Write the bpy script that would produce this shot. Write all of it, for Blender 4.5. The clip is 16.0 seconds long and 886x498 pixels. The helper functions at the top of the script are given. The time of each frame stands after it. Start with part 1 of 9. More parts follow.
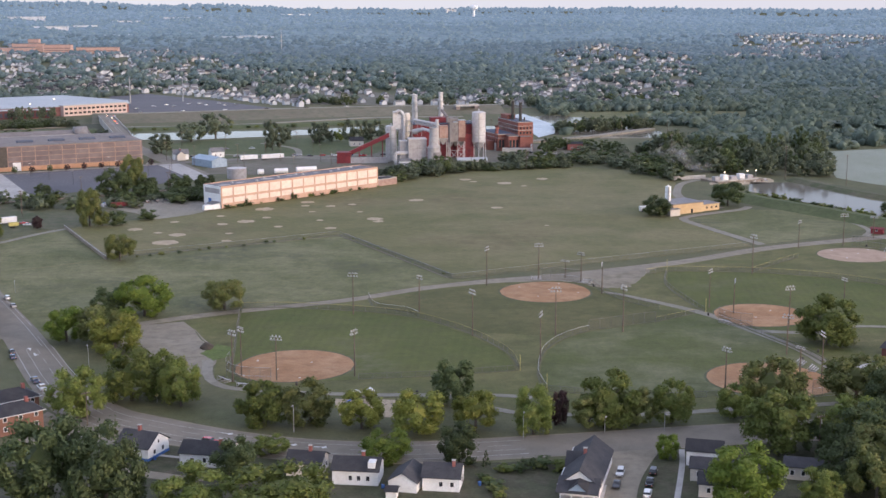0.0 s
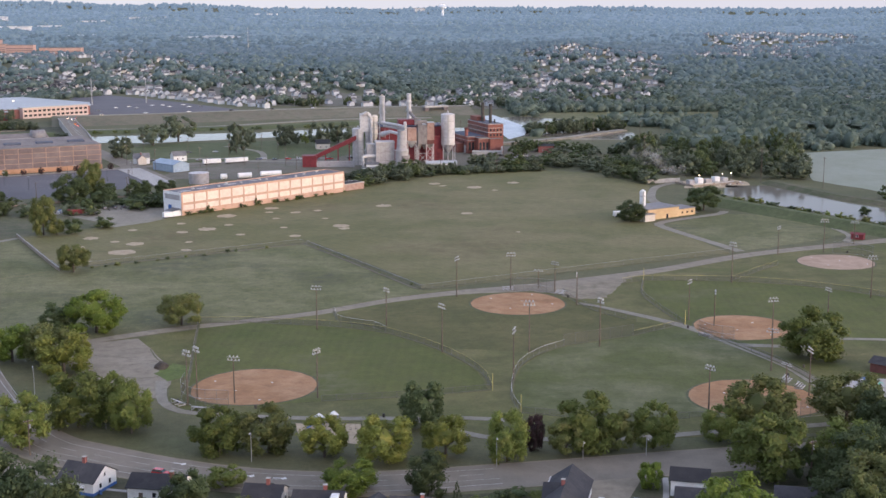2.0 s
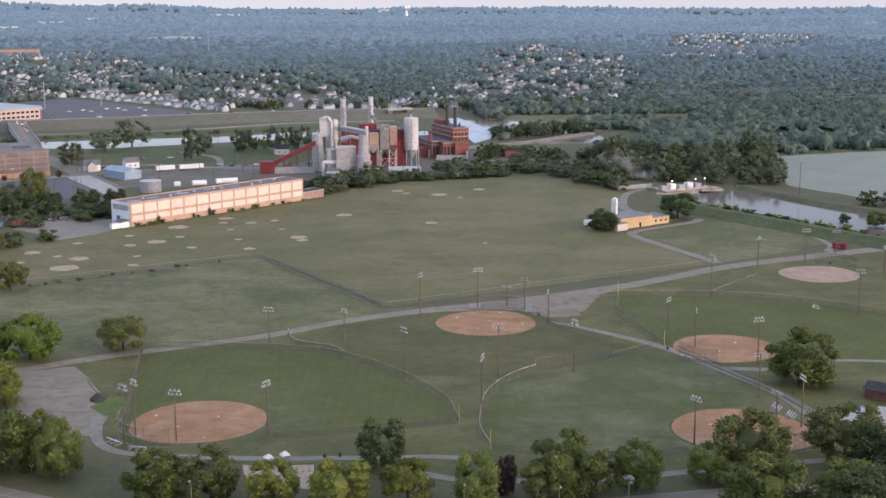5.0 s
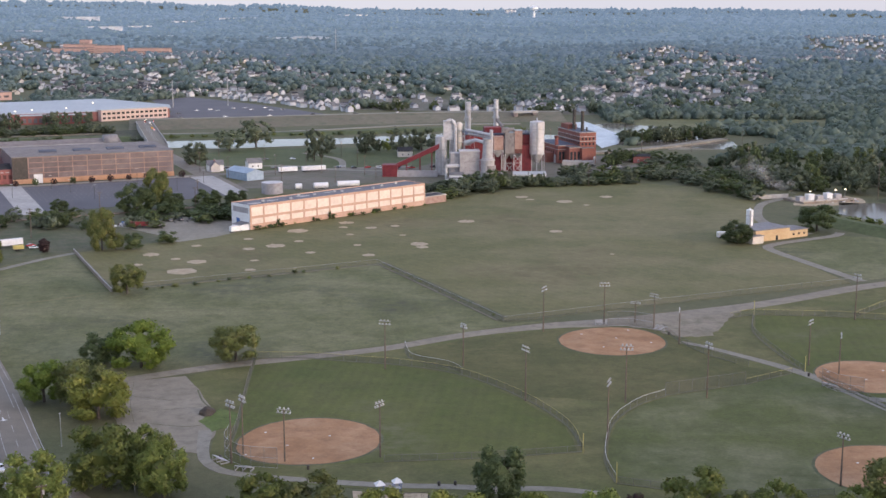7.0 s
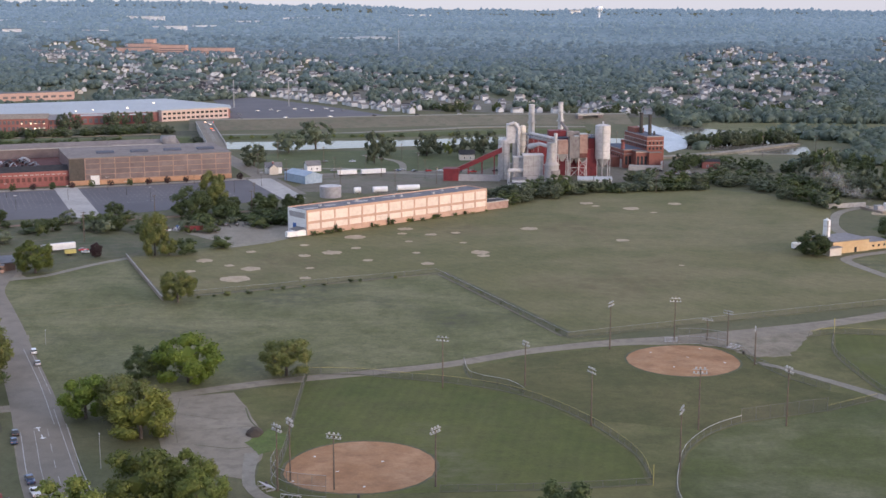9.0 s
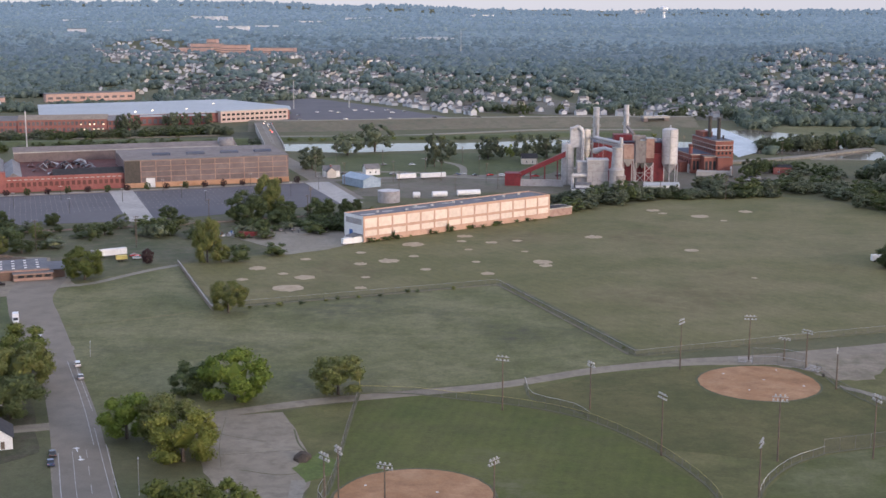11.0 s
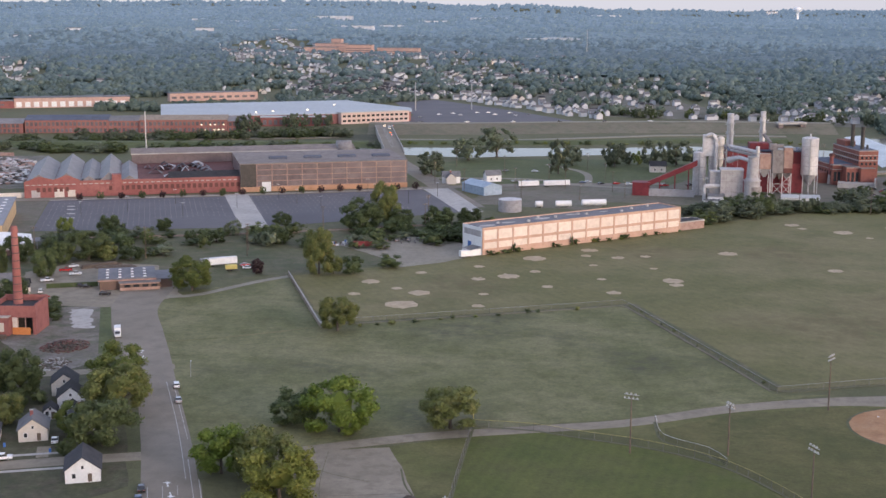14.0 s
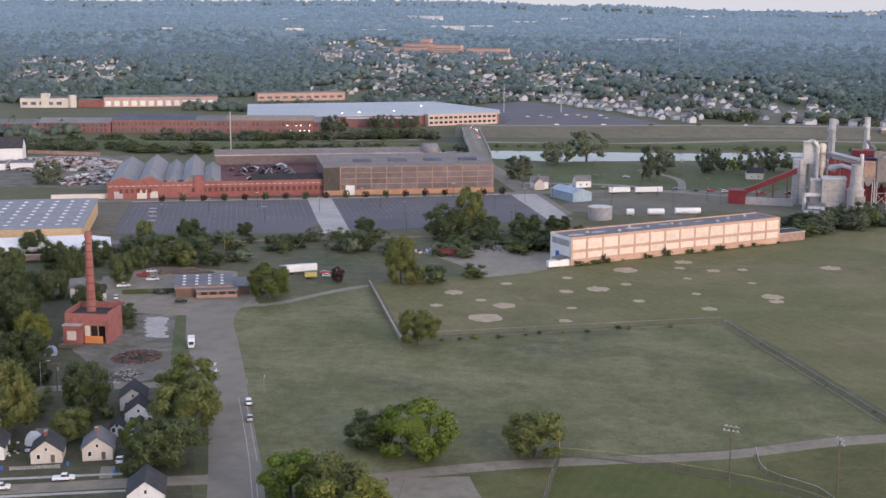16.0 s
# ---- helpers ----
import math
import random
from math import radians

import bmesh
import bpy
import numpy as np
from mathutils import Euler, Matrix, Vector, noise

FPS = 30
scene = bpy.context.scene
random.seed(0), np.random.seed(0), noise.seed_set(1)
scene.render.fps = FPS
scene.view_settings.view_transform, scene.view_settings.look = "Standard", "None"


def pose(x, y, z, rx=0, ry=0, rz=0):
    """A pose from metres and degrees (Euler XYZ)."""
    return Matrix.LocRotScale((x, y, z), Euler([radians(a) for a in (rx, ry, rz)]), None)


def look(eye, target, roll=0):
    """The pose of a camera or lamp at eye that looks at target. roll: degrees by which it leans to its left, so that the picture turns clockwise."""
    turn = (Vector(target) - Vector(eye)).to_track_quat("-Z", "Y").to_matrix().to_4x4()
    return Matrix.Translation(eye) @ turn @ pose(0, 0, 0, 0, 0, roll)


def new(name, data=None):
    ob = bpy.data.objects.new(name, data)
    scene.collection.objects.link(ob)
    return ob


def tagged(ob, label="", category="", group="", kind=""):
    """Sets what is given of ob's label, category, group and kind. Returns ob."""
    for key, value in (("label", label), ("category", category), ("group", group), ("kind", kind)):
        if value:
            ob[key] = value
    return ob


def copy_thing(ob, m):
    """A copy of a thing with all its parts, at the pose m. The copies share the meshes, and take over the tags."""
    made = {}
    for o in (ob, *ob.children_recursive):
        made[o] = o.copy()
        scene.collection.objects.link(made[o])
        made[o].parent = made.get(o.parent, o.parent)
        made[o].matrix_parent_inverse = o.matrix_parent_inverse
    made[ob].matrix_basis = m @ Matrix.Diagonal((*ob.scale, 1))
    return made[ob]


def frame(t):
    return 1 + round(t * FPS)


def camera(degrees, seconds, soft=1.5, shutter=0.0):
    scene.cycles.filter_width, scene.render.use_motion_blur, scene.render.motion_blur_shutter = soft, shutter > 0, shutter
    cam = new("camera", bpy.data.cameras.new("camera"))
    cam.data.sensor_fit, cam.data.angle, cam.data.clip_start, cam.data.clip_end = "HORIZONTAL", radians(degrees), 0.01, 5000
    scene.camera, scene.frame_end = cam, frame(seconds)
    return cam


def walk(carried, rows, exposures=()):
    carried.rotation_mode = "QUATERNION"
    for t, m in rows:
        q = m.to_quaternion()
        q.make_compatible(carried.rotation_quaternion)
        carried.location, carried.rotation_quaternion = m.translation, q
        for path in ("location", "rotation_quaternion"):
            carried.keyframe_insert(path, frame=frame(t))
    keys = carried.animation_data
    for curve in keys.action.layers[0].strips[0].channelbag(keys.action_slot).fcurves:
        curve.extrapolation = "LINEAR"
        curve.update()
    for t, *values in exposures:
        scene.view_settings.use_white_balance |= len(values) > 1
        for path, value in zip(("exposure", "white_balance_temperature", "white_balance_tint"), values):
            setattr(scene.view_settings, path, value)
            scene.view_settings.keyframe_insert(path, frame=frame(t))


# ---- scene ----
cam = camera(37.10, 16.0)
PATH = [
    (0.0, (0.00, 0.00, 119.99), (-0.00, 98.20, 101.12), -0.11),
    (0.5, (0.15, 5.84, 120.06), (0.64, 104.04, 101.16), -0.15),
    (1.0, (0.31, 11.66, 120.07), (1.34, 109.85, 101.17), -0.11),
    (1.5, (0.54, 17.45, 120.01), (2.20, 115.63, 101.08), -0.14),
    (2.0, (0.81, 23.21, 119.91), (3.08, 121.37, 100.99), -0.15),
    (2.5, (1.16, 28.94, 119.82), (4.07, 127.09, 100.90), -0.16),
    (3.0, (1.51, 34.68, 119.73), (5.10, 132.81, 100.80), -0.17),
    (3.5, (1.84, 40.42, 119.67), (6.19, 138.51, 100.73), -0.16),
    (3.7, (1.97, 42.70, 119.65), (6.68, 140.78, 100.71), -0.14),
    (4.1, (2.26, 47.20, 119.58), (7.47, 145.25, 100.64), -0.14),
    (4.5, (2.57, 51.57, 119.48), (7.93, 149.62, 100.55), -0.17),
    (4.9, (2.84, 55.88, 119.36), (7.88, 153.94, 100.45), -0.20),
    (5.3, (3.03, 60.18, 119.25), (7.16, 158.30, 100.37), -0.21),
    (5.8, (3.09, 65.67, 119.15), (5.05, 163.86, 100.29), -0.17),
    (6.0, (3.07, 67.90, 119.12), (3.75, 166.11, 100.29), -0.13),
    (6.5, (2.98, 73.48, 119.04), (1.02, 171.68, 100.23), -0.06),
    (7.0, (2.91, 79.11, 118.97), (-1.49, 177.22, 100.16), -0.04),
    (7.5, (2.77, 84.74, 118.90), (-3.01, 182.78, 100.09), -0.01),
    (8.0, (2.52, 90.42, 118.82), (-3.92, 188.42, 100.01), 0.00),
    (8.5, (2.13, 96.07, 118.75), (-5.47, 193.99, 99.94), 0.01),
    (9.0, (1.76, 101.67, 118.60), (-7.29, 199.48, 99.80), 0.04),
    (9.2, (1.61, 103.91, 118.53), (-7.90, 201.67, 99.76), 0.07),
    (9.7, (1.18, 109.55, 118.39), (-9.58, 207.19, 99.64), 0.09),
    (10.2, (0.63, 115.24, 118.30), (-11.22, 212.75, 99.55), 0.08),
    (10.7, (-0.02, 120.92, 118.24), (-12.94, 218.29, 99.47), 0.05),
    (11.1, (-0.60, 125.44, 118.21), (-14.46, 222.67, 99.43), 0.04),
    (11.5, (-1.23, 129.89, 118.19), (-16.17, 226.97, 99.41), 0.05),
    (12.0, (-2.00, 135.46, 118.15), (-18.42, 232.30, 99.38), 0.09),
    (12.5, (-2.84, 140.95, 118.15), (-20.74, 237.52, 99.39), 0.11),
    (13.0, (-3.81, 146.38, 118.21), (-23.23, 242.66, 99.42), 0.10),
    (13.5, (-4.89, 151.79, 118.27), (-25.90, 247.74, 99.48), 0.14),
    (14.0, (-6.06, 157.20, 118.29), (-28.67, 252.77, 99.49), 0.14),
    (14.5, (-7.23, 162.58, 118.29), (-31.44, 257.76, 99.49), 0.17),
    (15.0, (-8.48, 168.01, 118.29), (-34.27, 262.78, 99.46), 0.20),
    (15.5, (-9.81, 173.45, 118.24), (-37.25, 267.75, 99.42), 0.23),
    (16.0, (-11.19, 178.90, 118.17), (-40.14, 272.75, 99.35), 0.23),
]
EXPOSURE, KELVIN, TINT, SUN_POWER = 1.46, 6030, 18.5, 0.42
walk(cam, [(t, look(eye, target, roll)) for t, eye, target, roll in PATH],
     exposures=[(0.0, EXPOSURE + 0.10, KELVIN, TINT), (8.0, EXPOSURE, KELVIN, TINT), (13.0, EXPOSURE - 0.07, KELVIN, TINT), (16.0, EXPOSURE - 0.07, KELVIN, TINT)])

# ---- light: early morning, low sun behind the camera's right shoulder ----
SUN_AZ, SUN_EL = 125.0, 12.0          # degrees clockwise from +y, and above the horizon
world = bpy.data.worlds.new("sky")
scene.world = world
world.use_nodes = True
wn = world.node_tree.nodes
sky = wn.new("ShaderNodeTexSky")
sky.sky_type = "NISHITA"
sky.sun_disc = False
sky.sun_elevation, sky.sun_rotation = radians(SUN_EL), radians(SUN_AZ)
sky.air_density, sky.dust_density, sky.ozone_density = 0.9, 1.5, 1.0
wn["Background"].inputs["Strength"].default_value = 0.15
veil = wn.new("ShaderNodeMix")          # thin high cloud over the whole sky
veil.data_type = "RGBA"
veil.inputs[0].default_value, veil.inputs[7].default_value = 0.55, (2.25, 2.25, 2.50, 1)
world.node_tree.links.new(sky.outputs["Color"], veil.inputs[6])
world.node_tree.links.new(veil.outputs[2], wn["Background"].inputs["Color"])
sun = new("sun", bpy.data.lights.new("sun", "SUN"))
sun.data.energy, sun.data.angle, sun.data.color = SUN_POWER, radians(12.0), (1.0, 0.785, 0.63)
az, el = radians(SUN_AZ), radians(SUN_EL)
sun.matrix_world = look((0, 0, 0), (-math.sin(az) * math.cos(el), -math.cos(az) * math.cos(el), -math.sin(el)))


# ---- materials ----
def node_mat(name):
    m = bpy.data.materials.new(name)
    m.use_nodes = True
    nt = m.node_tree
    return m, nt, nt.nodes["Principled BSDF"]


def noise_out(nt, scale, detail=3.0, rough=0.55, stretch=None):
    """A noise over world position, in cycles per metre."""
    g = nt.nodes.new("ShaderNodeNewGeometry")
    n = nt.nodes.new("ShaderNodeTexNoise")
    n.inputs["Scale"].default_value, n.inputs["Detail"].default_value, n.inputs["Roughness"].default_value = scale, detail, rough
    if stretch:
        mp = nt.nodes.new("ShaderNodeMapping")
        mp.inputs["Rotation"].default_value[2] = radians(stretch[0])
        mp.inputs["Scale"].default_value = (1, stretch[1], 1)
        nt.links.new(g.outputs["Position"], mp.inputs["Vector"])
        nt.links.new(mp.outputs["Vector"], n.inputs["Vector"])
    else:
        nt.links.new(g.outputs["Position"], n.inputs["Vector"])
    return n.outputs["Fac"]


def ramp(nt, fac, lo, hi):
    r = nt.nodes.new("ShaderNodeMapRange")
    r.inputs["From Min"].default_value, r.inputs["From Max"].default_value = lo, hi
    nt.links.new(fac, r.inputs["Value"])
    return r.outputs["Result"]


def blend(nt, fac, a, b, how="MIX"):
    m = nt.nodes.new("ShaderNodeMix")
    m.data_type, m.blend_type = "RGBA", how
    for sock, val in ((m.inputs[0], fac), (m.inputs[6], a), (m.inputs[7], b)):
        if isinstance(val, (int, float)):
            sock.default_value = val
        elif isinstance(val, tuple):
            sock.default_value = (*val, 1)
        else:
            nt.links.new(val, sock)
    return m.outputs[2]


def surface(name, c0, c1, c2=None, scales=(0.05, 0.6), rough=0.85, metal=0.0, bump=0.15, bump_scale=4.0, per_thing=0.0,
            stretch=None, edge=(0.35, 0.65), spec=0.3, tufts=0.0, stripes=None, scuffs=None):
    """c0 and c1 mixed by a broad noise, c2 by a finer one, brightness by a grain; per_thing: spread from thing to thing."""
    m, nt, p = node_mat(name)
    col = blend(nt, ramp(nt, noise_out(nt, scales[0], 5, 0.6, stretch), *edge), c0, c1)
    if c2:
        col = blend(nt, ramp(nt, noise_out(nt, scales[1], 4, 0.6), 0.45, 0.75), col, c2)
    grain = noise_out(nt, bump_scale, 4, 0.7)
    v = nt.nodes.new("ShaderNodeHueSaturation")
    nt.links.new(ramp(nt, grain, 0.2, 0.8), v.inputs["Value"])
    lift = nt.nodes.new("ShaderNodeMath")
    lift.operation, lift.inputs[1].default_value, lift.inputs[2].default_value = "MULTIPLY_ADD", 0.4, 0.8
    nt.links.new(ramp(nt, grain, 0.2, 0.8), lift.inputs[0])
    nt.links.new(lift.outputs[0], v.inputs["Value"])
    nt.links.new(col, v.inputs["Color"])
    col = v.outputs["Color"]
    if tufts:                            # clumps and tufts of a metre or a few
        for scale, share in ((0.22, tufts), (0.9, tufts * 0.8)):
            tv, tk = nt.nodes.new("ShaderNodeHueSaturation"), nt.nodes.new("ShaderNodeMath")
            tk.operation, tk.inputs[1].default_value, tk.inputs[2].default_value = "MULTIPLY_ADD", 2 * share, 1 - share
            nt.links.new(ramp(nt, noise_out(nt, scale, 5, 0.75), 0.3, 0.7), tk.inputs[0])
            nt.links.new(tk.outputs[0], tv.inputs["Value"])
            nt.links.new(col, tv.inputs["Color"])
            col = tv.outputs["Color"]
    if stripes:                          # swaths left by a mower: heading in degrees, metres apart, strength
        g, mp, wv = nt.nodes.new("ShaderNodeNewGeometry"), nt.nodes.new("ShaderNodeMapping"), nt.nodes.new("ShaderNodeTexWave")
        mp.inputs["Rotation"].default_value[2] = radians(stripes[0])
        wv.inputs["Scale"].default_value, wv.inputs["Distortion"].default_value = 0.314 / stripes[1], 2.0
        wv.inputs["Detail"].default_value, wv.inputs["Detail Scale"].default_value = 3.0, 0.6
        sv, sk_ = nt.nodes.new("ShaderNodeHueSaturation"), nt.nodes.new("ShaderNodeMath")
        sk_.operation, sk_.inputs[1].default_value, sk_.inputs[2].default_value = "MULTIPLY_ADD", 2 * stripes[2], 1 - stripes[2]
        nt.links.new(g.outputs["Position"], mp.inputs["Vector"])
        nt.links.new(mp.outputs["Vector"], wv.inputs["Vector"])
        nt.links.new(wv.outputs["Fac"], sk_.inputs[0])
        nt.links.new(sk_.outputs[0], sv.inputs["Value"])
        nt.links.new(col, sv.inputs["Color"])
        col = sv.outputs["Color"]
    if scuffs:                           # broken patches of another growth: colour, cycles per metre, threshold
        gate = nt.nodes.new("ShaderNodeMath")
        gate.operation = "MULTIPLY"
        nt.links.new(ramp(nt, noise_out(nt, scuffs[1], 2, 0.5), scuffs[2], scuffs[2] + 0.12), gate.inputs[0])
        nt.links.new(ramp(nt, noise_out(nt, scuffs[1] * 8, 5, 0.75, (20, 1.3)), 0.40, 0.66), gate.inputs[1])
        col = blend(nt, gate.outputs[0], col, scuffs[0])
    if per_thing:
        o = nt.nodes.new("ShaderNodeObjectInfo")
        h = nt.nodes.new("ShaderNodeHueSaturation")
        k = nt.nodes.new("ShaderNodeMath")
        k.operation, k.inputs[1].default_value, k.inputs[2].default_value = "MULTIPLY_ADD", per_thing * 2, 1 - per_thing
        nt.links.new(o.outputs["Random"], k.inputs[0])
        nt.links.new(k.outputs[0], h.inputs["Value"])
        nt.links.new(col, h.inputs["Color"])
        col = h.outputs["Color"]
    nt.links.new(col, p.inputs["Base Color"])
    p.inputs["Roughness"].default_value, p.inputs["Metallic"].default_value = rough, metal
    p.inputs["Specular IOR Level"].default_value = spec
    if bump:
        b = nt.nodes.new("ShaderNodeBump")
        b.inputs["Strength"].default_value, b.inputs["Distance"].default_value = bump, 0.2
        nt.links.new(grain, b.inputs["Height"])
        nt.links.new(b.outputs["Normal"], p.inputs["Normal"])
    return m


def foliage(name, c0, c1, c2, glow_=0, patch=0.35):
    """Leaves: each leaf its own tone between c0 and c1, a share of them c2, and each tree its own cast. glow_: blue
    haze given off as light, for the far backdrop alone.
    """
    m, nt, p = node_mat(name)
    g = nt.nodes.new("ShaderNodeNewGeometry")
    o = nt.nodes.new("ShaderNodeObjectInfo")
    col = blend(nt, g.outputs["Random Per Island"], c0, c1)
    col = blend(nt, ramp(nt, noise_out(nt, patch, 3), 0.5, 0.72), col, c2)
    if patch < 0.3:                      # stands of darker and lighter trees
        col = blend(nt, ramp(nt, noise_out(nt, patch * 2.7, 2), 0.35, 0.6), blend(nt, 0.34, col, (0.0, 0.0, 0.0)), col)
    h = nt.nodes.new("ShaderNodeHueSaturation")
    k = nt.nodes.new("ShaderNodeMath")
    k.operation, k.inputs[1].default_value, k.inputs[2].default_value = "MULTIPLY_ADD", 0.5, 0.75
    nt.links.new(o.outputs["Random"], k.inputs[0])
    nt.links.new(k.outputs[0], h.inputs["Value"])
    nt.links.new(col, h.inputs["Color"])
    nt.links.new(h.outputs["Color"], p.inputs["Base Color"])
    p.inputs["Roughness"].default_value, p.inputs["Specular IOR Level"].default_value = 0.6, 0.25
    # Emission lays a flat blue veil of haze over the far leaves.
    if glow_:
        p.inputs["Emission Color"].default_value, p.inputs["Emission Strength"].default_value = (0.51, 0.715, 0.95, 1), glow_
    t = nt.nodes.new("ShaderNodeBsdfTranslucent")
    nt.links.new(h.outputs["Color"], t.inputs["Color"])
    mix = nt.nodes.new("ShaderNodeMixShader")
    mix.inputs[0].default_value = 0.32
    nt.links.new(p.outputs[0], mix.inputs[1])
    nt.links.new(t.outputs[0], mix.inputs[2])
    nt.links.new(mix.outputs[0], nt.nodes["Material Output"].inputs["Surface"])
    return m


def see_through(name, colour, share):
    """Wire mesh seen from afar: share of it is metal, the rest is open."""
    m, nt, p = node_mat(name)
    p.inputs["Base Color"].default_value, p.inputs["Roughness"].default_value = (*colour, 1), 0.6
    t = nt.nodes.new("ShaderNodeBsdfTransparent")
    mix = nt.nodes.new("ShaderNodeMixShader")
    mix.inputs[0].default_value = share
    nt.links.new(t.outputs[0], mix.inputs[1])
    nt.links.new(p.outputs[0], mix.inputs[2])
    nt.links.new(mix.outputs[0], nt.nodes["Material Output"].inputs["Surface"])
    return m


def glow(name, colour, power):
    m, nt, p = node_mat(name)
    p.inputs["Base Color"].default_value = (*colour, 1)
    p.inputs["Emission Color"].default_value, p.inputs["Emission Strength"].default_value = (*colour, 1), power
    return m


GRASS = surface("ground_grass", (0.090, 0.096, 0.042), (0.124, 0.118, 0.060), (0.100, 0.102, 0.050), (0.02, 0.15), bump=0.3, bump_scale=2.0, tufts=0.18)
LAWN = surface("park_grass", (0.091, 0.101, 0.029), (0.150, 0.138, 0.054), (0.077, 0.080, 0.027), (0.026, 0.075), bump=0.4, bump_scale=1.0, stretch=(30, 1.5), edge=(0.36, 0.62), tufts=0.16)
FIELD_GREEN = surface("striped_outfield", (0.073, 0.090, 0.018), (0.104, 0.113, 0.028), (0.086, 0.090, 0.027), (0.03, 0.09), bump=0.4, bump_scale=1.0, edge=(0.38, 0.62), tufts=0.15, stripes=(4, 3.4, 0.035), scuffs=((0.140, 0.136, 0.066), 0.016, 0.56))
FIELD_OLIVE = surface("olive_outfield", (0.090, 0.090, 0.028), (0.126, 0.114, 0.042), (0.070, 0.076, 0.023), (0.024, 0.08), bump=0.4, bump_scale=1.0, edge=(0.36, 0.62), tufts=0.18, scuffs=((0.066, 0.074, 0.021), 0.03, 0.52))
# The pale blotches are thin mist painted into the grass colour.
FIELD_MISTY = surface("misty_outfield", (0.088, 0.102, 0.028), (0.158, 0.156, 0.078), (0.076, 0.088, 0.026), (0.022, 0.06), bump=0.4, bump_scale=1.0, edge=(0.42, 0.58), tufts=0.16, scuffs=((0.066, 0.078, 0.024), 0.028, 0.54))
MEADOW = surface("meadow_grass", (0.111, 0.118, 0.045), (0.176, 0.171, 0.084), (0.098, 0.104, 0.038), (0.020, 0.07), bump=0.4, bump_scale=0.8, edge=(0.38, 0.60), tufts=0.26, scuffs=((0.072, 0.074, 0.042), 0.016, 0.54))
HAY = surface("mown_field", (0.136, 0.130, 0.050), (0.179, 0.160, 0.076), (0.105, 0.110, 0.039), (0.009, 0.03), bump=0.3, bump_scale=1.0, stretch=(45, 1.4), edge=(0.40, 0.58), tufts=0.17, stripes=(-38, 4.2, 0.028), scuffs=((0.122, 0.101, 0.046), 0.012, 0.54))
VERGE = surface("verge_grass", (0.076, 0.094, 0.034), (0.108, 0.122, 0.050), (0.066, 0.080, 0.03), (0.05, 0.3), bump=0.3, tufts=0.2)
ROUGH = surface("weedy_ground", (0.070, 0.084, 0.036), (0.112, 0.108, 0.058), (0.138, 0.122, 0.080), (0.02, 0.12), bump=0.4, bump_scale=1.0, tufts=0.2)
# Morning mist lying over the field is put into this pale green.
PALE = surface("mist_paled_field", (0.245, 0.268, 0.208), (0.285, 0.305, 0.245), (0.225, 0.252, 0.185), (0.006, 0.03), bump=0.2, tufts=0.08)
ASPHALT = surface("road_asphalt", (0.204, 0.180, 0.142), (0.240, 0.212, 0.172), (0.172, 0.152, 0.120), (0.03, 0.12), bump=0.1, stretch=(-28, 0.3), tufts=0.05)
LOT = surface("worn_lot", (0.230, 0.200, 0.150), (0.278, 0.244, 0.186), (0.178, 0.154, 0.114), (0.05, 0.25), bump=0.15, tufts=0.08, scuffs=((0.190, 0.168, 0.128), 0.03, 0.54))
BLACKTOP = surface("dark_blacktop", (0.110, 0.107, 0.115), (0.138, 0.134, 0.142), (0.120, 0.113, 0.119), (0.03, 0.2), bump=0.1)
PATHWAY = surface("pale_path", (0.228, 0.208, 0.165), (0.280, 0.258, 0.210), (0.19, 0.175, 0.135), (0.08, 0.4), bump=0.15, tufts=0.08)
CONCRETE = surface("concrete", (0.36, 0.345, 0.32), (0.46, 0.44, 0.41), (0.30, 0.285, 0.26), (0.06, 0.4), bump=0.1)
GRAVEL = surface("gravel", (0.212, 0.180, 0.130), (0.275, 0.236, 0.176), (0.140, 0.132, 0.084), (0.05, 0.16), bump=0.3, tufts=0.18, scuffs=((0.128, 0.126, 0.074), 0.04, 0.56))
DIRT = surface("infield_clay", (0.322, 0.174, 0.082), (0.398, 0.238, 0.128), (0.252, 0.134, 0.066), (0.07, 0.16), bump=0.15, edge=(0.38, 0.60), tufts=0.12, scuffs=((0.375, 0.240, 0.138), 0.09, 0.54))
SAND = surface("bare_patch", (0.385, 0.310, 0.205), (0.46, 0.375, 0.265), (0.30, 0.245, 0.160), (0.2, 0.5), bump=0.2, tufts=0.10)
PAINT = surface("road_paint", (0.62, 0.62, 0.60), (0.72, 0.72, 0.70), None, (0.3, 1), bump=0)
BRICK = surface("red_brick", (0.255, 0.094, 0.082), (0.315, 0.130, 0.114), (0.205, 0.076, 0.068), (0.05, 0.4), bump=0.1)
BRICK_DARK = surface("brown_brick", (0.120, 0.050, 0.044), (0.160, 0.070, 0.060), (0.09, 0.040, 0.036), (0.07, 0.4), bump=0.1)
TAN_BRICK = surface("tan_band", (0.46, 0.26, 0.15), (0.54, 0.32, 0.20), (0.40, 0.22, 0.12), (0.08, 0.4), bump=0.05)
# Both facade colours carry part of the low sun's warm light.
STUCCO = surface("orange_frame", (0.500, 0.325, 0.240), (0.560, 0.380, 0.290), (0.44, 0.28, 0.20), (0.08, 0.5), bump=0.05)
PANEL = surface("cream_panel", (0.680, 0.575, 0.490), (0.740, 0.645, 0.560), (0.60, 0.50, 0.42), (0.1, 0.5), bump=0.03, per_thing=0.06)
WHITE = surface("white_paint", (0.70, 0.70, 0.69), (0.78, 0.78, 0.77), (0.64, 0.64, 0.62), (0.15, 0.8), bump=0.03, rough=0.6)
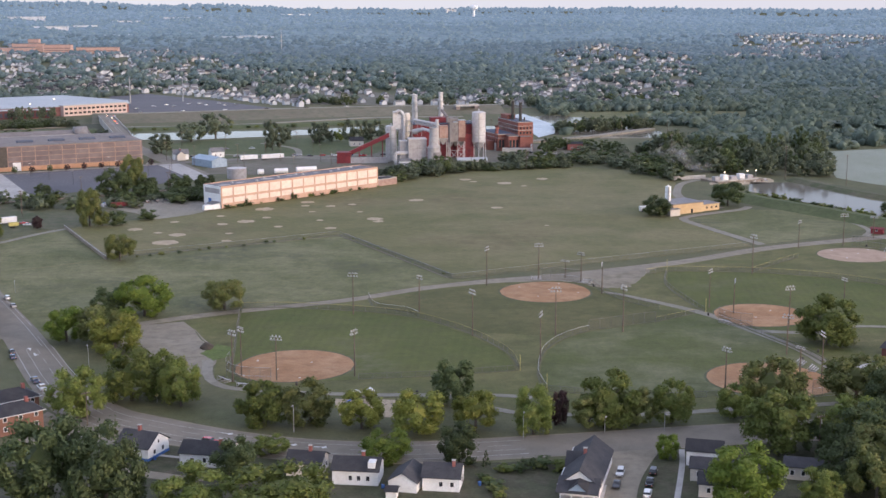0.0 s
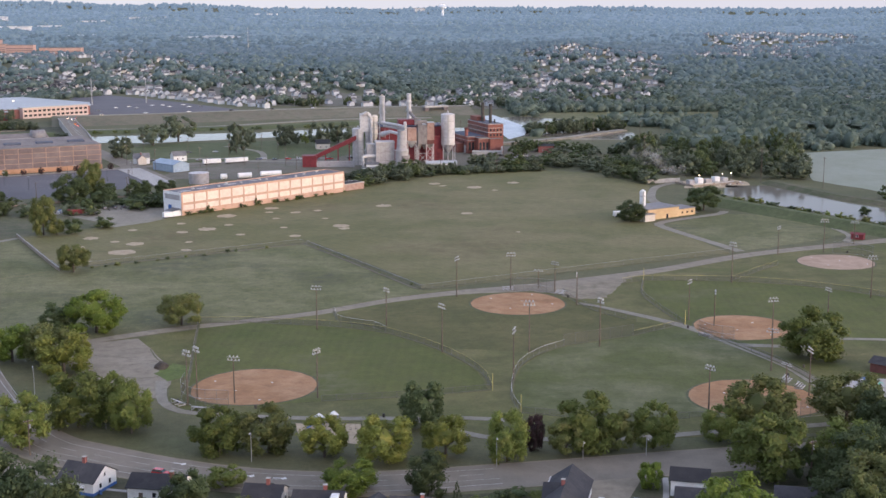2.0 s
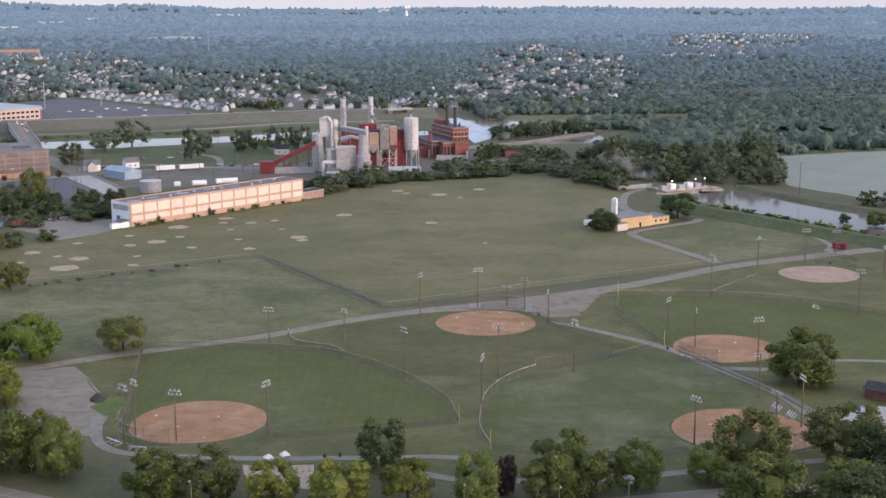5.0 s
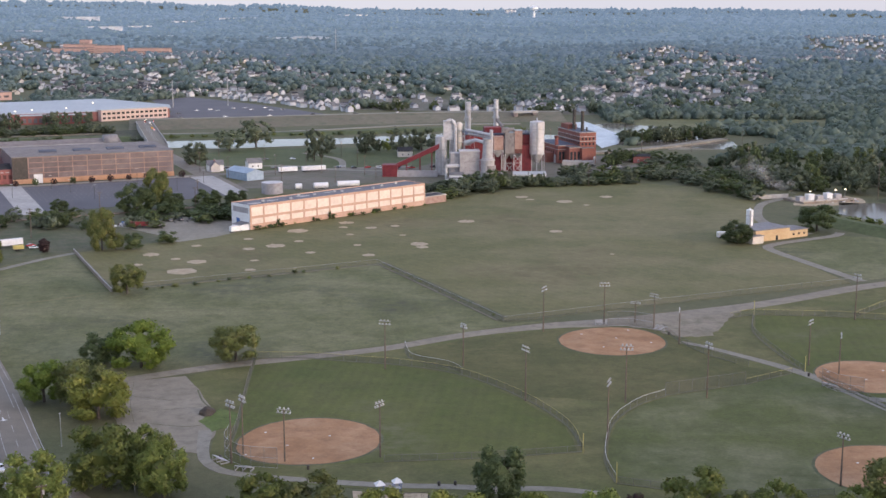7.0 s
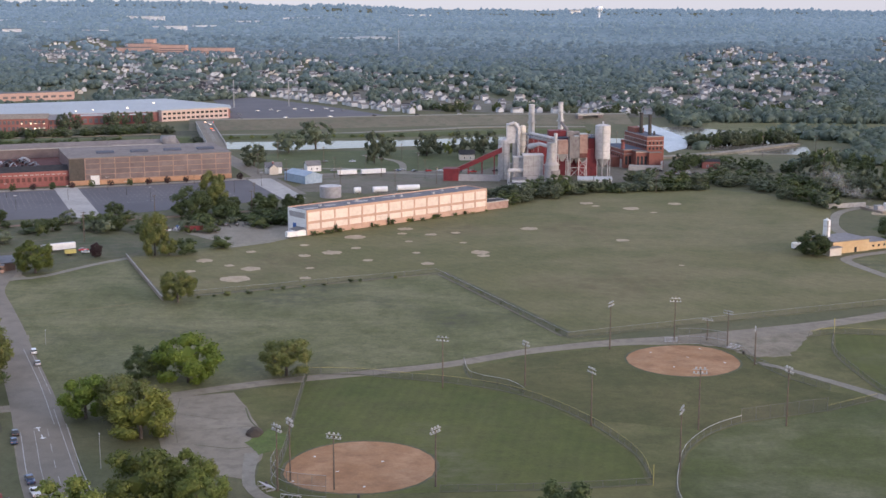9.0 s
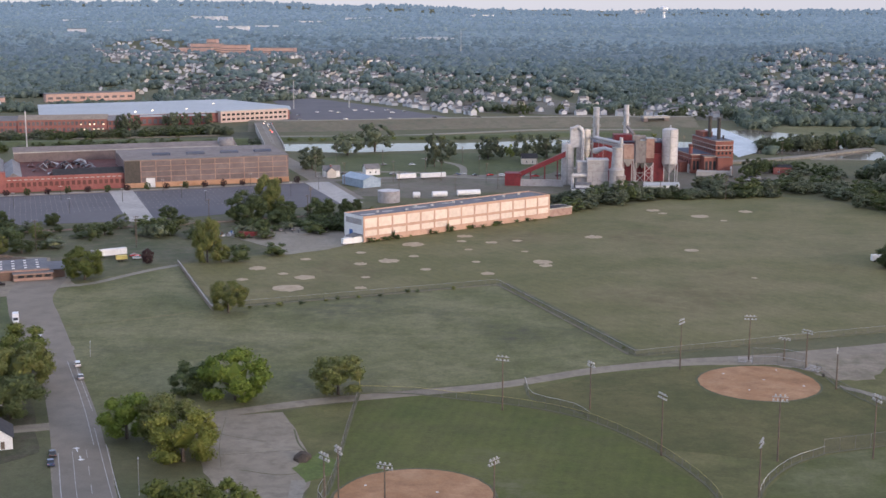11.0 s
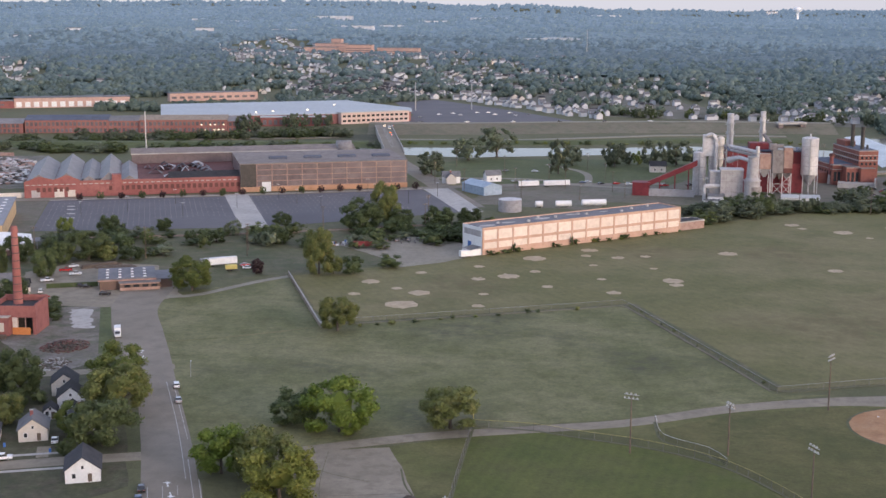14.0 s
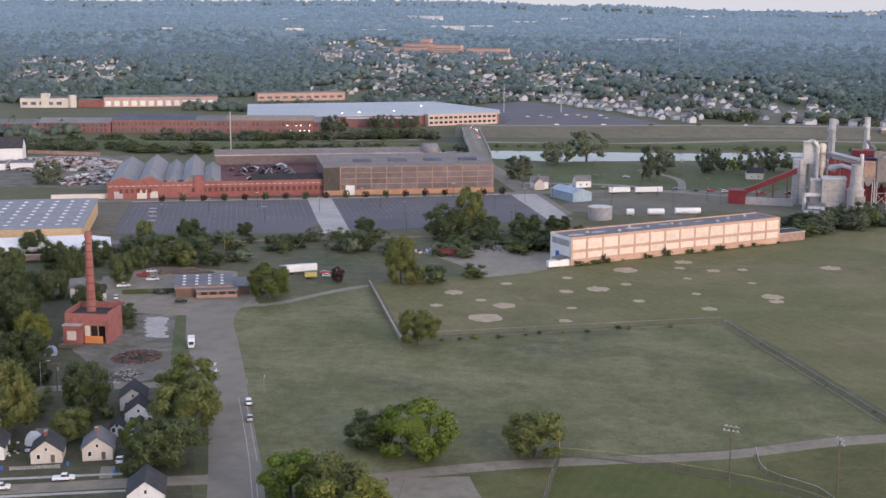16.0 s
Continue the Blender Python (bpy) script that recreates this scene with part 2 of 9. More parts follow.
SIDING = surface("grey_white_siding", (0.52, 0.53, 0.55), (0.64, 0.65, 0.66), (0.42, 0.42, 0.43), (0.03, 0.1), bump=0, rough=0.7)
CREAM = surface("cream_siding", (0.56, 0.515, 0.455), (0.62, 0.575, 0.515), (0.50, 0.46, 0.40), (0.15, 0.8), bump=0.03, per_thing=0.08)
PALE_STEEL = surface("pale_steel", (0.50, 0.485, 0.485), (0.60, 0.585, 0.575), (0.41, 0.385, 0.375), (0.12, 0.5), rough=0.55, metal=0.1, bump=0.04)
GREY_STEEL = surface("grey_cladding", (0.34, 0.325, 0.33), (0.42, 0.405, 0.40), (0.28, 0.26, 0.255), (0.10, 0.5), rough=0.6, metal=0.1, bump=0.04)
RUST = surface("rusty_steel", (0.32, 0.205, 0.165), (0.40, 0.28, 0.235), (0.25, 0.155, 0.12), (0.15, 0.5), rough=0.75, bump=0.06)
RED_STEEL = surface("red_cladding", (0.160, 0.026, 0.032), (0.205, 0.038, 0.042), (0.125, 0.022, 0.027), (0.10, 0.5), rough=0.55, bump=0.04)
ROOF = surface("dark_shingle", (0.036, 0.036, 0.040), (0.060, 0.058, 0.060), (0.03, 0.03, 0.034), (0.3, 1.2), bump=0.15, per_thing=0.3)
ROOF_GREY = surface("grey_roofing", (0.155, 0.155, 0.160), (0.200, 0.198, 0.200), (0.125, 0.12, 0.12), (0.06, 0.4), bump=0.08)
ROOF_TIN = surface("weathered_tin", (0.185, 0.178, 0.180), (0.245, 0.235, 0.236), (0.15, 0.138, 0.136), (0.08, 0.5), rough=0.6, bump=0.08)
ROOF_WHITE = surface("white_membrane", (0.38, 0.405, 0.415), (0.44, 0.465, 0.475), (0.33, 0.35, 0.36), (0.02, 0.2), rough=0.6, bump=0.02)
ROOF_BLUE = surface("slate_blue_roof", (0.085, 0.100, 0.140), (0.115, 0.130, 0.170), (0.075, 0.085, 0.11), (0.04, 0.2), bump=0.05)
GRIME = surface("grimy_glazing", (0.128, 0.098, 0.100), (0.180, 0.142, 0.142), (0.095, 0.075, 0.078), (0.15, 0.6), rough=0.35, bump=0.03, per_thing=0.18, spec=0.5)
# Brick for the far ranges, with haze mixed in to pale it.
BRICK_PALE = surface("hazed_mauve_brick", (0.275, 0.122, 0.106), (0.325, 0.155, 0.136), (0.225, 0.100, 0.088), (0.05, 0.4), bump=0.1)
GLASS = surface("dark_glass", (0.025, 0.027, 0.030), (0.045, 0.048, 0.052), None, (0.5, 1), rough=0.12, bump=0, spec=0.6)
WOOD = surface("weathered_timber", (0.120, 0.092, 0.070), (0.165, 0.130, 0.102), (0.095, 0.072, 0.055), (0.5, 2), bump=0.1)
GALV = surface("galvanised_steel", (0.34, 0.34, 0.34), (0.42, 0.42, 0.41), None, (0.5, 2), rough=0.5, metal=0.4, bump=0)
DARK_METAL = surface("dark_metal", (0.05, 0.045, 0.04), (0.08, 0.07, 0.06), None, (0.5, 2), rough=0.6, bump=0.03)
RUBBER = surface("tyre_rubber", (0.02, 0.02, 0.02), (0.03, 0.03, 0.03), None, (1, 3), bump=0)
BARK = surface("bark", (0.075, 0.060, 0.048), (0.115, 0.095, 0.078), None, (0.5, 3), bump=0.3)
FADED_PAINT = surface("worn_road_paint", (0.36, 0.35, 0.33), (0.50, 0.49, 0.47), (0.27, 0.25, 0.23), (0.3, 0.5), bump=0)
YELLOW = surface("yellow_rail", (0.44, 0.38, 0.12), (0.52, 0.45, 0.17), None, (0.5, 2), bump=0)
BLUE = surface("blue_paint", (0.05, 0.12, 0.32), (0.07, 0.16, 0.40), None, (0.3, 1), rough=0.5, bump=0)
PALE_BLUE = surface("pale_blue_steel", (0.27, 0.35, 0.43), (0.34, 0.42, 0.50), (0.23, 0.30, 0.37), (0.1, 0.5), rough=0.5, bump=0.03)
ORANGE = surface("orange_fence", (0.55, 0.20, 0.06), (0.62, 0.26, 0.09), None, (0.3, 1), bump=0.05)
OCHRE = surface("ochre_cladding", (0.51, 0.365, 0.205), (0.57, 0.420, 0.250), (0.45, 0.315, 0.17), (0.08, 0.4), bump=0.03)
BRIGHT_GREEN = surface("bright_green_plastic", (0.05, 0.42, 0.22), (0.07, 0.50, 0.28), None, (0.3, 1), rough=0.4, bump=0)
MESH_WIRE = see_through("chain_link", (0.10, 0.10, 0.09), 0.22)
LAMP = surface("floodlight_reflector", (0.38, 0.38, 0.37), (0.46, 0.46, 0.45), None, (0.5, 2), rough=0.35, bump=0)
LIT = glow("lit_lamp", (1.0, 0.80, 0.50), 1.7)
HEADLAMP = glow("lit_headlamp", (1.0, 0.85, 0.55), 2.2)
TAILLAMP = glow("lit_tail_lamp", (1.0, 0.06, 0.03), 2.0)

LEAF_MID = foliage("leaves_mid_green", (0.112, 0.146, 0.034), (0.166, 0.202, 0.052), (0.206, 0.214, 0.062))
LEAF_GOLD = foliage("leaves_yellow_green", (0.138, 0.164, 0.032), (0.210, 0.230, 0.052), (0.270, 0.258, 0.064))
LEAF_BRIGHT = foliage("leaves_bright_green", (0.130, 0.194, 0.028), (0.196, 0.262, 0.046), (0.236, 0.280, 0.056))
LEAF_DARK = foliage("leaves_dark_green", (0.060, 0.084, 0.034), (0.092, 0.120, 0.048), (0.108, 0.132, 0.056))
LEAF_OLIVE = foliage("leaves_olive", (0.120, 0.144, 0.044), (0.172, 0.190, 0.064), (0.214, 0.204, 0.070))
# Haze over several hundred metres is mixed into this paler, greyer green.
LEAF_BELT = foliage("leaves_hazed_green", (0.122, 0.148, 0.092), (0.164, 0.192, 0.118), (0.190, 0.206, 0.122), patch=0.12)
LEAF_FOREST = foliage("leaves_deep_green", (0.082, 0.108, 0.040), (0.120, 0.148, 0.058), (0.140, 0.156, 0.062))
LEAF_MAROON = foliage("leaves_maroon", (0.046, 0.028, 0.030), (0.075, 0.044, 0.045), (0.060, 0.045, 0.035))
# Distance haze is painted in: leaves turn bluer and paler, far ones glow.
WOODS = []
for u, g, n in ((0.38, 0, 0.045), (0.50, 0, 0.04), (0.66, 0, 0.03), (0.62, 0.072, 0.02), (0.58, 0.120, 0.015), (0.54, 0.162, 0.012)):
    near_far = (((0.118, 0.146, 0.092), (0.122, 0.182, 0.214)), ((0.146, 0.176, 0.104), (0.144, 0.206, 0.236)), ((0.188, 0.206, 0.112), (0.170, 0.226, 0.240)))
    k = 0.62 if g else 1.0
    WOODS.append(foliage("hazed_woodland_leaves", *[(k * (p[0] + (q[0] - p[0]) * u), k * (p[1] + (q[1] - p[1]) * u), k * (p[2] + (q[2] - p[2]) * u ** 1.3)) for p, q in near_far], glow_=g, patch=n))



def water_mat():
    m, nt, p = node_mat("still_water")
    p.inputs["Base Color"].default_value, p.inputs["Roughness"].default_value = (0.15, 0.135, 0.11, 1), 0.10
    p.inputs["Specular IOR Level"].default_value = 0.45
    p.inputs["IOR"].default_value = 1.11
    b = nt.nodes.new("ShaderNodeBump")
    b.inputs["Strength"].default_value, b.inputs["Distance"].default_value = 0.04, 0.05
    nt.links.new(noise_out(nt, 0.8, 2), b.inputs["Height"])
    nt.links.new(b.outputs["Normal"], p.inputs["Normal"])
    return m


WATER = water_mat()
PALE_SLATE = surface("pale_felt_roof", (0.240, 0.250, 0.272), (0.290, 0.298, 0.318), (0.20, 0.205, 0.22), (0.1, 0.5), bump=0.05)
TAR_BROWN = surface("weathered_tar_roof", (0.200, 0.172, 0.156), (0.255, 0.222, 0.204), (0.150, 0.128, 0.116), (0.06, 0.3), bump=0.08)
POWER_BRICK = surface("orange_red_brick", (0.215, 0.082, 0.062), (0.265, 0.112, 0.086), (0.165, 0.064, 0.05), (0.1, 0.4), bump=0.1)
BRICK_ORANGE = surface("brown_orange_brick", (0.215, 0.108, 0.072), (0.265, 0.140, 0.098), (0.18, 0.088, 0.06), (0.2, 0.8), bump=0.1)
DRY = surface("dry_levee_grass", (0.150, 0.132, 0.090), (0.190, 0.170, 0.118), (0.105, 0.112, 0.068), (0.02, 0.08), bump=0.4, bump_scale=1.0, tufts=0.15)
OLD_GALV = surface("weathered_galvanised", (0.15, 0.145, 0.13), (0.20, 0.19, 0.17), None, (0.5, 2), rough=0.6, bump=0)
# Shade of trees is mixed into this dark, worn grass colour.
YARD = surface("shaded_yard_grass", (0.056, 0.062, 0.030), (0.084, 0.084, 0.046), (0.095, 0.078, 0.054), (0.05, 0.15), bump=0.3, tufts=0.3)
SLATE = surface("grey_felt_roof", (0.150, 0.152, 0.165), (0.195, 0.196, 0.208), (0.12, 0.12, 0.13), (0.1, 0.5), bump=0.05)
CLAY_TAN = surface("tan_infield_clay", (0.36, 0.255, 0.18), (0.43, 0.315, 0.23), (0.30, 0.21, 0.145), (0.06, 0.16), bump=0.15, tufts=0.06)
TRODDEN = surface("trodden_yard", (0.128, 0.116, 0.086), (0.190, 0.172, 0.138), (0.084, 0.094, 0.048), (0.03, 0.06), bump=0.3, bump_scale=1.0, tufts=0.2)
WASTE = surface("waste_ground", (0.125, 0.112, 0.088), (0.205, 0.185, 0.160), (0.070, 0.084, 0.038), (0.07, 0.12), bump=0.4, bump_scale=1.0, tufts=0.25)
UMBER = surface("dark_brown_cladding", (0.135, 0.090, 0.070), (0.175, 0.120, 0.094), None, (0.2, 0.6), bump=0.03)
TAN_WALL = surface("tan_block_wall", (0.25, 0.205, 0.16), (0.32, 0.27, 0.215), (0.19, 0.16, 0.125), (0.1, 0.5), bump=0.1)
PALE_GLASS = surface("dusty_factory_glass", (0.115, 0.100, 0.105), (0.175, 0.155, 0.160), (0.085, 0.075, 0.08), (0.2, 0.8), rough=0.3, bump=0, per_thing=0.25)
DUCT = surface("darker_duct_steel", (0.20, 0.185, 0.18), (0.28, 0.26, 0.25), (0.15, 0.13, 0.125), (0.12, 0.5), rough=0.6, bump=0.04)
# Warm low sun and some haze are put into this wall colour.
SALMON = surface("sun_tinted_salmon", (0.47, 0.315, 0.265), (0.54, 0.375, 0.315), (0.40, 0.265, 0.22), (0.05, 0.2), bump=0.03)
FOAM = surface("white_water", (0.34, 0.38, 0.41), (0.50, 0.54, 0.57), (0.24, 0.28, 0.31), (0.05, 0.4), rough=0.3, bump=0.2, stretch=(4, 1))
CAR_PAINT = {}
for key, rgb in dict(white=(0.75, 0.75, 0.74), black=(0.02, 0.02, 0.022), silver=(0.42, 0.43, 0.44), red=(0.42, 0.02, 0.02), blue=(0.04, 0.07, 0.14),
                     grey=(0.14, 0.14, 0.15), yellow=(0.65, 0.42, 0.03)).items():
    cm, cnt, cp = node_mat(key + "_car_paint")
    cp.inputs["Base Color"].default_value, cp.inputs["Roughness"].default_value = (*rgb, 1), 0.25
    cp.inputs["Coat Weight"].default_value = 0.5
    CAR_PAINT[key] = cm


# ---- mesh helpers ----
class Shape:
    """Gathers vertices and faces, then becomes one mesh."""

    def __init__(self):
        self.v, self.f = [], []

    def add(self, verts, faces):
        n = len(self.v)
        self.v += [tuple(p) for p in verts]
        self.f += [tuple(i + n for i in face) for face in faces]
        return self

    def box(self, x0, y0, z0, x1, y1, z1):
        c = [(x, y, z) for z in (z0, z1) for x, y in ((x0, y0), (x1, y0), (x1, y1), (x0, y1))]
        return self.add(c, [(3, 2, 1, 0), (4, 5, 6, 7), (0, 1, 5, 4), (1, 2, 6, 5), (2, 3, 7, 6), (3, 0, 4, 7)])

    def prism(self, poly, z0, z1):
        n = len(poly)
        area = sum(poly[i][0] * poly[(i + 1) % n][1] - poly[(i + 1) % n][0] * poly[i][1] for i in range(n))
        if area < 0:
            poly = poly[::-1]
        c = [(x, y, z0) for x, y in poly] + [(x, y, z1) for x, y in poly]
        return self.add(c, [tuple(range(n - 1, -1, -1)), tuple(range(n, 2 * n))] + [(i, (i + 1) % n, n + (i + 1) % n, n + i) for i in range(n)])

    def tube(self, a, b, r0, r1, n=8, cap=True):
        a, b = Vector(a), Vector(b)
        q = (b - a).to_track_quat("Z", "Y")
        ring = [Vector((math.cos(2 * math.pi * i / n), math.sin(2 * math.pi * i / n), 0)) for i in range(n)]
        c = [a + q @ (p * r0) for p in ring] + [b + q @ (p * r1) for p in ring]
        f = [(i, (i + 1) % n, n + (i + 1) % n, n + i) for i in range(n)]
        if cap:
            f += [tuple(range(n - 1, -1, -1)), tuple(range(n, 2 * n))]
        return self.add(c, f)

    def pipe(self, pts, r, n=4):
        """One unbroken tube through the points."""
        rings = []
        for i, p in enumerate(pts):
            d = (Vector(pts[min(i + 1, len(pts) - 1)]) - Vector(pts[max(i - 1, 0)])).normalized()
            q = d.to_track_quat("Z", "Y")
            rings += [Vector(p) + q @ Vector((r * math.cos(2 * math.pi * k / n), r * math.sin(2 * math.pi * k / n), 0)) for k in range(n)]
        return self.add(rings, [(n * i + k, n * i + (k + 1) % n, n * (i + 1) + (k + 1) % n, n * (i + 1) + k) for i in range(len(pts) - 1) for k in range(n)])

    def profile(self, pts, y0, y1):
        """A side outline in x and z, drawn through from y0 to y1."""
        n = len(pts)
        c = [(x, y0, z) for x, z in pts] + [(x, y1, z) for x, z in pts]
        return self.add(c, [tuple(range(n)), tuple(range(2 * n - 1, n - 1, -1))] + [(i, n + i, n + (i + 1) % n, (i + 1) % n) for i in range(n)])

    def mesh(self, name, material, smooth=False):
        me = bpy.data.meshes.new(name)
        me.from_pydata(self.v, [], self.f)
        me.materials.append(material)
        if smooth:
            me.polygons.foreach_set("use_smooth", [True] * len(me.polygons))
        return me


def part(name, shape, material, parent, label="", smooth=False):
    """One mesh object under a thing or a part. shape: a Shape, or a mesh that alike parts share."""
    ob = new(name, shape.mesh(name, material, smooth) if isinstance(shape, Shape) else shape)
    ob.parent = parent
    return tagged(ob, label)


def thing(name, m, label, category, group=""):
    ob = new(name)
    ob.empty_display_size = 1
    ob.matrix_world = m
    return tagged(ob, label, category, group)


def setting(name, shape, material, label="", category=""):
    return tagged(new(name, shape.mesh(name, material)), label, category, kind="structure")


def rough_edge(poly, step=4.0, amp=0.5, seed=0):
    """The outline cut into short runs, each moved a little, as turf and bare earth end."""
    r = random.Random(seed)
    out = []
    for i, (x0, y0) in enumerate(poly):
        x1, y1 = poly[(i + 1) % len(poly)]
        n = max(1, int(math.hypot(x1 - x0, y1 - y0) / step))
        out += [(x0 + (x1 - x0) * k / n + r.uniform(-amp, amp), y0 + (y1 - y0) * k / n + r.uniform(-amp, amp)) for k in range(n)]
    return out


def spline(pts, step=4.0):
    """A smooth line through the points, about step apart."""
    p = [Vector((*q, 0)) if len(q) == 2 else Vector(q) for q in pts]
    p = [2 * p[0] - p[1]] + p + [2 * p[-1] - p[-2]]
    out = []
    for a, b, c, d in zip(p, p[1:], p[2:], p[3:]):
        n = max(2, int((c - b).length / step))
        for k in range(n):
            t = k / n
            out.append(0.5 * (2 * b + (c - a) * t + (2 * a - 5 * b + 4 * c - d) * t * t + (3 * b - a - 3 * c + d) * t ** 3))
    return out + [p[-2]]


def ribbon(pts, widths, z0, z1, step=4.0):
    """A strip along the points, widths across at each of them."""
    line = spline([(x, y, w) for (x, y), w in zip(pts, widths)], step)
    left, right = [], []
    for i, p in enumerate(line):
        d = (line[min(i + 1, len(line) - 1)] - line[max(i - 1, 0)])
        n = Vector((-d.y, d.x)).normalized() * p.z / 2
        left.append((p.x + n.x, p.y + n.y))
        right.append((p.x - n.x, p.y - n.y))
    s = Shape()
    n = len(left)
    s.v = [(x, y, z) for z in (z0, z1) for side in (left, right) for x, y in side]
    for i in range(n - 1):
        s.f += [(2 * n + i, 3 * n + i, 3 * n + i + 1, 2 * n + i + 1), (i, 2 * n + i, 2 * n + i + 1, i + 1), (n + i, n + i + 1, 3 * n + i + 1, 3 * n + i)]
    return s


def at(x, y, angle=0.0, z=0.0, scale=1.0):
    return pose(x, y, z, 0, 0, angle) @ Matrix.Scale(scale, 4)


# ---- ground ----
def hill(x, y):
    """Height of the land: a flat valley, then wooded slopes up to a long ridge."""
    d = math.hypot(x + 60, y)
    u = min(max((d - 2150) / 2350, 0), 1)
    west = min(max((-x / max(y, 1) - 0.02) / 0.3, 0), 1)
    rise = (66 + 30 * west) * u ** 1.25 * (0.95 + 0.10 * noise.noise((x / 900, y / 900, 0)))
    rise += 24 * 4 * u * (1 - u) * noise.noise((x / 560, y / 330, 3)) * min(1, u * 4)
    return rise + 9 * u * noise.noise((x / 260, y / 260, 5)) + (4 * min(1, u * 6) * noise.noise((x / 110, y / 110, 9)))


land = Shape()
xs = [-4600 + 115 * i for i in range(81)]
ys = [-1200 + 120 * i for i in range(18)] + [960 + 75 * i for i in range(53)]
land.v = [(x, y, hill(x, y)) for y in ys for x in xs]
land.f = [(j * 81 + i, j * 81 + i + 1, (j + 1) * 81 + i + 1, (j + 1) * 81 + i) for j in range(len(ys) - 1) for i in range(80)]
setting("ground", land, GRASS, "flat grassy valley floor rising to wooded hills", "ground")

park = [(-101, 480), (-63, 503), (-36, 517), (-9, 537), (20, 551), (54, 562), (107, 590), (150, 620), (225, 656), (260, 640), (250, 380), (120, 372), (85, 369),
        (28, 366), (-20, 384), (-62, 391), (-73, 402), (-76, 428)]
setting("lawn_ballpark", Shape().prism(rough_edge(park, 5, 0.3, 1), -0.3, 0.04), LAWN, "mown green outfield grass with faint stripes", "grass")
left_field = [(-79, 502), (-62, 502.5), (-49, 499.5), (-30, 495.5), (-9.5, 485), (8.6, 462), (21, 436), (24, 415), (0, 408.5), (-27, 404.5), (-62, 399), (-69, 410), (-71, 432), (-75.5, 470)]
setting("lawn_left_field", Shape().prism(rough_edge(left_field, 4, 0.25, 51), -0.3, 0.052), FIELD_GREEN, "striped dark green mown outfield", "grass")
right_field = [(33, 393), (31.3, 405), (32, 418), (35.6, 438.5), (44, 455.5), (53.4, 465.2), (66, 472), (79.3, 478.5), (96.6, 491.4), (104, 486), (112, 464), (121, 437), (125, 417), (122, 388), (84, 386.5), (60, 384.5)]
setting("lawn_right_field", Shape().prism(rough_edge(right_field, 4, 0.25, 52), -0.3, 0.053), FIELD_MISTY, "outfield with painted pale mist and darker worn patches", "grass")
middle_field = [(-27, 514), (-25.5, 503.5), (-13.5, 496), (-9, 488), (9.8, 464), (24, 462), (43, 458), (52.5, 467), (66, 474), (79, 480.5), (88, 487), (95, 493), (84, 499), (73, 512), (65, 530), (60, 547), (44, 551), (20, 545), (-9, 531.5)]
setting("lawn_middle_field", Shape().prism(rough_edge(middle_field, 4, 0.25, 53), -0.3, 0.054), FIELD_OLIVE, "dull olive outfield round a clay infield", "grass")
far_field = [(99, 571), (117, 570), (135.8, 568), (163, 558), (186, 541), (205, 519), (180, 470), (152, 474), (136, 465), (121, 466), (113, 468), (103, 490), (98, 515), (95, 545)]
setting("lawn_far_field", Shape().prism(rough_edge(far_field, 4, 0.25, 54), -0.3, 0.051), FIELD_GREEN, "green mown outfield with faint stripes", "grass")
meadow = [(-234, 636), (-198, 681), (-158, 603), (-53, 661), (3, 555), (20, 558), (-9, 541), (-36, 521), (-63, 509), (-99, 487), (-131, 463), (-140, 455), (-157, 475), (-180, 520), (-205, 570), (-232, 620)]
setting("lawn_meadow", Shape().prism(rough_edge(meadow, 5, 0.3, 2), -0.3, 0.045), MEADOW, "grey-green dewy meadow grass", "grass")
hayfield = [(-197, 684), (-157, 606), (-53, 664), (5, 560), (55, 583), (150, 630), (140, 677), (127, 712), (143, 765), (143, 815), (152, 852), (124, 915), (87, 934), (26, 912),
            (-31, 860), (-41, 838), (-127, 750), (-160, 716)]
setting("lawn_mown_field", Shape().prism(rough_edge(hayfield, 5, 0.5, 3), -0.3, 0.05), HAY, "broad mown field of brownish dry grass", "grass")
setting("lawn_triangle", Shape().prism(rough_edge([(158, 636), (142, 678), (133, 708), (153, 728), (176, 742), (198, 738), (216, 704), (221, 676), (190, 654)], 5, 0.5, 4), -0.3, 0.05),
        MEADOW, "lush green grass inside a gravel drive", "grass")
setting("lawn_pale_field", Shape().prism(rough_edge([(262, 872), (285, 1020), (392, 1052), (700, 1100), (800, 800), (420, 690), (300, 800)], 12, 1.5, 5), -0.3, 0.05),
        PALE, "hay field paled by mist put into its green", "grass")
setting("ground_scrub", Shape().prism(rough_edge([(-420, 690), (-300, 655), (-228, 664), (-196, 690), (-160, 720), (-140, 760), (-60, 850), (-30, 870), (-20, 900), (-60, 905), (-160, 850),
                                                  (-252, 790), (-370, 745)], 6, 1, 6), -0.3, 0.03), ROUGH, "weedy scrub ground along a railway", "ground")
setting("ground_works_yard", Shape().prism(rough_edge([(-90, 925), (-20, 925), (60, 960), (110, 1020), (90, 1080), (-30, 1075), (-60, 1000), (-160, 985), (-170, 900), (-90, 890)], 6, 1, 7),
                                           -0.3, 0.06), TRODDEN, "gravel yard round an industrial works", "ground")
setting("ground_scrapyard", Shape().prism(rough_edge([(-520, 880), (-440, 890), (-455, 905), (-520, 1050), (-640, 1010), (-600, 930)], 6, 1, 8), -0.3, 0.06),
        WASTE, "bare earth of a scrap yard", "ground")
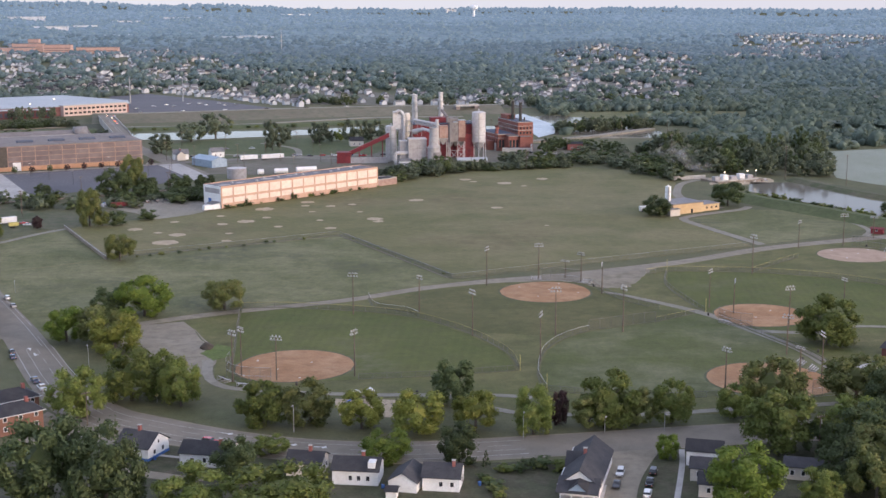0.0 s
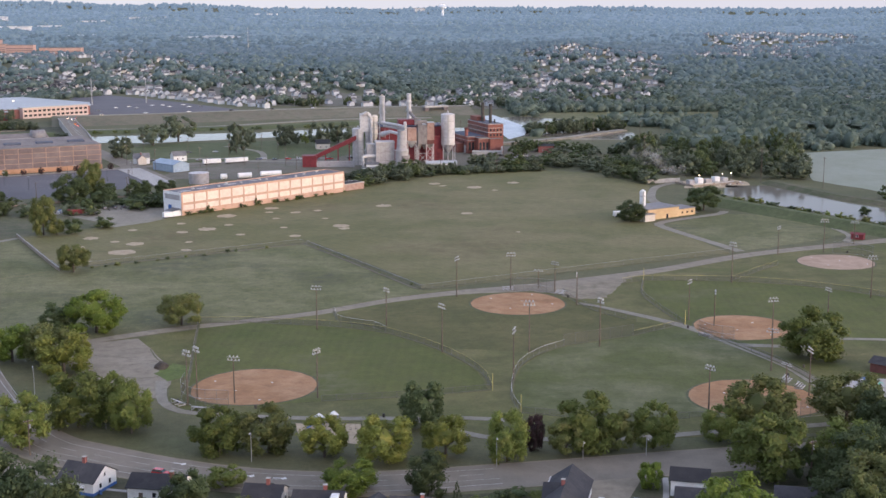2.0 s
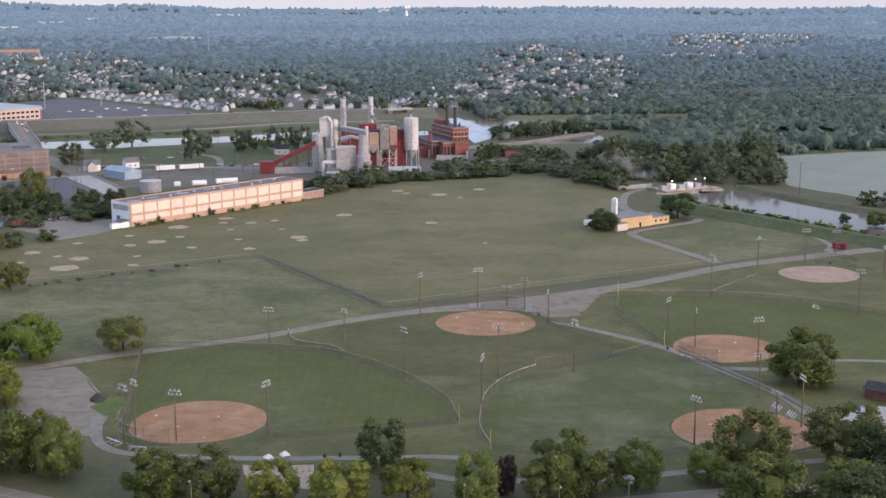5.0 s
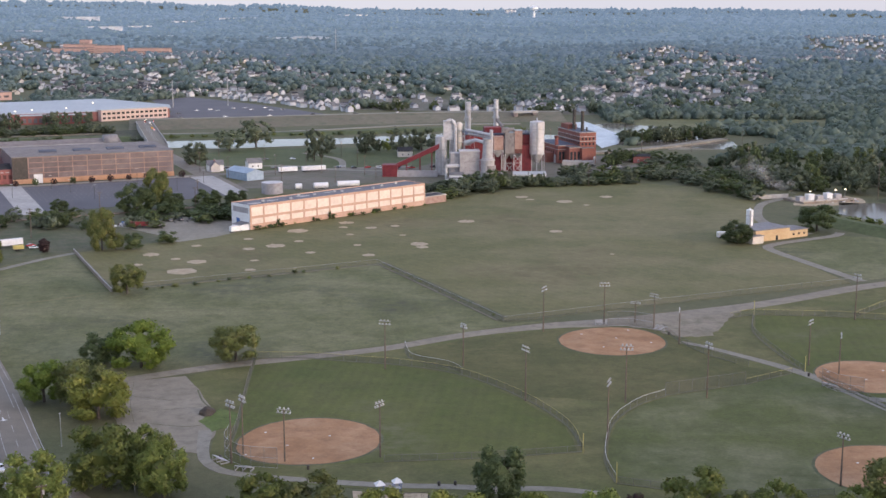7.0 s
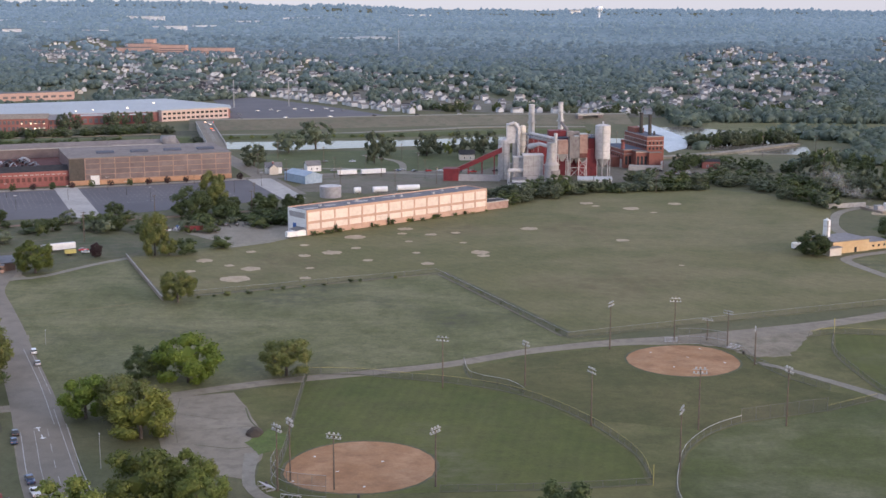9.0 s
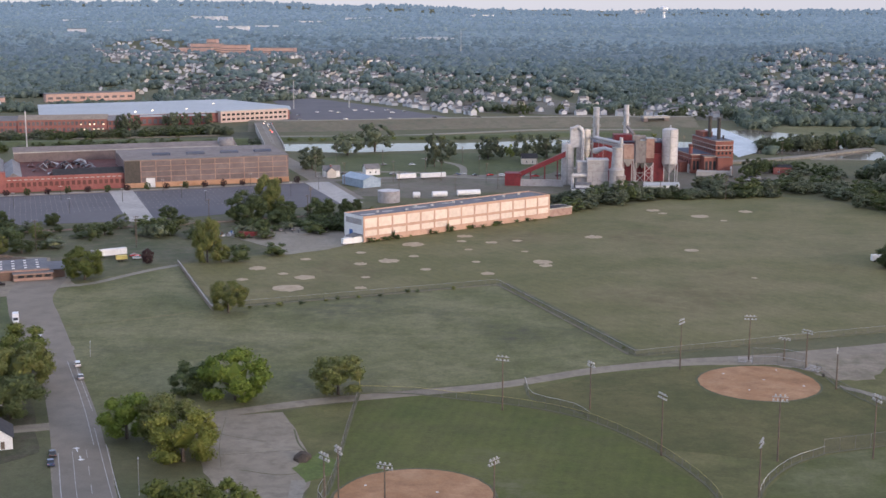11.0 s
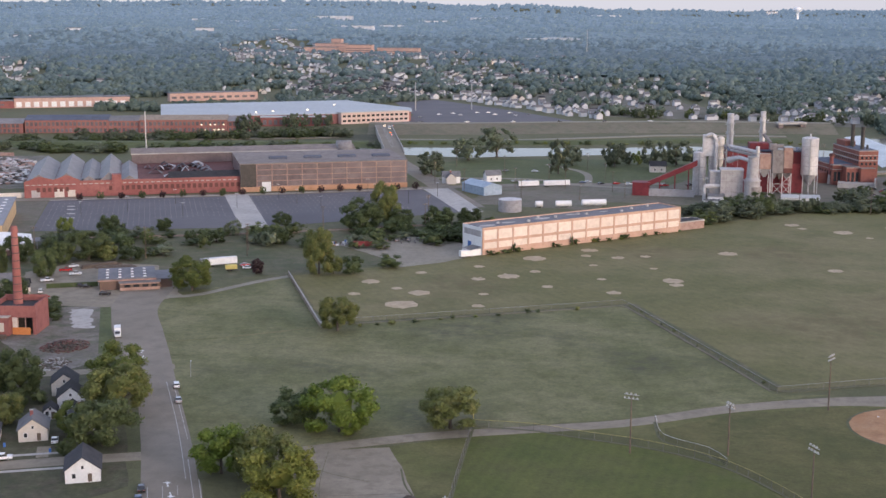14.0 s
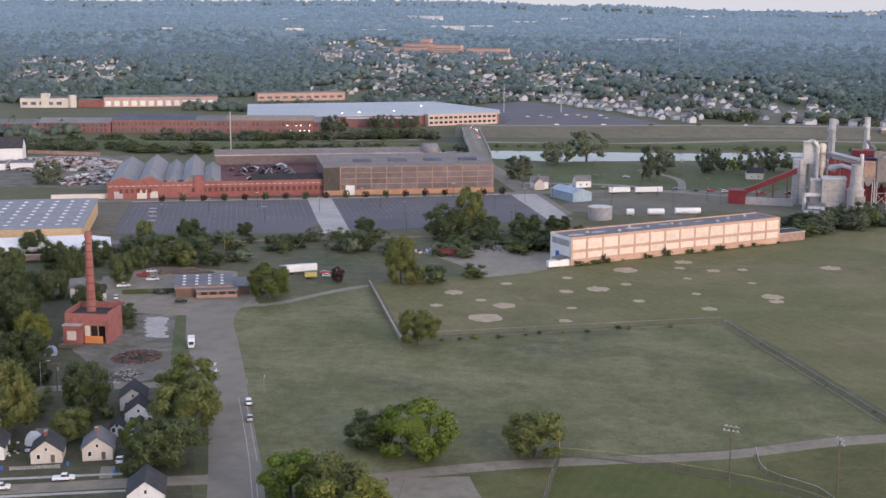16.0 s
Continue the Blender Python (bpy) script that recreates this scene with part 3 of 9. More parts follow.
setting("ground_rubble_lot", Shape().prism(rough_edge([(-250, 548), (-220, 520), (-212, 545), (-250, 612), (-285, 598), (-270, 565)], 4, 1, 9), -0.3, 0.05),
        WASTE, "weedy earth lot with demolition rubble", "ground")

setting("ground_yards_road", Shape().prism(rough_edge([(-140, 260), (-120, 320), (-100, 346), (-84, 345), (-64, 338), (-30, 327.5), (0, 327), (30, 330), (60, 336), (80, 341), (110, 346), (180, 354), (180, 260)], 6, 0.6, 31), -0.3, 0.035), YARD, "worn back yard grass, tree shade in its dark colour", "grass")
setting("ground_yards_street", Shape().prism(rough_edge([(-330, 400), (-170, 405), (-152, 438), (-163, 460), (-190, 512), (-214, 545), (-235, 575), (-262, 608), (-300, 640), (-360, 640)], 6, 0.6, 32), -0.3, 0.034), YARD, "worn grass among houses, tree shade in its dark colour", "grass")

# roads and paths
main_line = [(-254, 660), (-246, 646), (-235, 610), (-217.5, 578), (-199.5, 548), (-180.5, 515), (-157.5, 472), (-142, 441), (-121, 398), (-101, 369), (-85, 358), (-66, 348.5), (-47, 341), (-28, 337), (-6, 336.5), (22, 340.5), (48, 345),
             (75, 350), (110, 355), (160, 362), (240, 370)]
setting("road_main", ribbon(main_line, [20, 20, 18, 17.4, 15, 12.5, 13.3, 14, 14.5, 17, 17.5] + [16] * 10, -0.3, 0.07), ASPHALT, "worn grey asphalt road curving round the park", "road")
setting("road_main_shoulder", ribbon(main_line[7:], [15.2, 15, 18.5, 19] + [17.6] * 10, -0.3, 0.055), LOT, "pale concrete gutter along the road", "road")
setting("road_park", ribbon([(-131, 463), (-112, 478), (-95, 489), (-83, 495.5), (-63, 504.5), (-36, 517.5), (-9, 537), (20, 551), (53, 561), (107, 590.5), (149, 620), (176, 634.5), (224, 655), (290, 682)],
                            [7, 6, 6, 6, 6, 6, 6.5, 8, 12, 8, 8, 8, 9, 9], -0.3, 0.075), LOT, "narrow grey asphalt park road", "road")
setting("pavement_gravel_pad", Shape().prism(rough_edge([(44, 553), (56, 549), (67, 536), (78, 540), (84, 552), (88, 566), (98, 583), (72, 573)], 2.5, 1.1, 10), -0.3, 0.068), GRAVEL, "patchy gravel beside the park road", "path")
lot = [(-124, 470), (-97, 481), (-86, 458), (-78, 440), (-75.5, 424), (-77, 409), (-88, 413), (-99, 421), (-104, 430)]
setting("pavement_park_lot", Shape().prism(rough_edge(lot, 5, 0.3, 11), -0.3, 0.08), LOT, "cracked grey asphalt parking lot", "parking lot")
setting("path_infield", ribbon([(-79, 428), (-76, 411), (-72, 401), (-62, 394), (-28, 388.5), (-1, 387), (10, 378), (16, 373.5), (27, 369), (60, 368.5), (86, 373.5), (125, 380), (170, 392)],
                               [4] + [3.2] * 12, -0.3, 0.085), PATHWAY, "pale paved path round the ball fields", "path")
setting("path_spur", ribbon([(-1, 387), (16, 387.5), (27, 385)], [3, 3, 3], -0.3, 0.08), PATHWAY, "pale paved path spur", "path")
setting("path_between_fields", ribbon([(66, 530), (76, 521.5), (100, 492.5), (112, 466.5), (123, 439), (128, 415), (133, 402)], [3, 3, 4.5, 4, 4, 5, 4], -0.3, 0.082), PATHWAY, "pale path between ball fields", "path")
setting("path_fork", ribbon([(111, 466), (121, 464), (136, 463), (152, 472), (190, 466)], [4, 4, 3, 3, 3], -0.3, 0.079), PATHWAY, "pale paved path fork", "path")
setting("pavement_splash_pad", Shape().prism([(146 + 13 * math.cos(a * math.pi / 12), 411 + 12 * math.sin(a * math.pi / 12)) for a in range(24)], -0.3, 0.09), CONCRETE, "pale concrete splash pad", "splash pad")
setting("pavement_playground", Shape().prism(rough_edge([(-33, 384), (-14, 383), (-14, 366), (-30, 368)], 3, 0.4, 12), -0.3, 0.07), SAND, "sandy playground surface", "playground")
setting("road_gravel_drive", ribbon([(156, 634), (148, 656), (140, 678), (131, 707), (137, 719), (152, 730), (171, 743), (176, 752)], [5] * 8, -0.3, 0.085), PATHWAY, "pale gravel drive round a pasture", "road")
setting("road_gravel_loop", ribbon([(160, 747), (147, 765), (143, 790), (146, 815), (156, 849), (178, 874)], [5, 6, 6, 5, 5, 5], -0.3, 0.083), PATHWAY, "pale gravel drive to the pump station", "road")
setting("road_berm_track", ribbon([(178, 770), (198, 741), (217, 705), (221, 675), (214, 657)], [3, 3, 3, 3, 4], -0.3, 0.081), PATHWAY, "gravel track below the levee", "road")
setting("road_side_street", ribbon([(40, 296), (45, 318), (54, 345)], [10.5, 10.5, 13], -0.3, 0.062), LOT, "side street with parked cars", "road")
setting("road_junction", Shape().prism(rough_edge([(-116, 372), (-100, 352), (-84, 346), (-100, 338), (-116, 345), (-122, 356)], 3, 0.4, 21), -0.3, 0.066), LOT, "worn concrete apron at a side street", "road")
setting("road_house_street", ribbon([(-260, 410), (-204, 437), (-178, 450), (-150, 463)], [6.5] * 4, -0.3, 0.06), LOT, "narrow street between small houses", "road")
setting("road_back_street", ribbon([(-290, 489), (-244, 512), (-212, 527), (-186, 540)], [6] * 4, -0.3, 0.061), LOT, "narrow back street", "road")
setting("road_depot_street", ribbon([(-360, 628), (-302, 652), (-270, 656), (-246, 640)], [9, 9, 10, 10], -0.3, 0.063), LOT, "street past the depot", "road")
setting("road_depot_track", ribbon([(-246, 628), (-230, 634), (-221, 640), (-208, 667), (-198, 682)], [6, 5, 4, 4, 4], -0.3, 0.064), PATHWAY, "gravel track beside the depot", "road")
setting("pavement_depot_yard", Shape().prism(rough_edge([(-312, 662), (-292, 626), (-276, 607), (-246, 611), (-226, 634), (-236, 650), (-252, 668), (-262, 690), (-300, 690)], 4, 0.5, 13), -0.3, 0.058), LOT, "worn asphalt depot yard", "parking lot")
setting("pavement_warehouse_lot", Shape().prism(rough_edge([(-205, 760), (-186, 745), (-170, 730), (-157, 712), (-140, 728), (-128, 752), (-148, 790), (-173, 786)], 4, 0.5, 14), -0.3, 0.066), PATHWAY, "grey yard beside the warehouse", "parking lot")
setting("lawn_road_island", Shape().prism([(-217.5, 548), (-213.2, 549.5), (-244.6, 610), (-248.6, 609)], -0.3, 0.1), VERGE, "strip of green grass by the road", "grass")
setting("pavement_pale_slab", Shape().prism(rough_edge([(-244, 579), (-236.5, 579.5), (-251.3, 606.7), (-257.7, 603.7), (-252, 592)], 2, 1.1, 15), -0.3, 0.075), CONCRETE, "whitish concrete slab on waste ground", "slab")

# mill parking
setting("pavement_side_yard", Shape().prism(rough_edge([(-363.6, 754), (-407.6, 849), (-428, 838), (-402, 789), (-372, 746)], 4, 0.4, 91), -0.3, 0.05), TRODDEN, "grey worn yard beside the mill lot", "yard")
setting("pavement_mill_lot", Shape().prism([(-363, 754), (-407, 849), (-207, 949), (-163, 868), (-252, 795)], -0.3, 0.065), BLACKTOP, "dark blacktop parking lot with stall lines", "parking lot")
setting("pavement_mill_lot_walk", Shape().prism([(-263, 789), (-250, 795), (-304, 902), (-317, 896)], -0.3, 0.1), CONCRETE, "pale concrete strip across the lot", "pavement")
setting("pavement_mill_apron", Shape().prism([(-165, 868), (-206, 949), (-192, 956), (-172, 915), (-152, 872)], -0.3, 0.1), CONCRETE, "pale concrete apron", "pavement")
setting("road_mill_street", ribbon([(-520, 805), (-430, 846), (-310, 897), (-208, 953), (-160, 978), (-60, 1010)], [11] * 6, -0.3, 0.072), ASPHALT, "street in front of the brick mill", "road")
setting("road_bridge_street", ribbon([(-160, 885), (-200, 965), (-240, 1045), (-270, 1105)], [13, 14, 14, 14], -0.3, 0.074), ASPHALT, "street leading to the bridge", "road")
setting("road_field_lane", ribbon([(-215, 1000), (-150, 1010), (-110, 990), (-60, 985)], [6] * 4, -0.3, 0.073), PATHWAY, "lane across grassy lots", "road")
setting("road_field_lane_2", ribbon([(-150, 1090), (-118, 1050), (-108, 990)], [5] * 3, -0.3, 0.0735), PATHWAY, "short lane across grass", "road")
setting("lawn_canal_side", Shape().prism([(-250, 1000), (-215, 1108), (-60, 1140), (20, 1100), (-50, 1000), (-110, 985), (-180, 985)], -0.3, 0.04), VERGE, "green grass beside the canal", "grass")

setting("ground_embankment_scrub", Shape().prism(rough_edge([(-780, 1046), (-600, 1088), (-420, 1128), (-300, 1172), (-322, 1262), (-420, 1220), (-600, 1132), (-780, 1060)], 8, 1.5, 41), -0.3, 0.095), YARD, "dark scrubby ground below the brick ranges", "ground")
setting("path_embankment", ribbon([(-560, 1158), (-480, 1176), (-400, 1204), (-350, 1226)], [7, 6, 7, 5], -0.3, 0.5), GRAVEL, "pale gravel strip along an embankment", "path")
# water
setting("water_canal", Shape().prism([(-318, 1110), (-271, 1121), (-216, 1116), (-134, 1150), (-60, 1180), (40, 1165), (120, 1150), (190, 1120), (195, 1180), (120, 1215), (30, 1235), (-75, 1232),
                                      (-115, 1203), (-283, 1167), (-325, 1152)], -0.3, 0.09), WATER, "still grey-green canal reflecting the sky", "water")
setting("water_pond", Shape().prism([(190, 812), (213, 768), (243, 715), (262, 690), (330, 640), (380, 655), (322, 700), (279, 744), (256, 775), (226, 850), (200, 852)], -0.3, 0.09), WATER,
        "still pond reflecting a pale sky", "water")


def bank(name, line, width, height, crown, material, label, z=0.02):
    """An earth bank along a line: a slope up, a level crown, a slope down."""
    pts = spline(line, 6)
    s = Shape()
    for i, p in enumerate(pts):
        d = pts[min(i + 1, len(pts) - 1)] - pts[max(i - 1, 0)]
        n = Vector((-d.y, d.x, 0)).normalized()
        for off, h in ((-width / 2, -0.2), (-crown / 2, height), (crown / 2, height), (width / 2, -0.2)):
            q = p + n * off
            s.v.append((q.x, q.y, h + z + (0.15 * noise.noise((q.x / 9, q.y / 9, 3)) if h > 0 else 0)))
    s.f = [(4 * i + k + 1, 4 * i + k, 4 * i + 4 + k, 4 * i + 5 + k) for i in range(len(pts) - 1) for k in range(3)]
    return setting(name, s, material, label, "embankment")


bank("bank_canal_far", [(-300, 1196), (-225, 1215), (-135, 1242), (-60, 1272), (20, 1290)], 34, 2.2, 10, VERGE, "green canal bank")
setting("path_canal_side", ribbon([(-310, 1222), (-210, 1240), (-120, 1290), (-68, 1318), (20, 1330)], [9] * 5, -0.3, 0.5), PATHWAY, "pale track along the canal", "path")
bank("bank_levee", [(-345, 1300), (-260, 1322), (-165, 1358), (-60, 1388), (60, 1404)], 90, 6.0, 14, DRY, "long grassy levee with dry stalks")
setting("road_levee", ribbon([(-340, 1301), (-260, 1322), (-165, 1358), (-60, 1388), (60, 1404)], [8] * 5, 5.9, 6.2), PATHWAY, "pale road on the levee", "road")
bank("bank_canal_left", [(-760, 1080), (-560, 1115), (-420, 1150), (-310, 1180)], 40, 3.0, 12, VERGE, "overgrown canal bank")
bank("bank_pond_levee", [(172, 800), (186, 772), (212, 730), (236, 690), (262, 655), (320, 610)], 26, 3.2, 5, VERGE, "grassy levee beside the pond")
setting("water_river", Shape().prism([(76, 1322), (105, 1208), (128, 1190), (195, 1200), (180, 1275), (110, 1345)], -0.3, 0.09), WATER, "dark still river above the dam", "water")
setting("yard_gravel_heaps", Shape().prism([(134, 1122), (176, 1124), (188, 1200), (160, 1214), (136, 1150)], -0.3, 0.07), GRAVEL, "pale gravel yard beyond the works", "yard")
setting("meadow_clearing", Shape().prism([(118, 1290), (140, 1386), (325, 1384), (302, 1300)], -0.3, 0.06), MEADOW, "rough clearing in the woods", "grass")
setting("yard_far_sheds", Shape().prism([(322, 1140), (335, 1195), (372, 1190), (398, 1168), (470, 1170), (470, 1150), (392, 1148)], -0.3, 0.06), GRAVEL, "pale yard beyond the field", "yard")
bank("bank_pond_far", [(232, 862), (250, 815), (268, 780), (300, 745), (360, 700)], 18, 2.0, 6, ROUGH, "low bank behind the pond")
setting("water_spillway", Shape().add([(66, 1300, 4), (80, 1318, 4), (105, 1208, 2.5), (98, 1160, 0.4), (82, 1128, 0.4)], [(0, 4, 3, 2, 1)]), FOAM, "white water sliding over a low dam", "water")

for poly, seed in (([(-66, 1470), (-172, 1492), (-322, 1740), (-394, 1660), (-558, 1727), (-640, 1990), (-400, 1990), (-199, 1914), (-25, 1551)], 71), ([(30, 1436), (46, 1607), (130, 1960), (374, 1928), (270, 1470), (122, 1432)], 72), ([(-70, 1440), (-66, 1500), (60, 1500), (60, 1436)], 73)):
    setting("ground_town", Shape().prism(rough_edge(poly, 14, 2, seed), -0.3, 0.06), TRODDEN, "greyish yards and lanes among small houses", "ground")
# the infields
for i, (cx, cy, r, hx, hy) in enumerate([(-48.5, 421, 19, -66, 407), (42, 530, 18.5, 50, 548), (121.5, 490, 17.8, 109, 474), (103, 404, 19, 119, 393), (193, 607, 17, 205, 622)]):
    d = Vector((hx - cx, hy - cy)).normalized()
    outline = []
    for k in range(48):
        a = 2 * math.pi * k / 48
        u = Vector((math.cos(a), math.sin(a)))
        reach = r * (1 + 0.10 * max(0, u.dot(d)) ** 6) + 0.35 * noise.noise((k * 0.9, i, 0))
        outline.append((cx + u.x * reach, cy + u.y * reach))
    rim = [(cx + (x - cx) * 1.045, cy + (y - cy) * 1.045) for x, y in outline]
    setting("infield_rim", Shape().prism(rim, -0.3, 0.07), ROUGH, "worn turf edge of a ball field", "grass")
    setting("infield", Shape().prism(outline, -0.3, 0.10), DIRT if i < 4 else CLAY_TAN, "reddish clay softball infield" if i < 4 else "pale sandy softball infield", "infield")
    n = Vector((-d.y, d.x))
    t = thing("bases", at(hx, hy), "white bases set out on a softball infield", "bases", "bases")
    for ox, oy in ((0, 0), (18.3, 0), (0, 18.3), (18.3, 18.3)):
        p = -d * (2.5 + (ox + oy) * 0.7071) + n * ((ox - oy) * 0.7071)
        part("base", Shape().box(p.x - 0.3, p.y - 0.3, 0.08, p.x + 0.3, p.y + 0.3, 0.17), PAINT, t)
    p = -d * 15
    part("pitching_plate", Shape().box(p.x - 0.4, p.y - 0.15, 0.08, p.x + 0.4, p.y + 0.15, 0.17), PAINT, t)

# bare patches in the mown field
for i, (x, y, w) in enumerate([(-137.5, 642.4, 13), (-135.8, 664, 9), (-161, 656, 5), (-106.5, 704.6, 9.5), (-118, 696, 6), (-108, 647, 5), (-87, 688, 5), (-110, 668, 4), (-147, 670, 4.5),
                               (-161, 680, 8), (-123, 722, 5), (-102, 746, 11), (-97, 717, 5), (-145, 703, 5), (-80, 772, 8), (-80, 758, 5), (-59, 683, 6), (-37, 712, 9)]
                              + [(-35, 704, 6), (-65, 757, 6), (-74, 737, 4), (-67, 708, 4), (-16, 779, 9), (31, 750, 7), (40, 851, 10), (66, 871, 8), (15, 868, 8), (-53, 763, 5), (-47, 736, 3.5), (20, 858, 5),
                                 (52, 838, 4), (55, 690, 2.5)]):
    ring = [(x + w * 0.5 * math.cos(a * math.pi / 9) * (1 + 0.6 * noise.noise((a * 0.9, i, 1))), y + w * 0.50 * math.sin(a * math.pi / 9) * (1 + 0.6 * noise.noise((a * 0.9, i, 7)))) for a in range(18)]
    setting("bare_patch", Shape().prism(ring, -0.3, 0.075), SAND, "bare sandy patch in the mown field", "bare earth")


# ---- trees ----
def ico(sub):
    bm = bmesh.new()
    bmesh.ops.create_icosphere(bm, subdivisions=sub, radius=1)
    v = np.array([p.co[:] for p in bm.verts])
    f = np.array([[p.index for p in t.verts] for t in bm.faces])
    bm.free()
    return v, f


ICO1, ICO2 = ico(1), ico(2)
OCTA = np.array([(1, 0, 0), (0, 1, 0), (-1, 0, 0), (0, -1, 0), (0, 0, 1), (0, 0, -1)], dtype=float), np.array([(0, 1, 4), (1, 2, 4), (2, 3, 4), (3, 0, 4), (1, 0, 5), (2, 1, 5), (3, 2, 5), (0, 3, 5)])


def ragged(rng, sprays):
    """A far tree: a rough heart and many short leafy sprays round it."""
    v, f = ICO1
    d = rng.normal(size=(sprays, 3))
    d /= np.linalg.norm(d, axis=1)[:, None]
    d[:, 2] = np.abs(d[:, 2]) * 1.2 - 0.35
    e1 = np.cross(d, rng.normal(size=(sprays, 3)))
    e1 /= np.linalg.norm(e1, axis=1)[:, None] + 1e-6
    e2 = np.cross(d, e1) + d * rng.uniform(-0.6, 0.8, (sprays, 1))
    p, s = d * rng.uniform(0.75, 1.05, (sprays, 1)), rng.uniform(0.28, 0.55, (sprays, 1))
    tri = np.stack([p - e1 * s * 0.5, p + e1 * s * 0.5, p + e2 * s * 0.8 + d * s * 0.2], 1).reshape(-1, 3)
    return np.concatenate([v * 0.82, tri]), np.concatenate([f, len(v) + np.arange(3 * sprays).reshape(-1, 3)])


RAGGED = ragged(np.random.default_rng(5), 26)


def array_mesh(name, verts, faces, material, smooth=False):
    """A mesh from arrays of corners and of triangles or quads."""
    me = bpy.data.meshes.new(name)
    k = faces.shape[1]
    me.vertices.add(len(verts))
    me.vertices.foreach_set("co", verts.astype(np.float32).ravel())
    me.loops.add(faces.size)
    me.loops.foreach_set("vertex_index", faces.astype(np.int32).ravel())
    me.polygons.add(len(faces))
    me.polygons.foreach_set("loop_start", np.arange(0, faces.size, k, dtype=np.int32))
    me.materials.append(material)
    me.polygons.foreach_set("use_smooth", np.full(len(faces), smooth, dtype=bool))
    me.update(calc_edges=True)
    return me


def crown_mesh(rng, radius, height, base, clumps, leaves, leaf, material, cone=False, flat=1.0):
    """A crown of a few big limbs, each carrying clumps of small leaf sprays on its outer side, with creases between."""
    vs, fs, n = [], [], 0
    v, f = ICO1
    middle, half = base + height * 0.50, height * 0.50
    if not cone:                         # the dim inside of the crown
        vs.append(np.array([0, 0, middle]) + v * np.array([radius * 0.46, radius * 0.46, half * 0.5]) * (1.0 if clumps > 30 else 1.5) * rng.uniform(0.8, 1.1, (len(v), 1)))
        fs.append(f)
        n += len(v)
    limbs = 1 if cone else 15 if clumps > 30 else 7
    lobes = []
    for k in range(limbs):
        a, hz = k * 2.39996 + rng.uniform(-0.3, 0.3), -0.84 + 1.72 * (k + 0.5) / limbs
        ring = math.sqrt(max(0.0, 1 - hz * hz)) * rng.uniform(0.48, 0.72)
        lobes.append((np.array([ring * math.cos(a), ring * math.sin(a), hz * rng.uniform(0.62, 0.85) * flat]), rng.uniform(0.30, 0.44)))
    for b in range(clumps):
        if cone:
            a, u = b * 2.39996, (b + 0.5) / clumps
            c = np.array([radius * (1 - u) * 0.8 * math.cos(a), radius * (1 - u) * 0.8 * math.sin(a), base + height * (0.06 + 0.86 * u)])
            out, size = np.array([math.cos(a), math.sin(a), 0.3]), radius * 0.30 * (1.15 - u) * rng.uniform(0.8, 1.2)
        else:
            lc, lr = lobes[b % limbs]
            out = rng.normal(size=3) * 0.6 + lc * 1.5 + np.array([0, 0, 0.2])
            out /= np.linalg.norm(out)
            q = lc + out * lr * rng.uniform(0.55, 0.95)
            c = np.array([q[0] * radius, q[1] * radius, middle + q[2] * half])
            size = radius * rng.uniform(0.12, 0.25) * (1.0 if clumps > 30 else 1.45)
        out = out / np.linalg.norm(out)
        squash = np.array([1, 1, 0.85])
        hv_, hf_ = OCTA
        vs.append(c - out * size * 0.3 + hv_ * size * squash * (0.74 if leaves > 80 else 1.05) * rng.uniform(0.7, 1.15, (len(hv_), 1)))
        fs.append(hf_ + n)
        n += len(hv_)
        d = rng.normal(size=(leaves, 3))
        d /= np.linalg.norm(d, axis=1)[:, None]
        side = d @ out
        d = np.where((side < -0.3)[:, None], d - 2 * side[:, None] * out, d)
        p = c + d * size * squash * rng.uniform(0.5, 1.55, (leaves, 1))
        e1 = np.cross(d, rng.normal(size=(leaves, 3)))
        e1 /= np.linalg.norm(e1, axis=1)[:, None] + 1e-6
        e2 = np.cross(d, e1) + d * rng.uniform(-0.9, 0.9, (leaves, 1))
        s = leaf * rng.uniform(0.55, 1.3, (leaves, 1))
        spray = np.stack([p - e1 * s * 0.5 - e2 * s * 0.3, p + e1 * s * 0.5 - e2 * s * 0.4, p + e2 * s * 0.7 + d * s * 0.15], 1)
        vs.append(spray.reshape(-1, 3))
        fs.append(np.arange(3 * leaves).reshape(-1, 3) + n)
        n += 3 * leaves
    return array_mesh("crown", np.concatenate(vs), np.concatenate(fs), material)


def trunk_shape(rng, height, girth, limbs, reach, bare=False):
    s = Shape()
    top = Vector((rng.uniform(-0.3, 0.3), rng.uniform(-0.3, 0.3), height))
    s.tube((0, 0, -0.2), top * 0.5, girth, girth * 0.72, 7, False)
    s.tube(top * 0.5, top, girth * 0.72, girth * 0.3, 7, False)
    for i in range(limbs):
        a = 2 * math.pi * i / limbs + rng.uniform(-0.4, 0.4)
        start = top * rng.uniform(0.4, 0.85)
        end = start + Vector((math.cos(a) * reach, math.sin(a) * reach, reach * rng.uniform(0.5, 1.1)))
        s.tube(start, end, girth * 0.4, girth * 0.1, 5, False)
        if bare:
            for k in range(3):
                tip = end + Vector((rng.uniform(-1, 1), rng.uniform(-1, 1), rng.uniform(0.3, 1.4))) * reach * 0.5
                s.tube(start.lerp(end, 0.5 + 0.2 * k), tip, girth * 0.15, 0.03, 4, False)
    return s


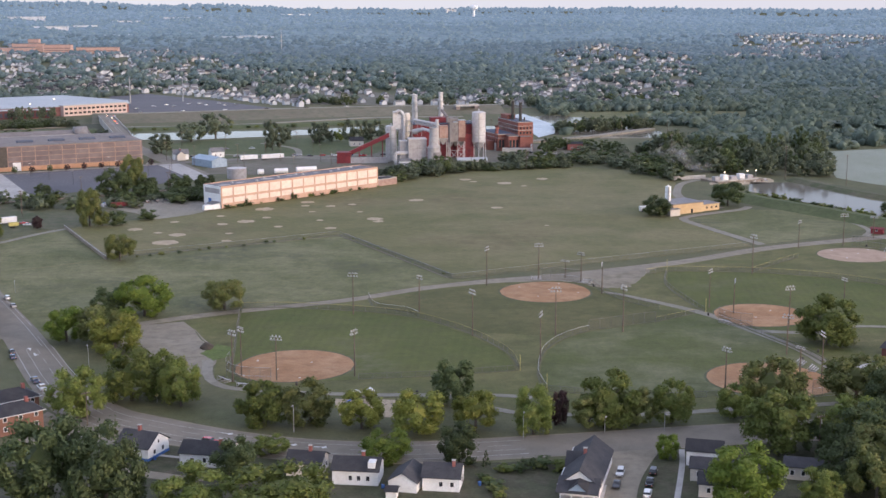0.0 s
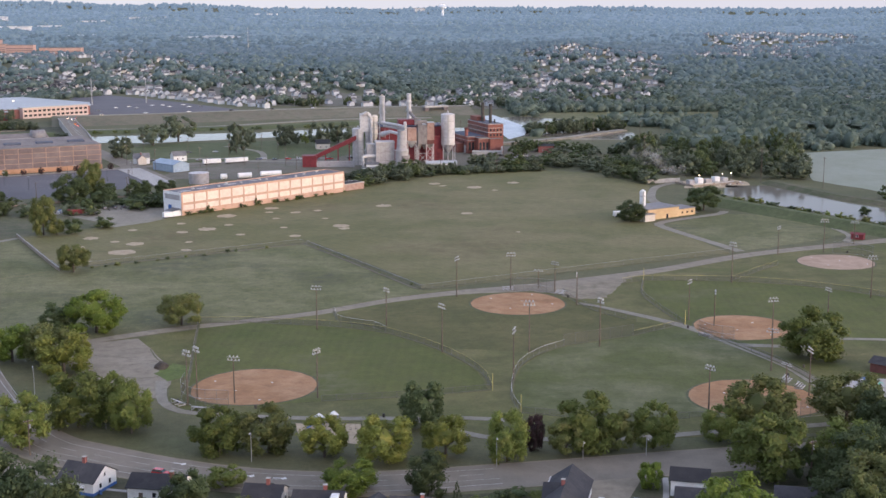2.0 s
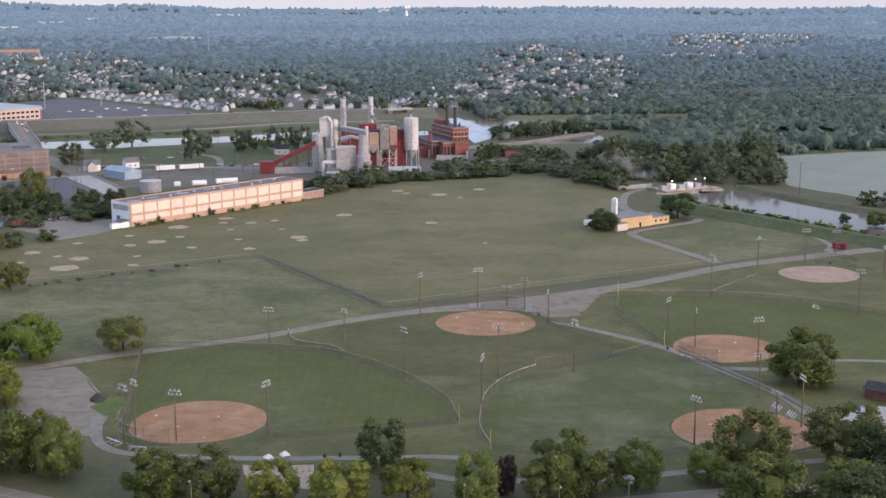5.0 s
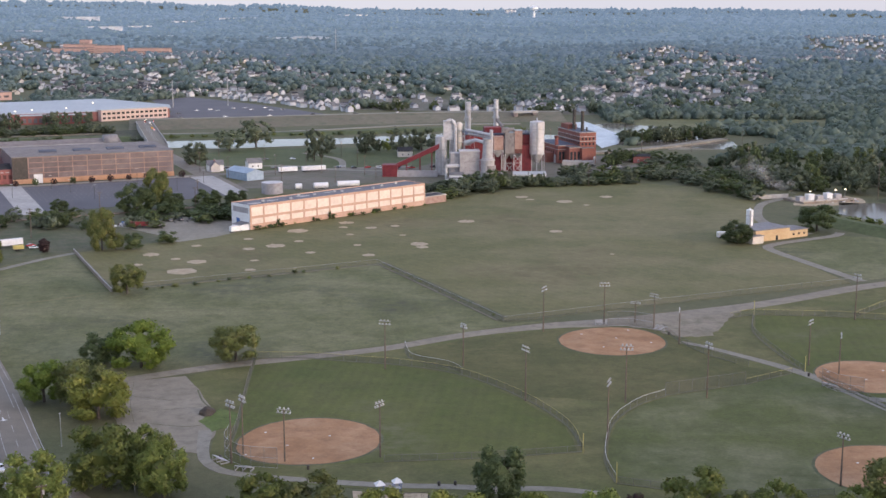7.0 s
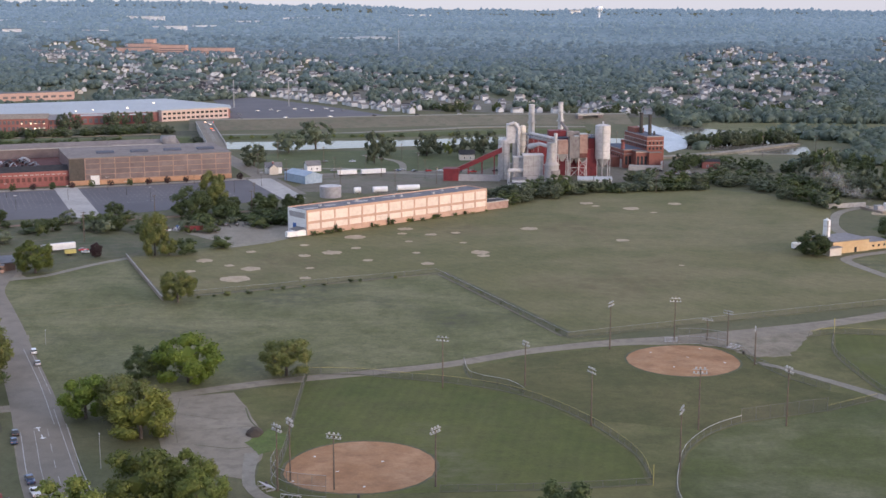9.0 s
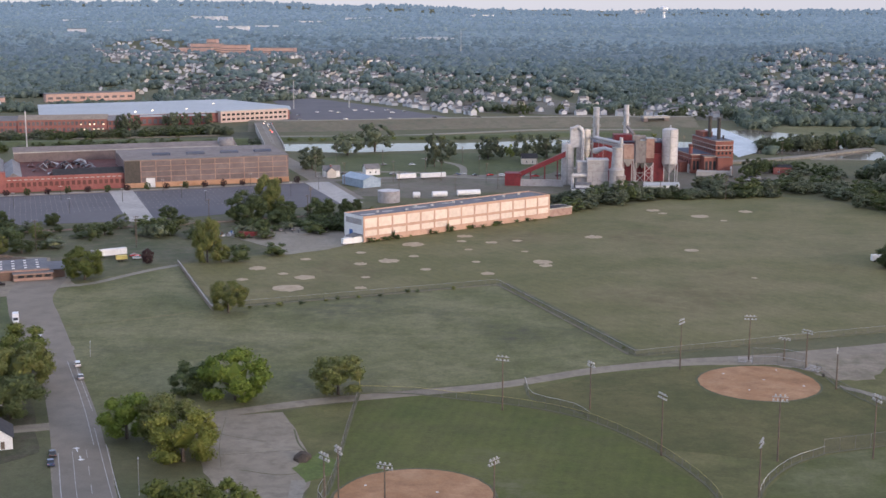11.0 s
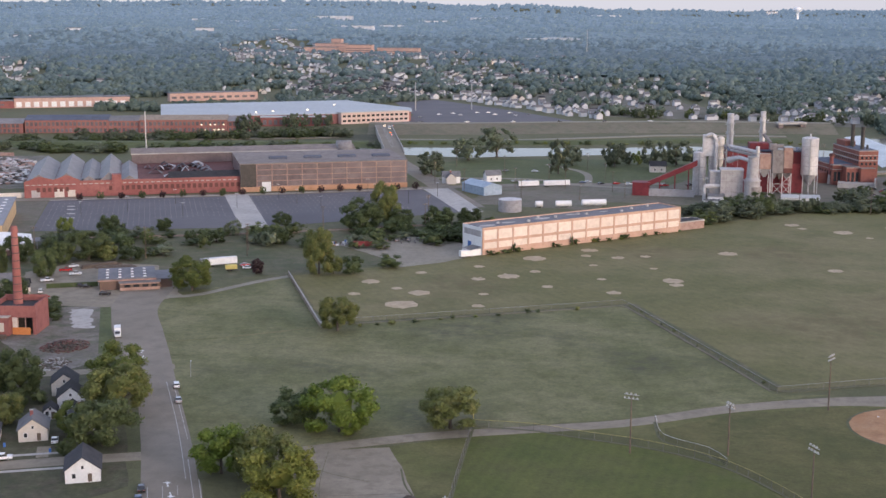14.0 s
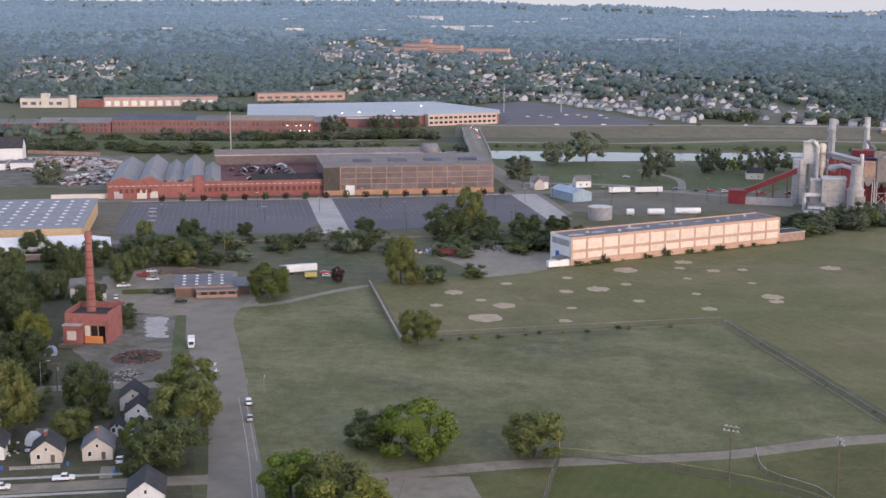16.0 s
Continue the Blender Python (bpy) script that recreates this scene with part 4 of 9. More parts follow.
LEAVES = {"mid": (LEAF_MID, "green"), "gold": (LEAF_GOLD, "yellowing green"), "bright": (LEAF_BRIGHT, "bright green"), "dark": (LEAF_DARK, "dark green"),
          "olive": (LEAF_OLIVE, "dull olive"), "maroon": (LEAF_MAROON, "dark maroon"), "belt": (LEAF_BELT, "haze-greyed green"), "forest": (LEAF_FOREST, "deep green")}
FORMS = {"round": ("round-crowned tree", "tree", 84, 100, 0.02), "wide": ("spreading tree", "tree", 74, 106, 0.07), "tall": ("tall narrow tree", "tree", 74, 106, 0.03),
         "cone": ("small conical evergreen", "tree", 16, 90, 0.0), "bush": ("bushy shrub", "shrub", 28, 70, -0.05)}
GROWN = {}


def plant(x, y, h, w, leaf="mid", form="round", where="", far=False, name=""):
    """A tree or shrub h high and w across. Alike ones share their meshes."""
    variant = int(abs(x * 7 + y * 13)) % (2 if far else 3)
    key = (leaf, form, variant, far)
    m = Matrix.Translation((x, y, 0)) @ Matrix.Rotation((x * 3.7 + y) % 6.28, 4, "Z") @ Matrix.Diagonal((w / 10, w / 10, h / 10, 1))
    text, category, blobs, leaves, base = FORMS[form]
    mat, colour = LEAVES[leaf]
    label = f"{colour} {text} {where or 'growing in rough grass'}"
    if key in GROWN:
        ob = copy_thing(GROWN[key], m)
        ob.scale = (w / 10, w / 10, h / 10)
        return tagged(ob, label, category)
    rng = np.random.default_rng(abs(hash((variant, len(leaf) * 31 + len(form) * 7, far))) % 9999)
    kind = name or ("shrub" if form == "bush" else "tree")
    t = thing(kind, Matrix.Translation(m.translation) @ m.to_quaternion().to_matrix().to_4x4(), label, category)
    t.scale = (w / 10, w / 10, h / 10)
    if far:
        blobs, leaves = max(20, int(blobs * 0.48)), max(18, int(leaves * 0.26))
    foot = max(0.0, base * 10)
    part("crown", crown_mesh(rng, 5.0, 10 - foot, foot, blobs, leaves, 0.39 if not far else 0.72, mat, form == "cone", 0.92 if form == "wide" else 1.0), None, t)
    if form != "bush":
        part("trunk", trunk_shape(rng, 6.5, 0.32, 5, 2.4), BARK, t)
    GROWN[key] = t
    return t


for row in [
    (-78, 377, 13.4, 12.5, "mid", "round"), (-94, 383, 15.5, 18.5, "mid", "round"), (-112, 437, 13.5, 18.0, "gold", "round"), (-133, 452, 12.3, 15.0, "bright", "wide"), (-121, 450, 13.0, 15.0, "olive", "round"),
    (-114, 490, 15.4, 18.5, "bright", "round"), (-128, 494, 9.8, 13.0, "dark", "round"), (-85, 500, 12.0, 16.5, "olive", "wide"), (-85, 390, 13, 13, "mid", "round")]:
    plant(*row, where="beside the park lot")
for row in [
    (-51, 360, 12.4, 13.9, "mid", "round"), (-38, 360, 12.4, 14.7, "olive", "round"), (-23, 356, 10.8, 12.9, "gold", "wide"), (-7, 353, 11.5, 15.2, "gold", "round"), (3, 379, 13.0, 12.8, "dark", "round"),
    (9, 354, 11.1, 12.8, "gold", "wide"), (25, 351, 13.4, 11.1, "mid", "round"), (33, 359, 10.0, 5.2, "maroon", "round"), (41, 355, 9.9, 9.7, "olive", "wide"), (47, 359, 14.5, 16.0, "mid", "round")]:
    plant(*row, where="in the row along the road")
for row in [
    (55, 359, 10.4, 9.8, "olive", "round"), (65, 360, 12.5, 12.4, "mid", "round"), (84, 365, 9.7, 10.9, "mid", "round"), (95, 368, 17.0, 18.7, "olive", "round"), (91, 337, 16.5, 19.5, "mid", "round"),
    (134, 446, 16.0, 20.7, "mid", "round"), (122, 375, 16.5, 19.4, "olive", "wide"), (111, 341, 13.4, 14.5, "mid", "round"), (124, 338, 13.0, 14.0, "dark", "round"), (136, 345, 14, 15, "mid", "round"),
    (100, 308, 12, 15, "dark", "round"), (112, 332, 14, 16, "dark", "round"), (90, 298, 9, 10, "mid", "round"), (118, 300, 14, 16, "dark", "round"), (132, 330, 15, 16, "mid", "round"), (128, 360, 15, 16, "dark", "round"), (110, 318, 13, 17, "olive", "round"), (126, 316, 14, 17, "dark", "round"), (101, 332, 10, 10, "dark", "round")]:
    plant(*row, where="near the road")
for row in [
    (-15, 330, 7.8, 12.8, "bright", "round"), (4, 328, 10.5, 11.2, "dark", "round"), (11, 325, 5.1, 2.7, "dark", "cone"), (59, 331, 6.9, 5.8, "bright", "round"), (-95, 298, 21.5, 21.5, "dark", "round"),
    (-79, 292, 20.5, 18.1, "dark", "round"), (-52, 317, 10.2, 11.0, "dark", "round"), (-46, 335, 5.1, 9.3, "mid", "wide"), (-58, 290, 12.2, 17.8, "mid", "round"), (-37, 287, 14.2, 22.0, "mid", "wide"),
    (71, 297, 14.8, 16.8, "bright", "round"), (104, 300, 14.8, 13.2, "olive", "wide"), (-106, 366, 14.5, 15.0, "mid", "round"), (-33, 322, 5, 3.5, "dark", "cone")]:
    plant(*row, where="among small houses")
for row in [
    (-227, 646, 13.7, 16.3, "mid", "round"), (-149, 597, 12.4, 13.3, "olive", "wide"), (-190, 509, 14.4, 16.8, "mid", "round"), (-180, 488, 15.9, 17.4, "olive", "wide"), (-172, 464, 12.8, 17.6, "forest", "wide"),
    (-184, 470, 9.0, 9.0, "mid", "round"), (-216, 497, 14.7, 13.7, "dark", "round"), (-207, 474, 8.7, 10.4, "olive", "round"), (-226, 474, 19.8, 14.7, "olive", "round"), (-271, 551, 12.8, 11.0, "gold", "round")]:
    plant(*row, where="beside the long straight road")
for row in [
    (-285, 520, 14, 15, "dark", "round"), (-300, 560, 15, 15, "dark", "round"), (-292, 575, 13, 12, "forest", "round"), (-315, 601, 16.6, 13.7, "dark", "round"), (-308, 619, 11.4, 11.6, "forest", "round"), (-321, 625, 9, 10, "dark", "round"),
    (-280, 600, 12, 12, "dark", "round"), (-268, 607, 4, 7, "dark", "bush"), (-262, 595, 5, 8, "dark", "bush"), (-256, 588, 3, 6, "dark", "bush"), (-330, 580, 15, 15, "forest", "round"), (-266, 603, 3.5, 6.5, "forest", "bush"), (-262, 598, 3, 5, "forest", "bush"), (-262, 536, 11, 12, "dark", "round"), (-250, 500, 10, 11, "dark", "round"), (-246, 470, 14, 14, "forest", "round"),
    (-270, 470, 15, 16, "dark", "round"), (-290, 545, 13, 13, "forest", "round")]:
    plant(*row, where="behind the derelict chimney house")
for row in [
    (-291, 568, 14.4, 14.8, "dark", "round"), (-304, 591, 13.0, 13.3, "forest", "round"), (-274, 556, 11.0, 10.2, "olive", "round"), (-267, 530, 12.2, 11.6, "dark", "round"), (-247, 517, 7.2, 9.2, "dark", "round"), (-299, 655, 12.0, 9.7, "forest", "round"),
    (-328, 683, 11.5, 13.0, "dark", "round"), (-318, 649, 14.4, 9.8, "forest", "tall"), (-314, 687, 10.2, 9.0, "dark", "round"), (-306, 683, 10.1, 8.9, "forest", "round"), (-290, 695, 7.7, 10.2, "olive", "round"), (-280, 698, 6.4, 11.5, "dark", "wide")]:
    plant(*row, where="near the depot yard")
for row in [
    (-223, 512, 5.3, 7.1, "dark", "bush"), (-208, 494, 4.2, 5.0, "forest", "bush"), (-215, 484, 3, 6, "dark", "bush"), (-228, 488, 4, 7, "dark", "bush"), (-234, 500, 5, 8, "forest", "bush"), (-217, 462, 2.5, 4, "dark", "bush"), (-212, 488, 5, 6, "dark", "round"),
    (-240, 492, 8, 9, "dark", "round"), (-252, 486, 9, 10, "forest", "round"), (-262, 505, 11, 12, "dark", "round"), (-282, 505, 12, 13, "forest", "round"), (-196, 470, 2.5, 3, "forest", "bush"), (-178, 456, 4, 5, "forest", "round"), (-340, 560, 15, 15, "dark", "round"),
    (-320, 545, 14, 14, "forest", "round"), (-345, 610, 14, 14, "dark", "round"), (-350, 650, 13, 14, "forest", "round"), (-340, 670, 12, 12, "dark", "round"), (-365, 690, 12, 14, "dark", "round")]:
    plant(*row, where="between back gardens")
for row in [
    (-187, 689, 20.2, 13.2, "olive", "tall"), (-181, 691, 8, 8, "olive", "round"), (-173, 694, 7.7, 10.6, "dark", "bush"), (-161, 710, 5.9, 10.1, "dark", "bush"), (-213, 683, 6.5, 5.2, "maroon", "round"), (-193, 815, 22.3, 15.3, "olive", "tall"),
    (-200, 797, 15.5, 20.1, "dark", "round"), (-184, 813, 9.7, 14.3, "dark", "round"), (-165, 819, 10.1, 15.7, "dark", "round"), (-150, 826, 9, 13, "dark", "round"), (-299, 694, 13.3, 20.1, "forest", "wide"), (-318, 751, 10.4, 11.3, "dark", "round"),
    (-335, 738, 11.1, 8.4, "mid", "tall"), (-297, 770, 6.7, 9.0, "dark", "round"), (-246, 804, 6.3, 9.6, "dark", "round")]:
    plant(*row, where="along the railway", far=False)
rnd = random.Random(4)
for i in range(95):
    u = rnd.random()
    x, y = -350 + 270 * u + rnd.uniform(-12, 12), 698 + 128 * u + rnd.uniform(-24, 28)
    plant(x, y, rnd.uniform(3, 8), rnd.uniform(6, 13), rnd.choice(["dark", "forest", "dark", "belt"]), rnd.choice(["bush", "round", "bush"]), "on the scrubby railway verge", True)
for row in [
    (-195, 1131, 22.5, 28, "belt", "wide"), (-210, 1099, 16, 22, "belt", "round"), (-218, 1018, 16, 19.5, "belt", "round"), (-135, 1041, 24, 14, "belt", "tall"), (-132, 1090, 14.5, 14.6, "belt", "round"), (-102, 1090, 17.7, 17, "belt", "round"),
    (-74, 1085, 19, 16, "belt", "round"), (-60, 1111, 17, 21, "belt", "round"), (-87, 1106, 9.6, 8.4, "mid", "round"), (-95, 1105, 9.6, 8.3, "belt", "round"), (-45, 1095, 13, 16, "belt", "round"), (-497, 901, 14.5, 20, "belt", "round")]:
    plant(*row, where="on the grass beside the canal", far=True)
for row in [(118, 719, 10.5, 14.2, "dark", "round"), (165, 756, 13.5, 19.0, "dark", "wide"), (262, 722, 8, 11, "olive", "round"), (270, 712, 7, 10, "olive", "round"), (250, 735, 5, 7, "dark", "bush")]:
    plant(*row, where="by the ochre field building")
# belts of woodland, past counting
STANDS = {}


def stand(x, y, h, w, leaf, form="round"):
    STANDS.setdefault(leaf, []).append((x, y, h, w, form))


def grow_stands():
    """All trees of one leaf in the belts as one object."""
    rng = np.random.default_rng(77)
    for leaf, rows in STANDS.items():
        kinds = []
        for k in range(4):
            me = crown_mesh(rng, 5.0, 10.0, 0.0, 40, 27, 0.74, LEAVES[leaf][0])
            co, ids = np.empty(len(me.vertices) * 3), np.empty(len(me.loops), dtype=np.int32)
            me.vertices.foreach_get("co", co)
            me.loops.foreach_get("vertex_index", ids)
            kinds.append((co.reshape(-1, 3), ids.reshape(-1, 3)))
            bpy.data.meshes.remove(me)
        vs, fs, n = [], [], 0
        for i, (x, y, h, w, form) in enumerate(rows):
            co, ids = kinds[i % 4]
            a = i * 2.4
            turned = np.stack([co[:, 0] * math.cos(a) - co[:, 1] * math.sin(a), co[:, 0] * math.sin(a) + co[:, 1] * math.cos(a), co[:, 2]], 1)
            vs.append(turned * np.array([w / 10, w / 10, h / 10]) + np.array([x, y, -0.2]))
            fs.append(ids + n)
            n += len(co)
        ob = new("woodland_belt", array_mesh("woodland_belt", np.concatenate(vs), np.concatenate(fs), LEAVES[leaf][0]))
        tagged(ob, f"{LEAVES[leaf][1]} trees and scrub in belts round the fields", "woods", kind="stuff")


BELTS = [[(-30, 868), (0, 898), (26, 918), (55, 932), (87, 944), (110, 938), (128, 918), (142, 892), (156, 868)], [(86, 960), (120, 950), (150, 920), (175, 905), (205, 900), (235, 890), (258, 882)],
         [(-28, 880), (-10, 905), (15, 925), (60, 950)], [(100, 990), (140, 970), (190, 940), (230, 925), (262, 905)], [(105, 1040), (150, 1020), (210, 985), (262, 950), (280, 1010)], [(285, 790), (320, 775), (380, 760), (450, 745)]]
for b, belt in enumerate(BELTS):
    for p in spline(belt, 9.0):
        big = b in (3, 4)
        h = rnd.uniform(13, 21) if big else rnd.uniform(6, 11) if b in (0, 2, 5) else rnd.uniform(10, 16)
        if b in (1, 3, 4) and p.x < 158:
            h = rnd.uniform(5, 8)
        if 4 < p.x < 50 and b in (0, 2):
            h = rnd.uniform(2.0, 4.0)
        stand(p.x + rnd.uniform(-6, 6), p.y + rnd.uniform(-7, 7), h, rnd.uniform(11, 18), rnd.choice(["belt", "belt", "forest", "dark"]))
for i in range(96):                      # hedge before the works and trees beside the powerhouse
    u = rnd.random()
    plant(-44 + 134 * u, 893 + 44 * u - 14 * (u - 0.5) ** 2 + rnd.uniform(-6, 5), rnd.uniform(3.5, 8.0) * (1.0 if u < 0.55 else 0.65), rnd.uniform(5, 10), rnd.choice(['dark', 'belt', 'belt']), rnd.choice(['bush', 'round']), 'on the bank before the works', True)
for row in [(78, 1010, 9, 10, 'dark'), (86, 1022, 11, 12, 'dark'), (84, 1048, 9, 11, 'belt'), (92, 1062, 8, 12, 'dark'), (96, 1040, 9, 11, 'dark'), (60, 990, 6, 9, 'dark'), (50, 975, 5, 8, 'mid'), (104, 1056, 7, 12, 'belt'), (116, 1046, 8, 12, 'dark')]:
    plant(*row, 'round', 'beside the powerhouse', True)
for i in range(34):                      # trees on the near bank of the river
    u = rnd.random()
    stand(104 + 92 * u + rnd.uniform(-5, 5), 1168 + 48 * u + rnd.uniform(-6, 22), rnd.uniform(7, 13), rnd.uniform(8, 14), rnd.choice(['belt', 'belt', 'dark']))
for i in range(46):                      # trees between the levee road and the first houses
    u = rnd.random()
    stand(-170 + 460 * u, 1470 + 22 * math.sin(9 * u) + rnd.uniform(-14, 20), rnd.uniform(5, 12), rnd.uniform(7, 13), rnd.choice(['belt', 'belt', 'dark', 'forest']))
for i in range(110):                     # scrub on the old embankment before the brick ranges
    u = rnd.random()
    stand(-680 + 330 * u + rnd.uniform(-8, 8), 1082 + 168 * u + rnd.uniform(-20, 8), rnd.uniform(3.5, 8.5), rnd.uniform(8, 15), rnd.choice(['dark', 'belt', 'belt']))
for i in range(90):                      # overgrown canal side behind the brick mill
    u = rnd.random()
    stand(-660 + 370 * u + rnd.uniform(-8, 8), 1042 + 96 * u + rnd.uniform(-14, 22), rnd.uniform(3, 8), rnd.uniform(9, 16), rnd.choice(['dark', 'belt', 'forest']))
grow_stands()
# low growth along the field wall, the canal and the warehouse
for x0, y0, x1, y1, n, h in ((-150, 600, -70, 650, 11, 1.5), (-128, 745, -40, 832, 12, 1.8), (-50, 660, 0, 565, 6, 0.8), (186, 800, 250, 690, 22, 3.0), (-300, 1185, 40, 1270, 30, 3), (14, 322, 34, 324, 9, 2.6),
                             (10, 318, 14, 300, 6, 2.4)):
    for i in range(n):
        u = (i + rnd.random()) / n
        plant(x0 + (x1 - x0) * u + rnd.uniform(-1.5, 1.5), y0 + (y1 - y0) * u + rnd.uniform(-1.5, 1.5), h * rnd.uniform(0.5, 1.3), h * rnd.uniform(1.0, 2.2), rnd.choice(["mid", "dark", "olive"]), "bush", "", True)
for row in ((-449, 1250, 14, 9), (-441, 1246, 16, 11), (-435, 1254, 13, 10), (-424, 1300, 11, 9), (-415, 1297, 14, 10), (-408, 1305, 12, 9), (-397, 1309, 13, 9), (-389, 1317, 12, 8), (-561, 1172, 8, 13), (-537, 1182, 7, 12), (-524, 1190, 6, 10)):
    plant(*row, "belt", "round", "before the white-roofed plant", True)
# street trees before the mill
for i in range(18):
    u = i / 17
    x, y = -392 + 180 * u, 855 + 92 * u
    plant(x + 1.5, y, 4.6 if i % 2 else 4.0, 4.2, "maroon" if i % 2 == 0 or i > 12 else "dark", "round", "in the pavement before the mill", True)

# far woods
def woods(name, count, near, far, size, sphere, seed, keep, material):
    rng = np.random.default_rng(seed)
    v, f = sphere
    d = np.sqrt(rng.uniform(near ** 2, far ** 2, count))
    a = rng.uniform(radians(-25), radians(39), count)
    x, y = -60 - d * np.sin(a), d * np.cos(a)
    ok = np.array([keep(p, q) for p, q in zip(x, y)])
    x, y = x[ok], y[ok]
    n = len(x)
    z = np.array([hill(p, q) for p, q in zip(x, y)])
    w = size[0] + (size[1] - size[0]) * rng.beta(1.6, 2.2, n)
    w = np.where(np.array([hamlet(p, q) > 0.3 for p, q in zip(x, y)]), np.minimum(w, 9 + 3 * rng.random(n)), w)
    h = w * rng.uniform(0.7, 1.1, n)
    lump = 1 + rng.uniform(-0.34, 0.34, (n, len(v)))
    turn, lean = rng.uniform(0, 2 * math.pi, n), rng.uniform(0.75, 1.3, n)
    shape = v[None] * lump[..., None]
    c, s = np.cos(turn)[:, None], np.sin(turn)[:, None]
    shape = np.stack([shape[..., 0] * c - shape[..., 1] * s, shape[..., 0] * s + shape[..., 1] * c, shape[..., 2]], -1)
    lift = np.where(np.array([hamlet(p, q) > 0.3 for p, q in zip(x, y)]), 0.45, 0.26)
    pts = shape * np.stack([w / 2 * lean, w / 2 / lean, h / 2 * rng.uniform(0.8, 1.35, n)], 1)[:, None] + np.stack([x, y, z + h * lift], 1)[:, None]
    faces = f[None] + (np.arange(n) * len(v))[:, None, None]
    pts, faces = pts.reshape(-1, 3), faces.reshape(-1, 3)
    # a leaf-coloured sheet below the crowns, added to fill the dark gaps
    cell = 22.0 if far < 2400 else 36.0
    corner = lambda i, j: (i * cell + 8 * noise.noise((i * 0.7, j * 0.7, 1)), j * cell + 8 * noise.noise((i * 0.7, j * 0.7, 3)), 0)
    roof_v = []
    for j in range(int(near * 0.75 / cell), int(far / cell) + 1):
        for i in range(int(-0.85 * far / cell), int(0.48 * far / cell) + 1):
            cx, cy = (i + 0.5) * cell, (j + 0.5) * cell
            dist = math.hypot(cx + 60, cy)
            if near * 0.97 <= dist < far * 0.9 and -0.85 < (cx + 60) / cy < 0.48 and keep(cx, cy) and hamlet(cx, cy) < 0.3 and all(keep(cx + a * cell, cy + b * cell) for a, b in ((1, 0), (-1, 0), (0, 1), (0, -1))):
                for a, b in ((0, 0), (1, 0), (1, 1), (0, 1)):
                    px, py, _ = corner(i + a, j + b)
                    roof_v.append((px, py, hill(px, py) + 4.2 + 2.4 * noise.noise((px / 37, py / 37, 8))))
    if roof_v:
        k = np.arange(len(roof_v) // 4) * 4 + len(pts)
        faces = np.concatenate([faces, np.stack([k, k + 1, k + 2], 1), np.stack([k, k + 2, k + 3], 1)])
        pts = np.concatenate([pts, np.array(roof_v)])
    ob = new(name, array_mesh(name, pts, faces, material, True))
    return tagged(ob, "distant woodland on the valley sides, tinted with haze", "woods", kind="stuff")


def inside(x, y, poly):
    hit = False
    for (x0, y0), (x1, y1) in zip(poly, poly[1:] + poly[:1]):
        if (y0 > y) != (y1 > y) and x < (x1 - x0) * (y - y0) / (y1 - y0) + x0:
            hit = not hit
    return hit


CLEAR = [[(60, 1040), (150, 1050), (215, 1110), (240, 1195), (215, 1230), (160, 1222), (110, 1150), (60, 1105)], [(118, 1290), (140, 1386), (325, 1384), (302, 1300)], [(75, 1330), (104, 1205), (128, 1190), (195, 1200), (180, 1275), (110, 1345)],
         [(322, 1140), (335, 1195), (372, 1190), (398, 1168), (470, 1170), (470, 1150), (392, 1148)], [(-900, 1180), (-620, 1225), (-520, 1300), (-540, 1430), (-700, 1415), (-880, 1385)], [(-880, 1330), (-720, 1400), (-520, 1520), (-560, 1625), (-640, 1570), (-690, 1545), (-830, 1475)], [(-895, 2640), (-630, 2575), (-630, 2640), (-800, 2740), (-895, 2740)],
         [(-720, 1000), (-560, 1420), (-440, 1520), (-330, 1730), (-150, 1500), (90, 1490), (110, 1080), (-60, 940), (-420, 820)], [(-900, 1330), (-560, 1630), (-560, 1700), (-920, 1420)],
         [(255, 860), (280, 1030), (400, 1060), (720, 1110), (820, 780), (420, 680)]]


def open_ground(x, y):
    if any(inside(x, y, c) for c in CLEAR):
        return False
    if y < 1700 and -430 < x < 300 and y < 1460 + 0.1 * x:
        return x > 105 and y > 1060 or x < -700
    return True


TOWN = [[(-1100, 2735), (-1010, 2900), (-727, 2600), (-540, 2640), (-335, 2269), (-199, 1914), (-25, 1551), (-66, 1486), (-172, 1500), (-190, 1545), (-322, 1740), (-394, 1660), (-558, 1727), (-708, 2124), (-868, 2238)],
        [(35, 1458), (46, 1607), (156, 2076), (212, 2537), (322, 2651), (458, 2420), (374, 1928), (262, 1476), (122, 1456)], [(590, 2640), (644, 2543), (916, 2756), (1046, 3150), (671, 3065)],
        [(-1097, 1694), (-1368, 2138), (-1232, 2298), (-930, 1757), (-980, 1713)]]


def hamlet(x, y):
    """How thickly houses stand in a part of the valley."""
    d = math.hypot(x + 60, y)
    for poly in TOWN:
        if inside(x, y, poly):
            return 0.75 + 0.5 * noise.noise((x / 90, y / 140, 6))
    v = 0.8 * noise.noise((x / 260, y / 420, 2)) + 1.0 * math.exp(-((x + 300) / 460) ** 2 - ((y - 1800) / 420) ** 2) + 0.6 * math.exp(-((x - 620) / 260) ** 2 - ((y - 2500) / 220) ** 2)
    v += 0.7 * math.exp(-((x - 60) / 160) ** 2 - ((y - 1560) / 70) ** 2) + 0.5 * math.exp(-((x + 900) / 260) ** 2 - ((y - 1900) / 260) ** 2)
    return v * 0.5 - (0.1 if d > 2600 else 0)


def wooded(x, y):
    return open_ground(x, y) and (hamlet(x, y) < 0.30 or noise.noise((x / 34, y / 70, 4)) > 0.22 * hamlet(x, y) - 0.04)


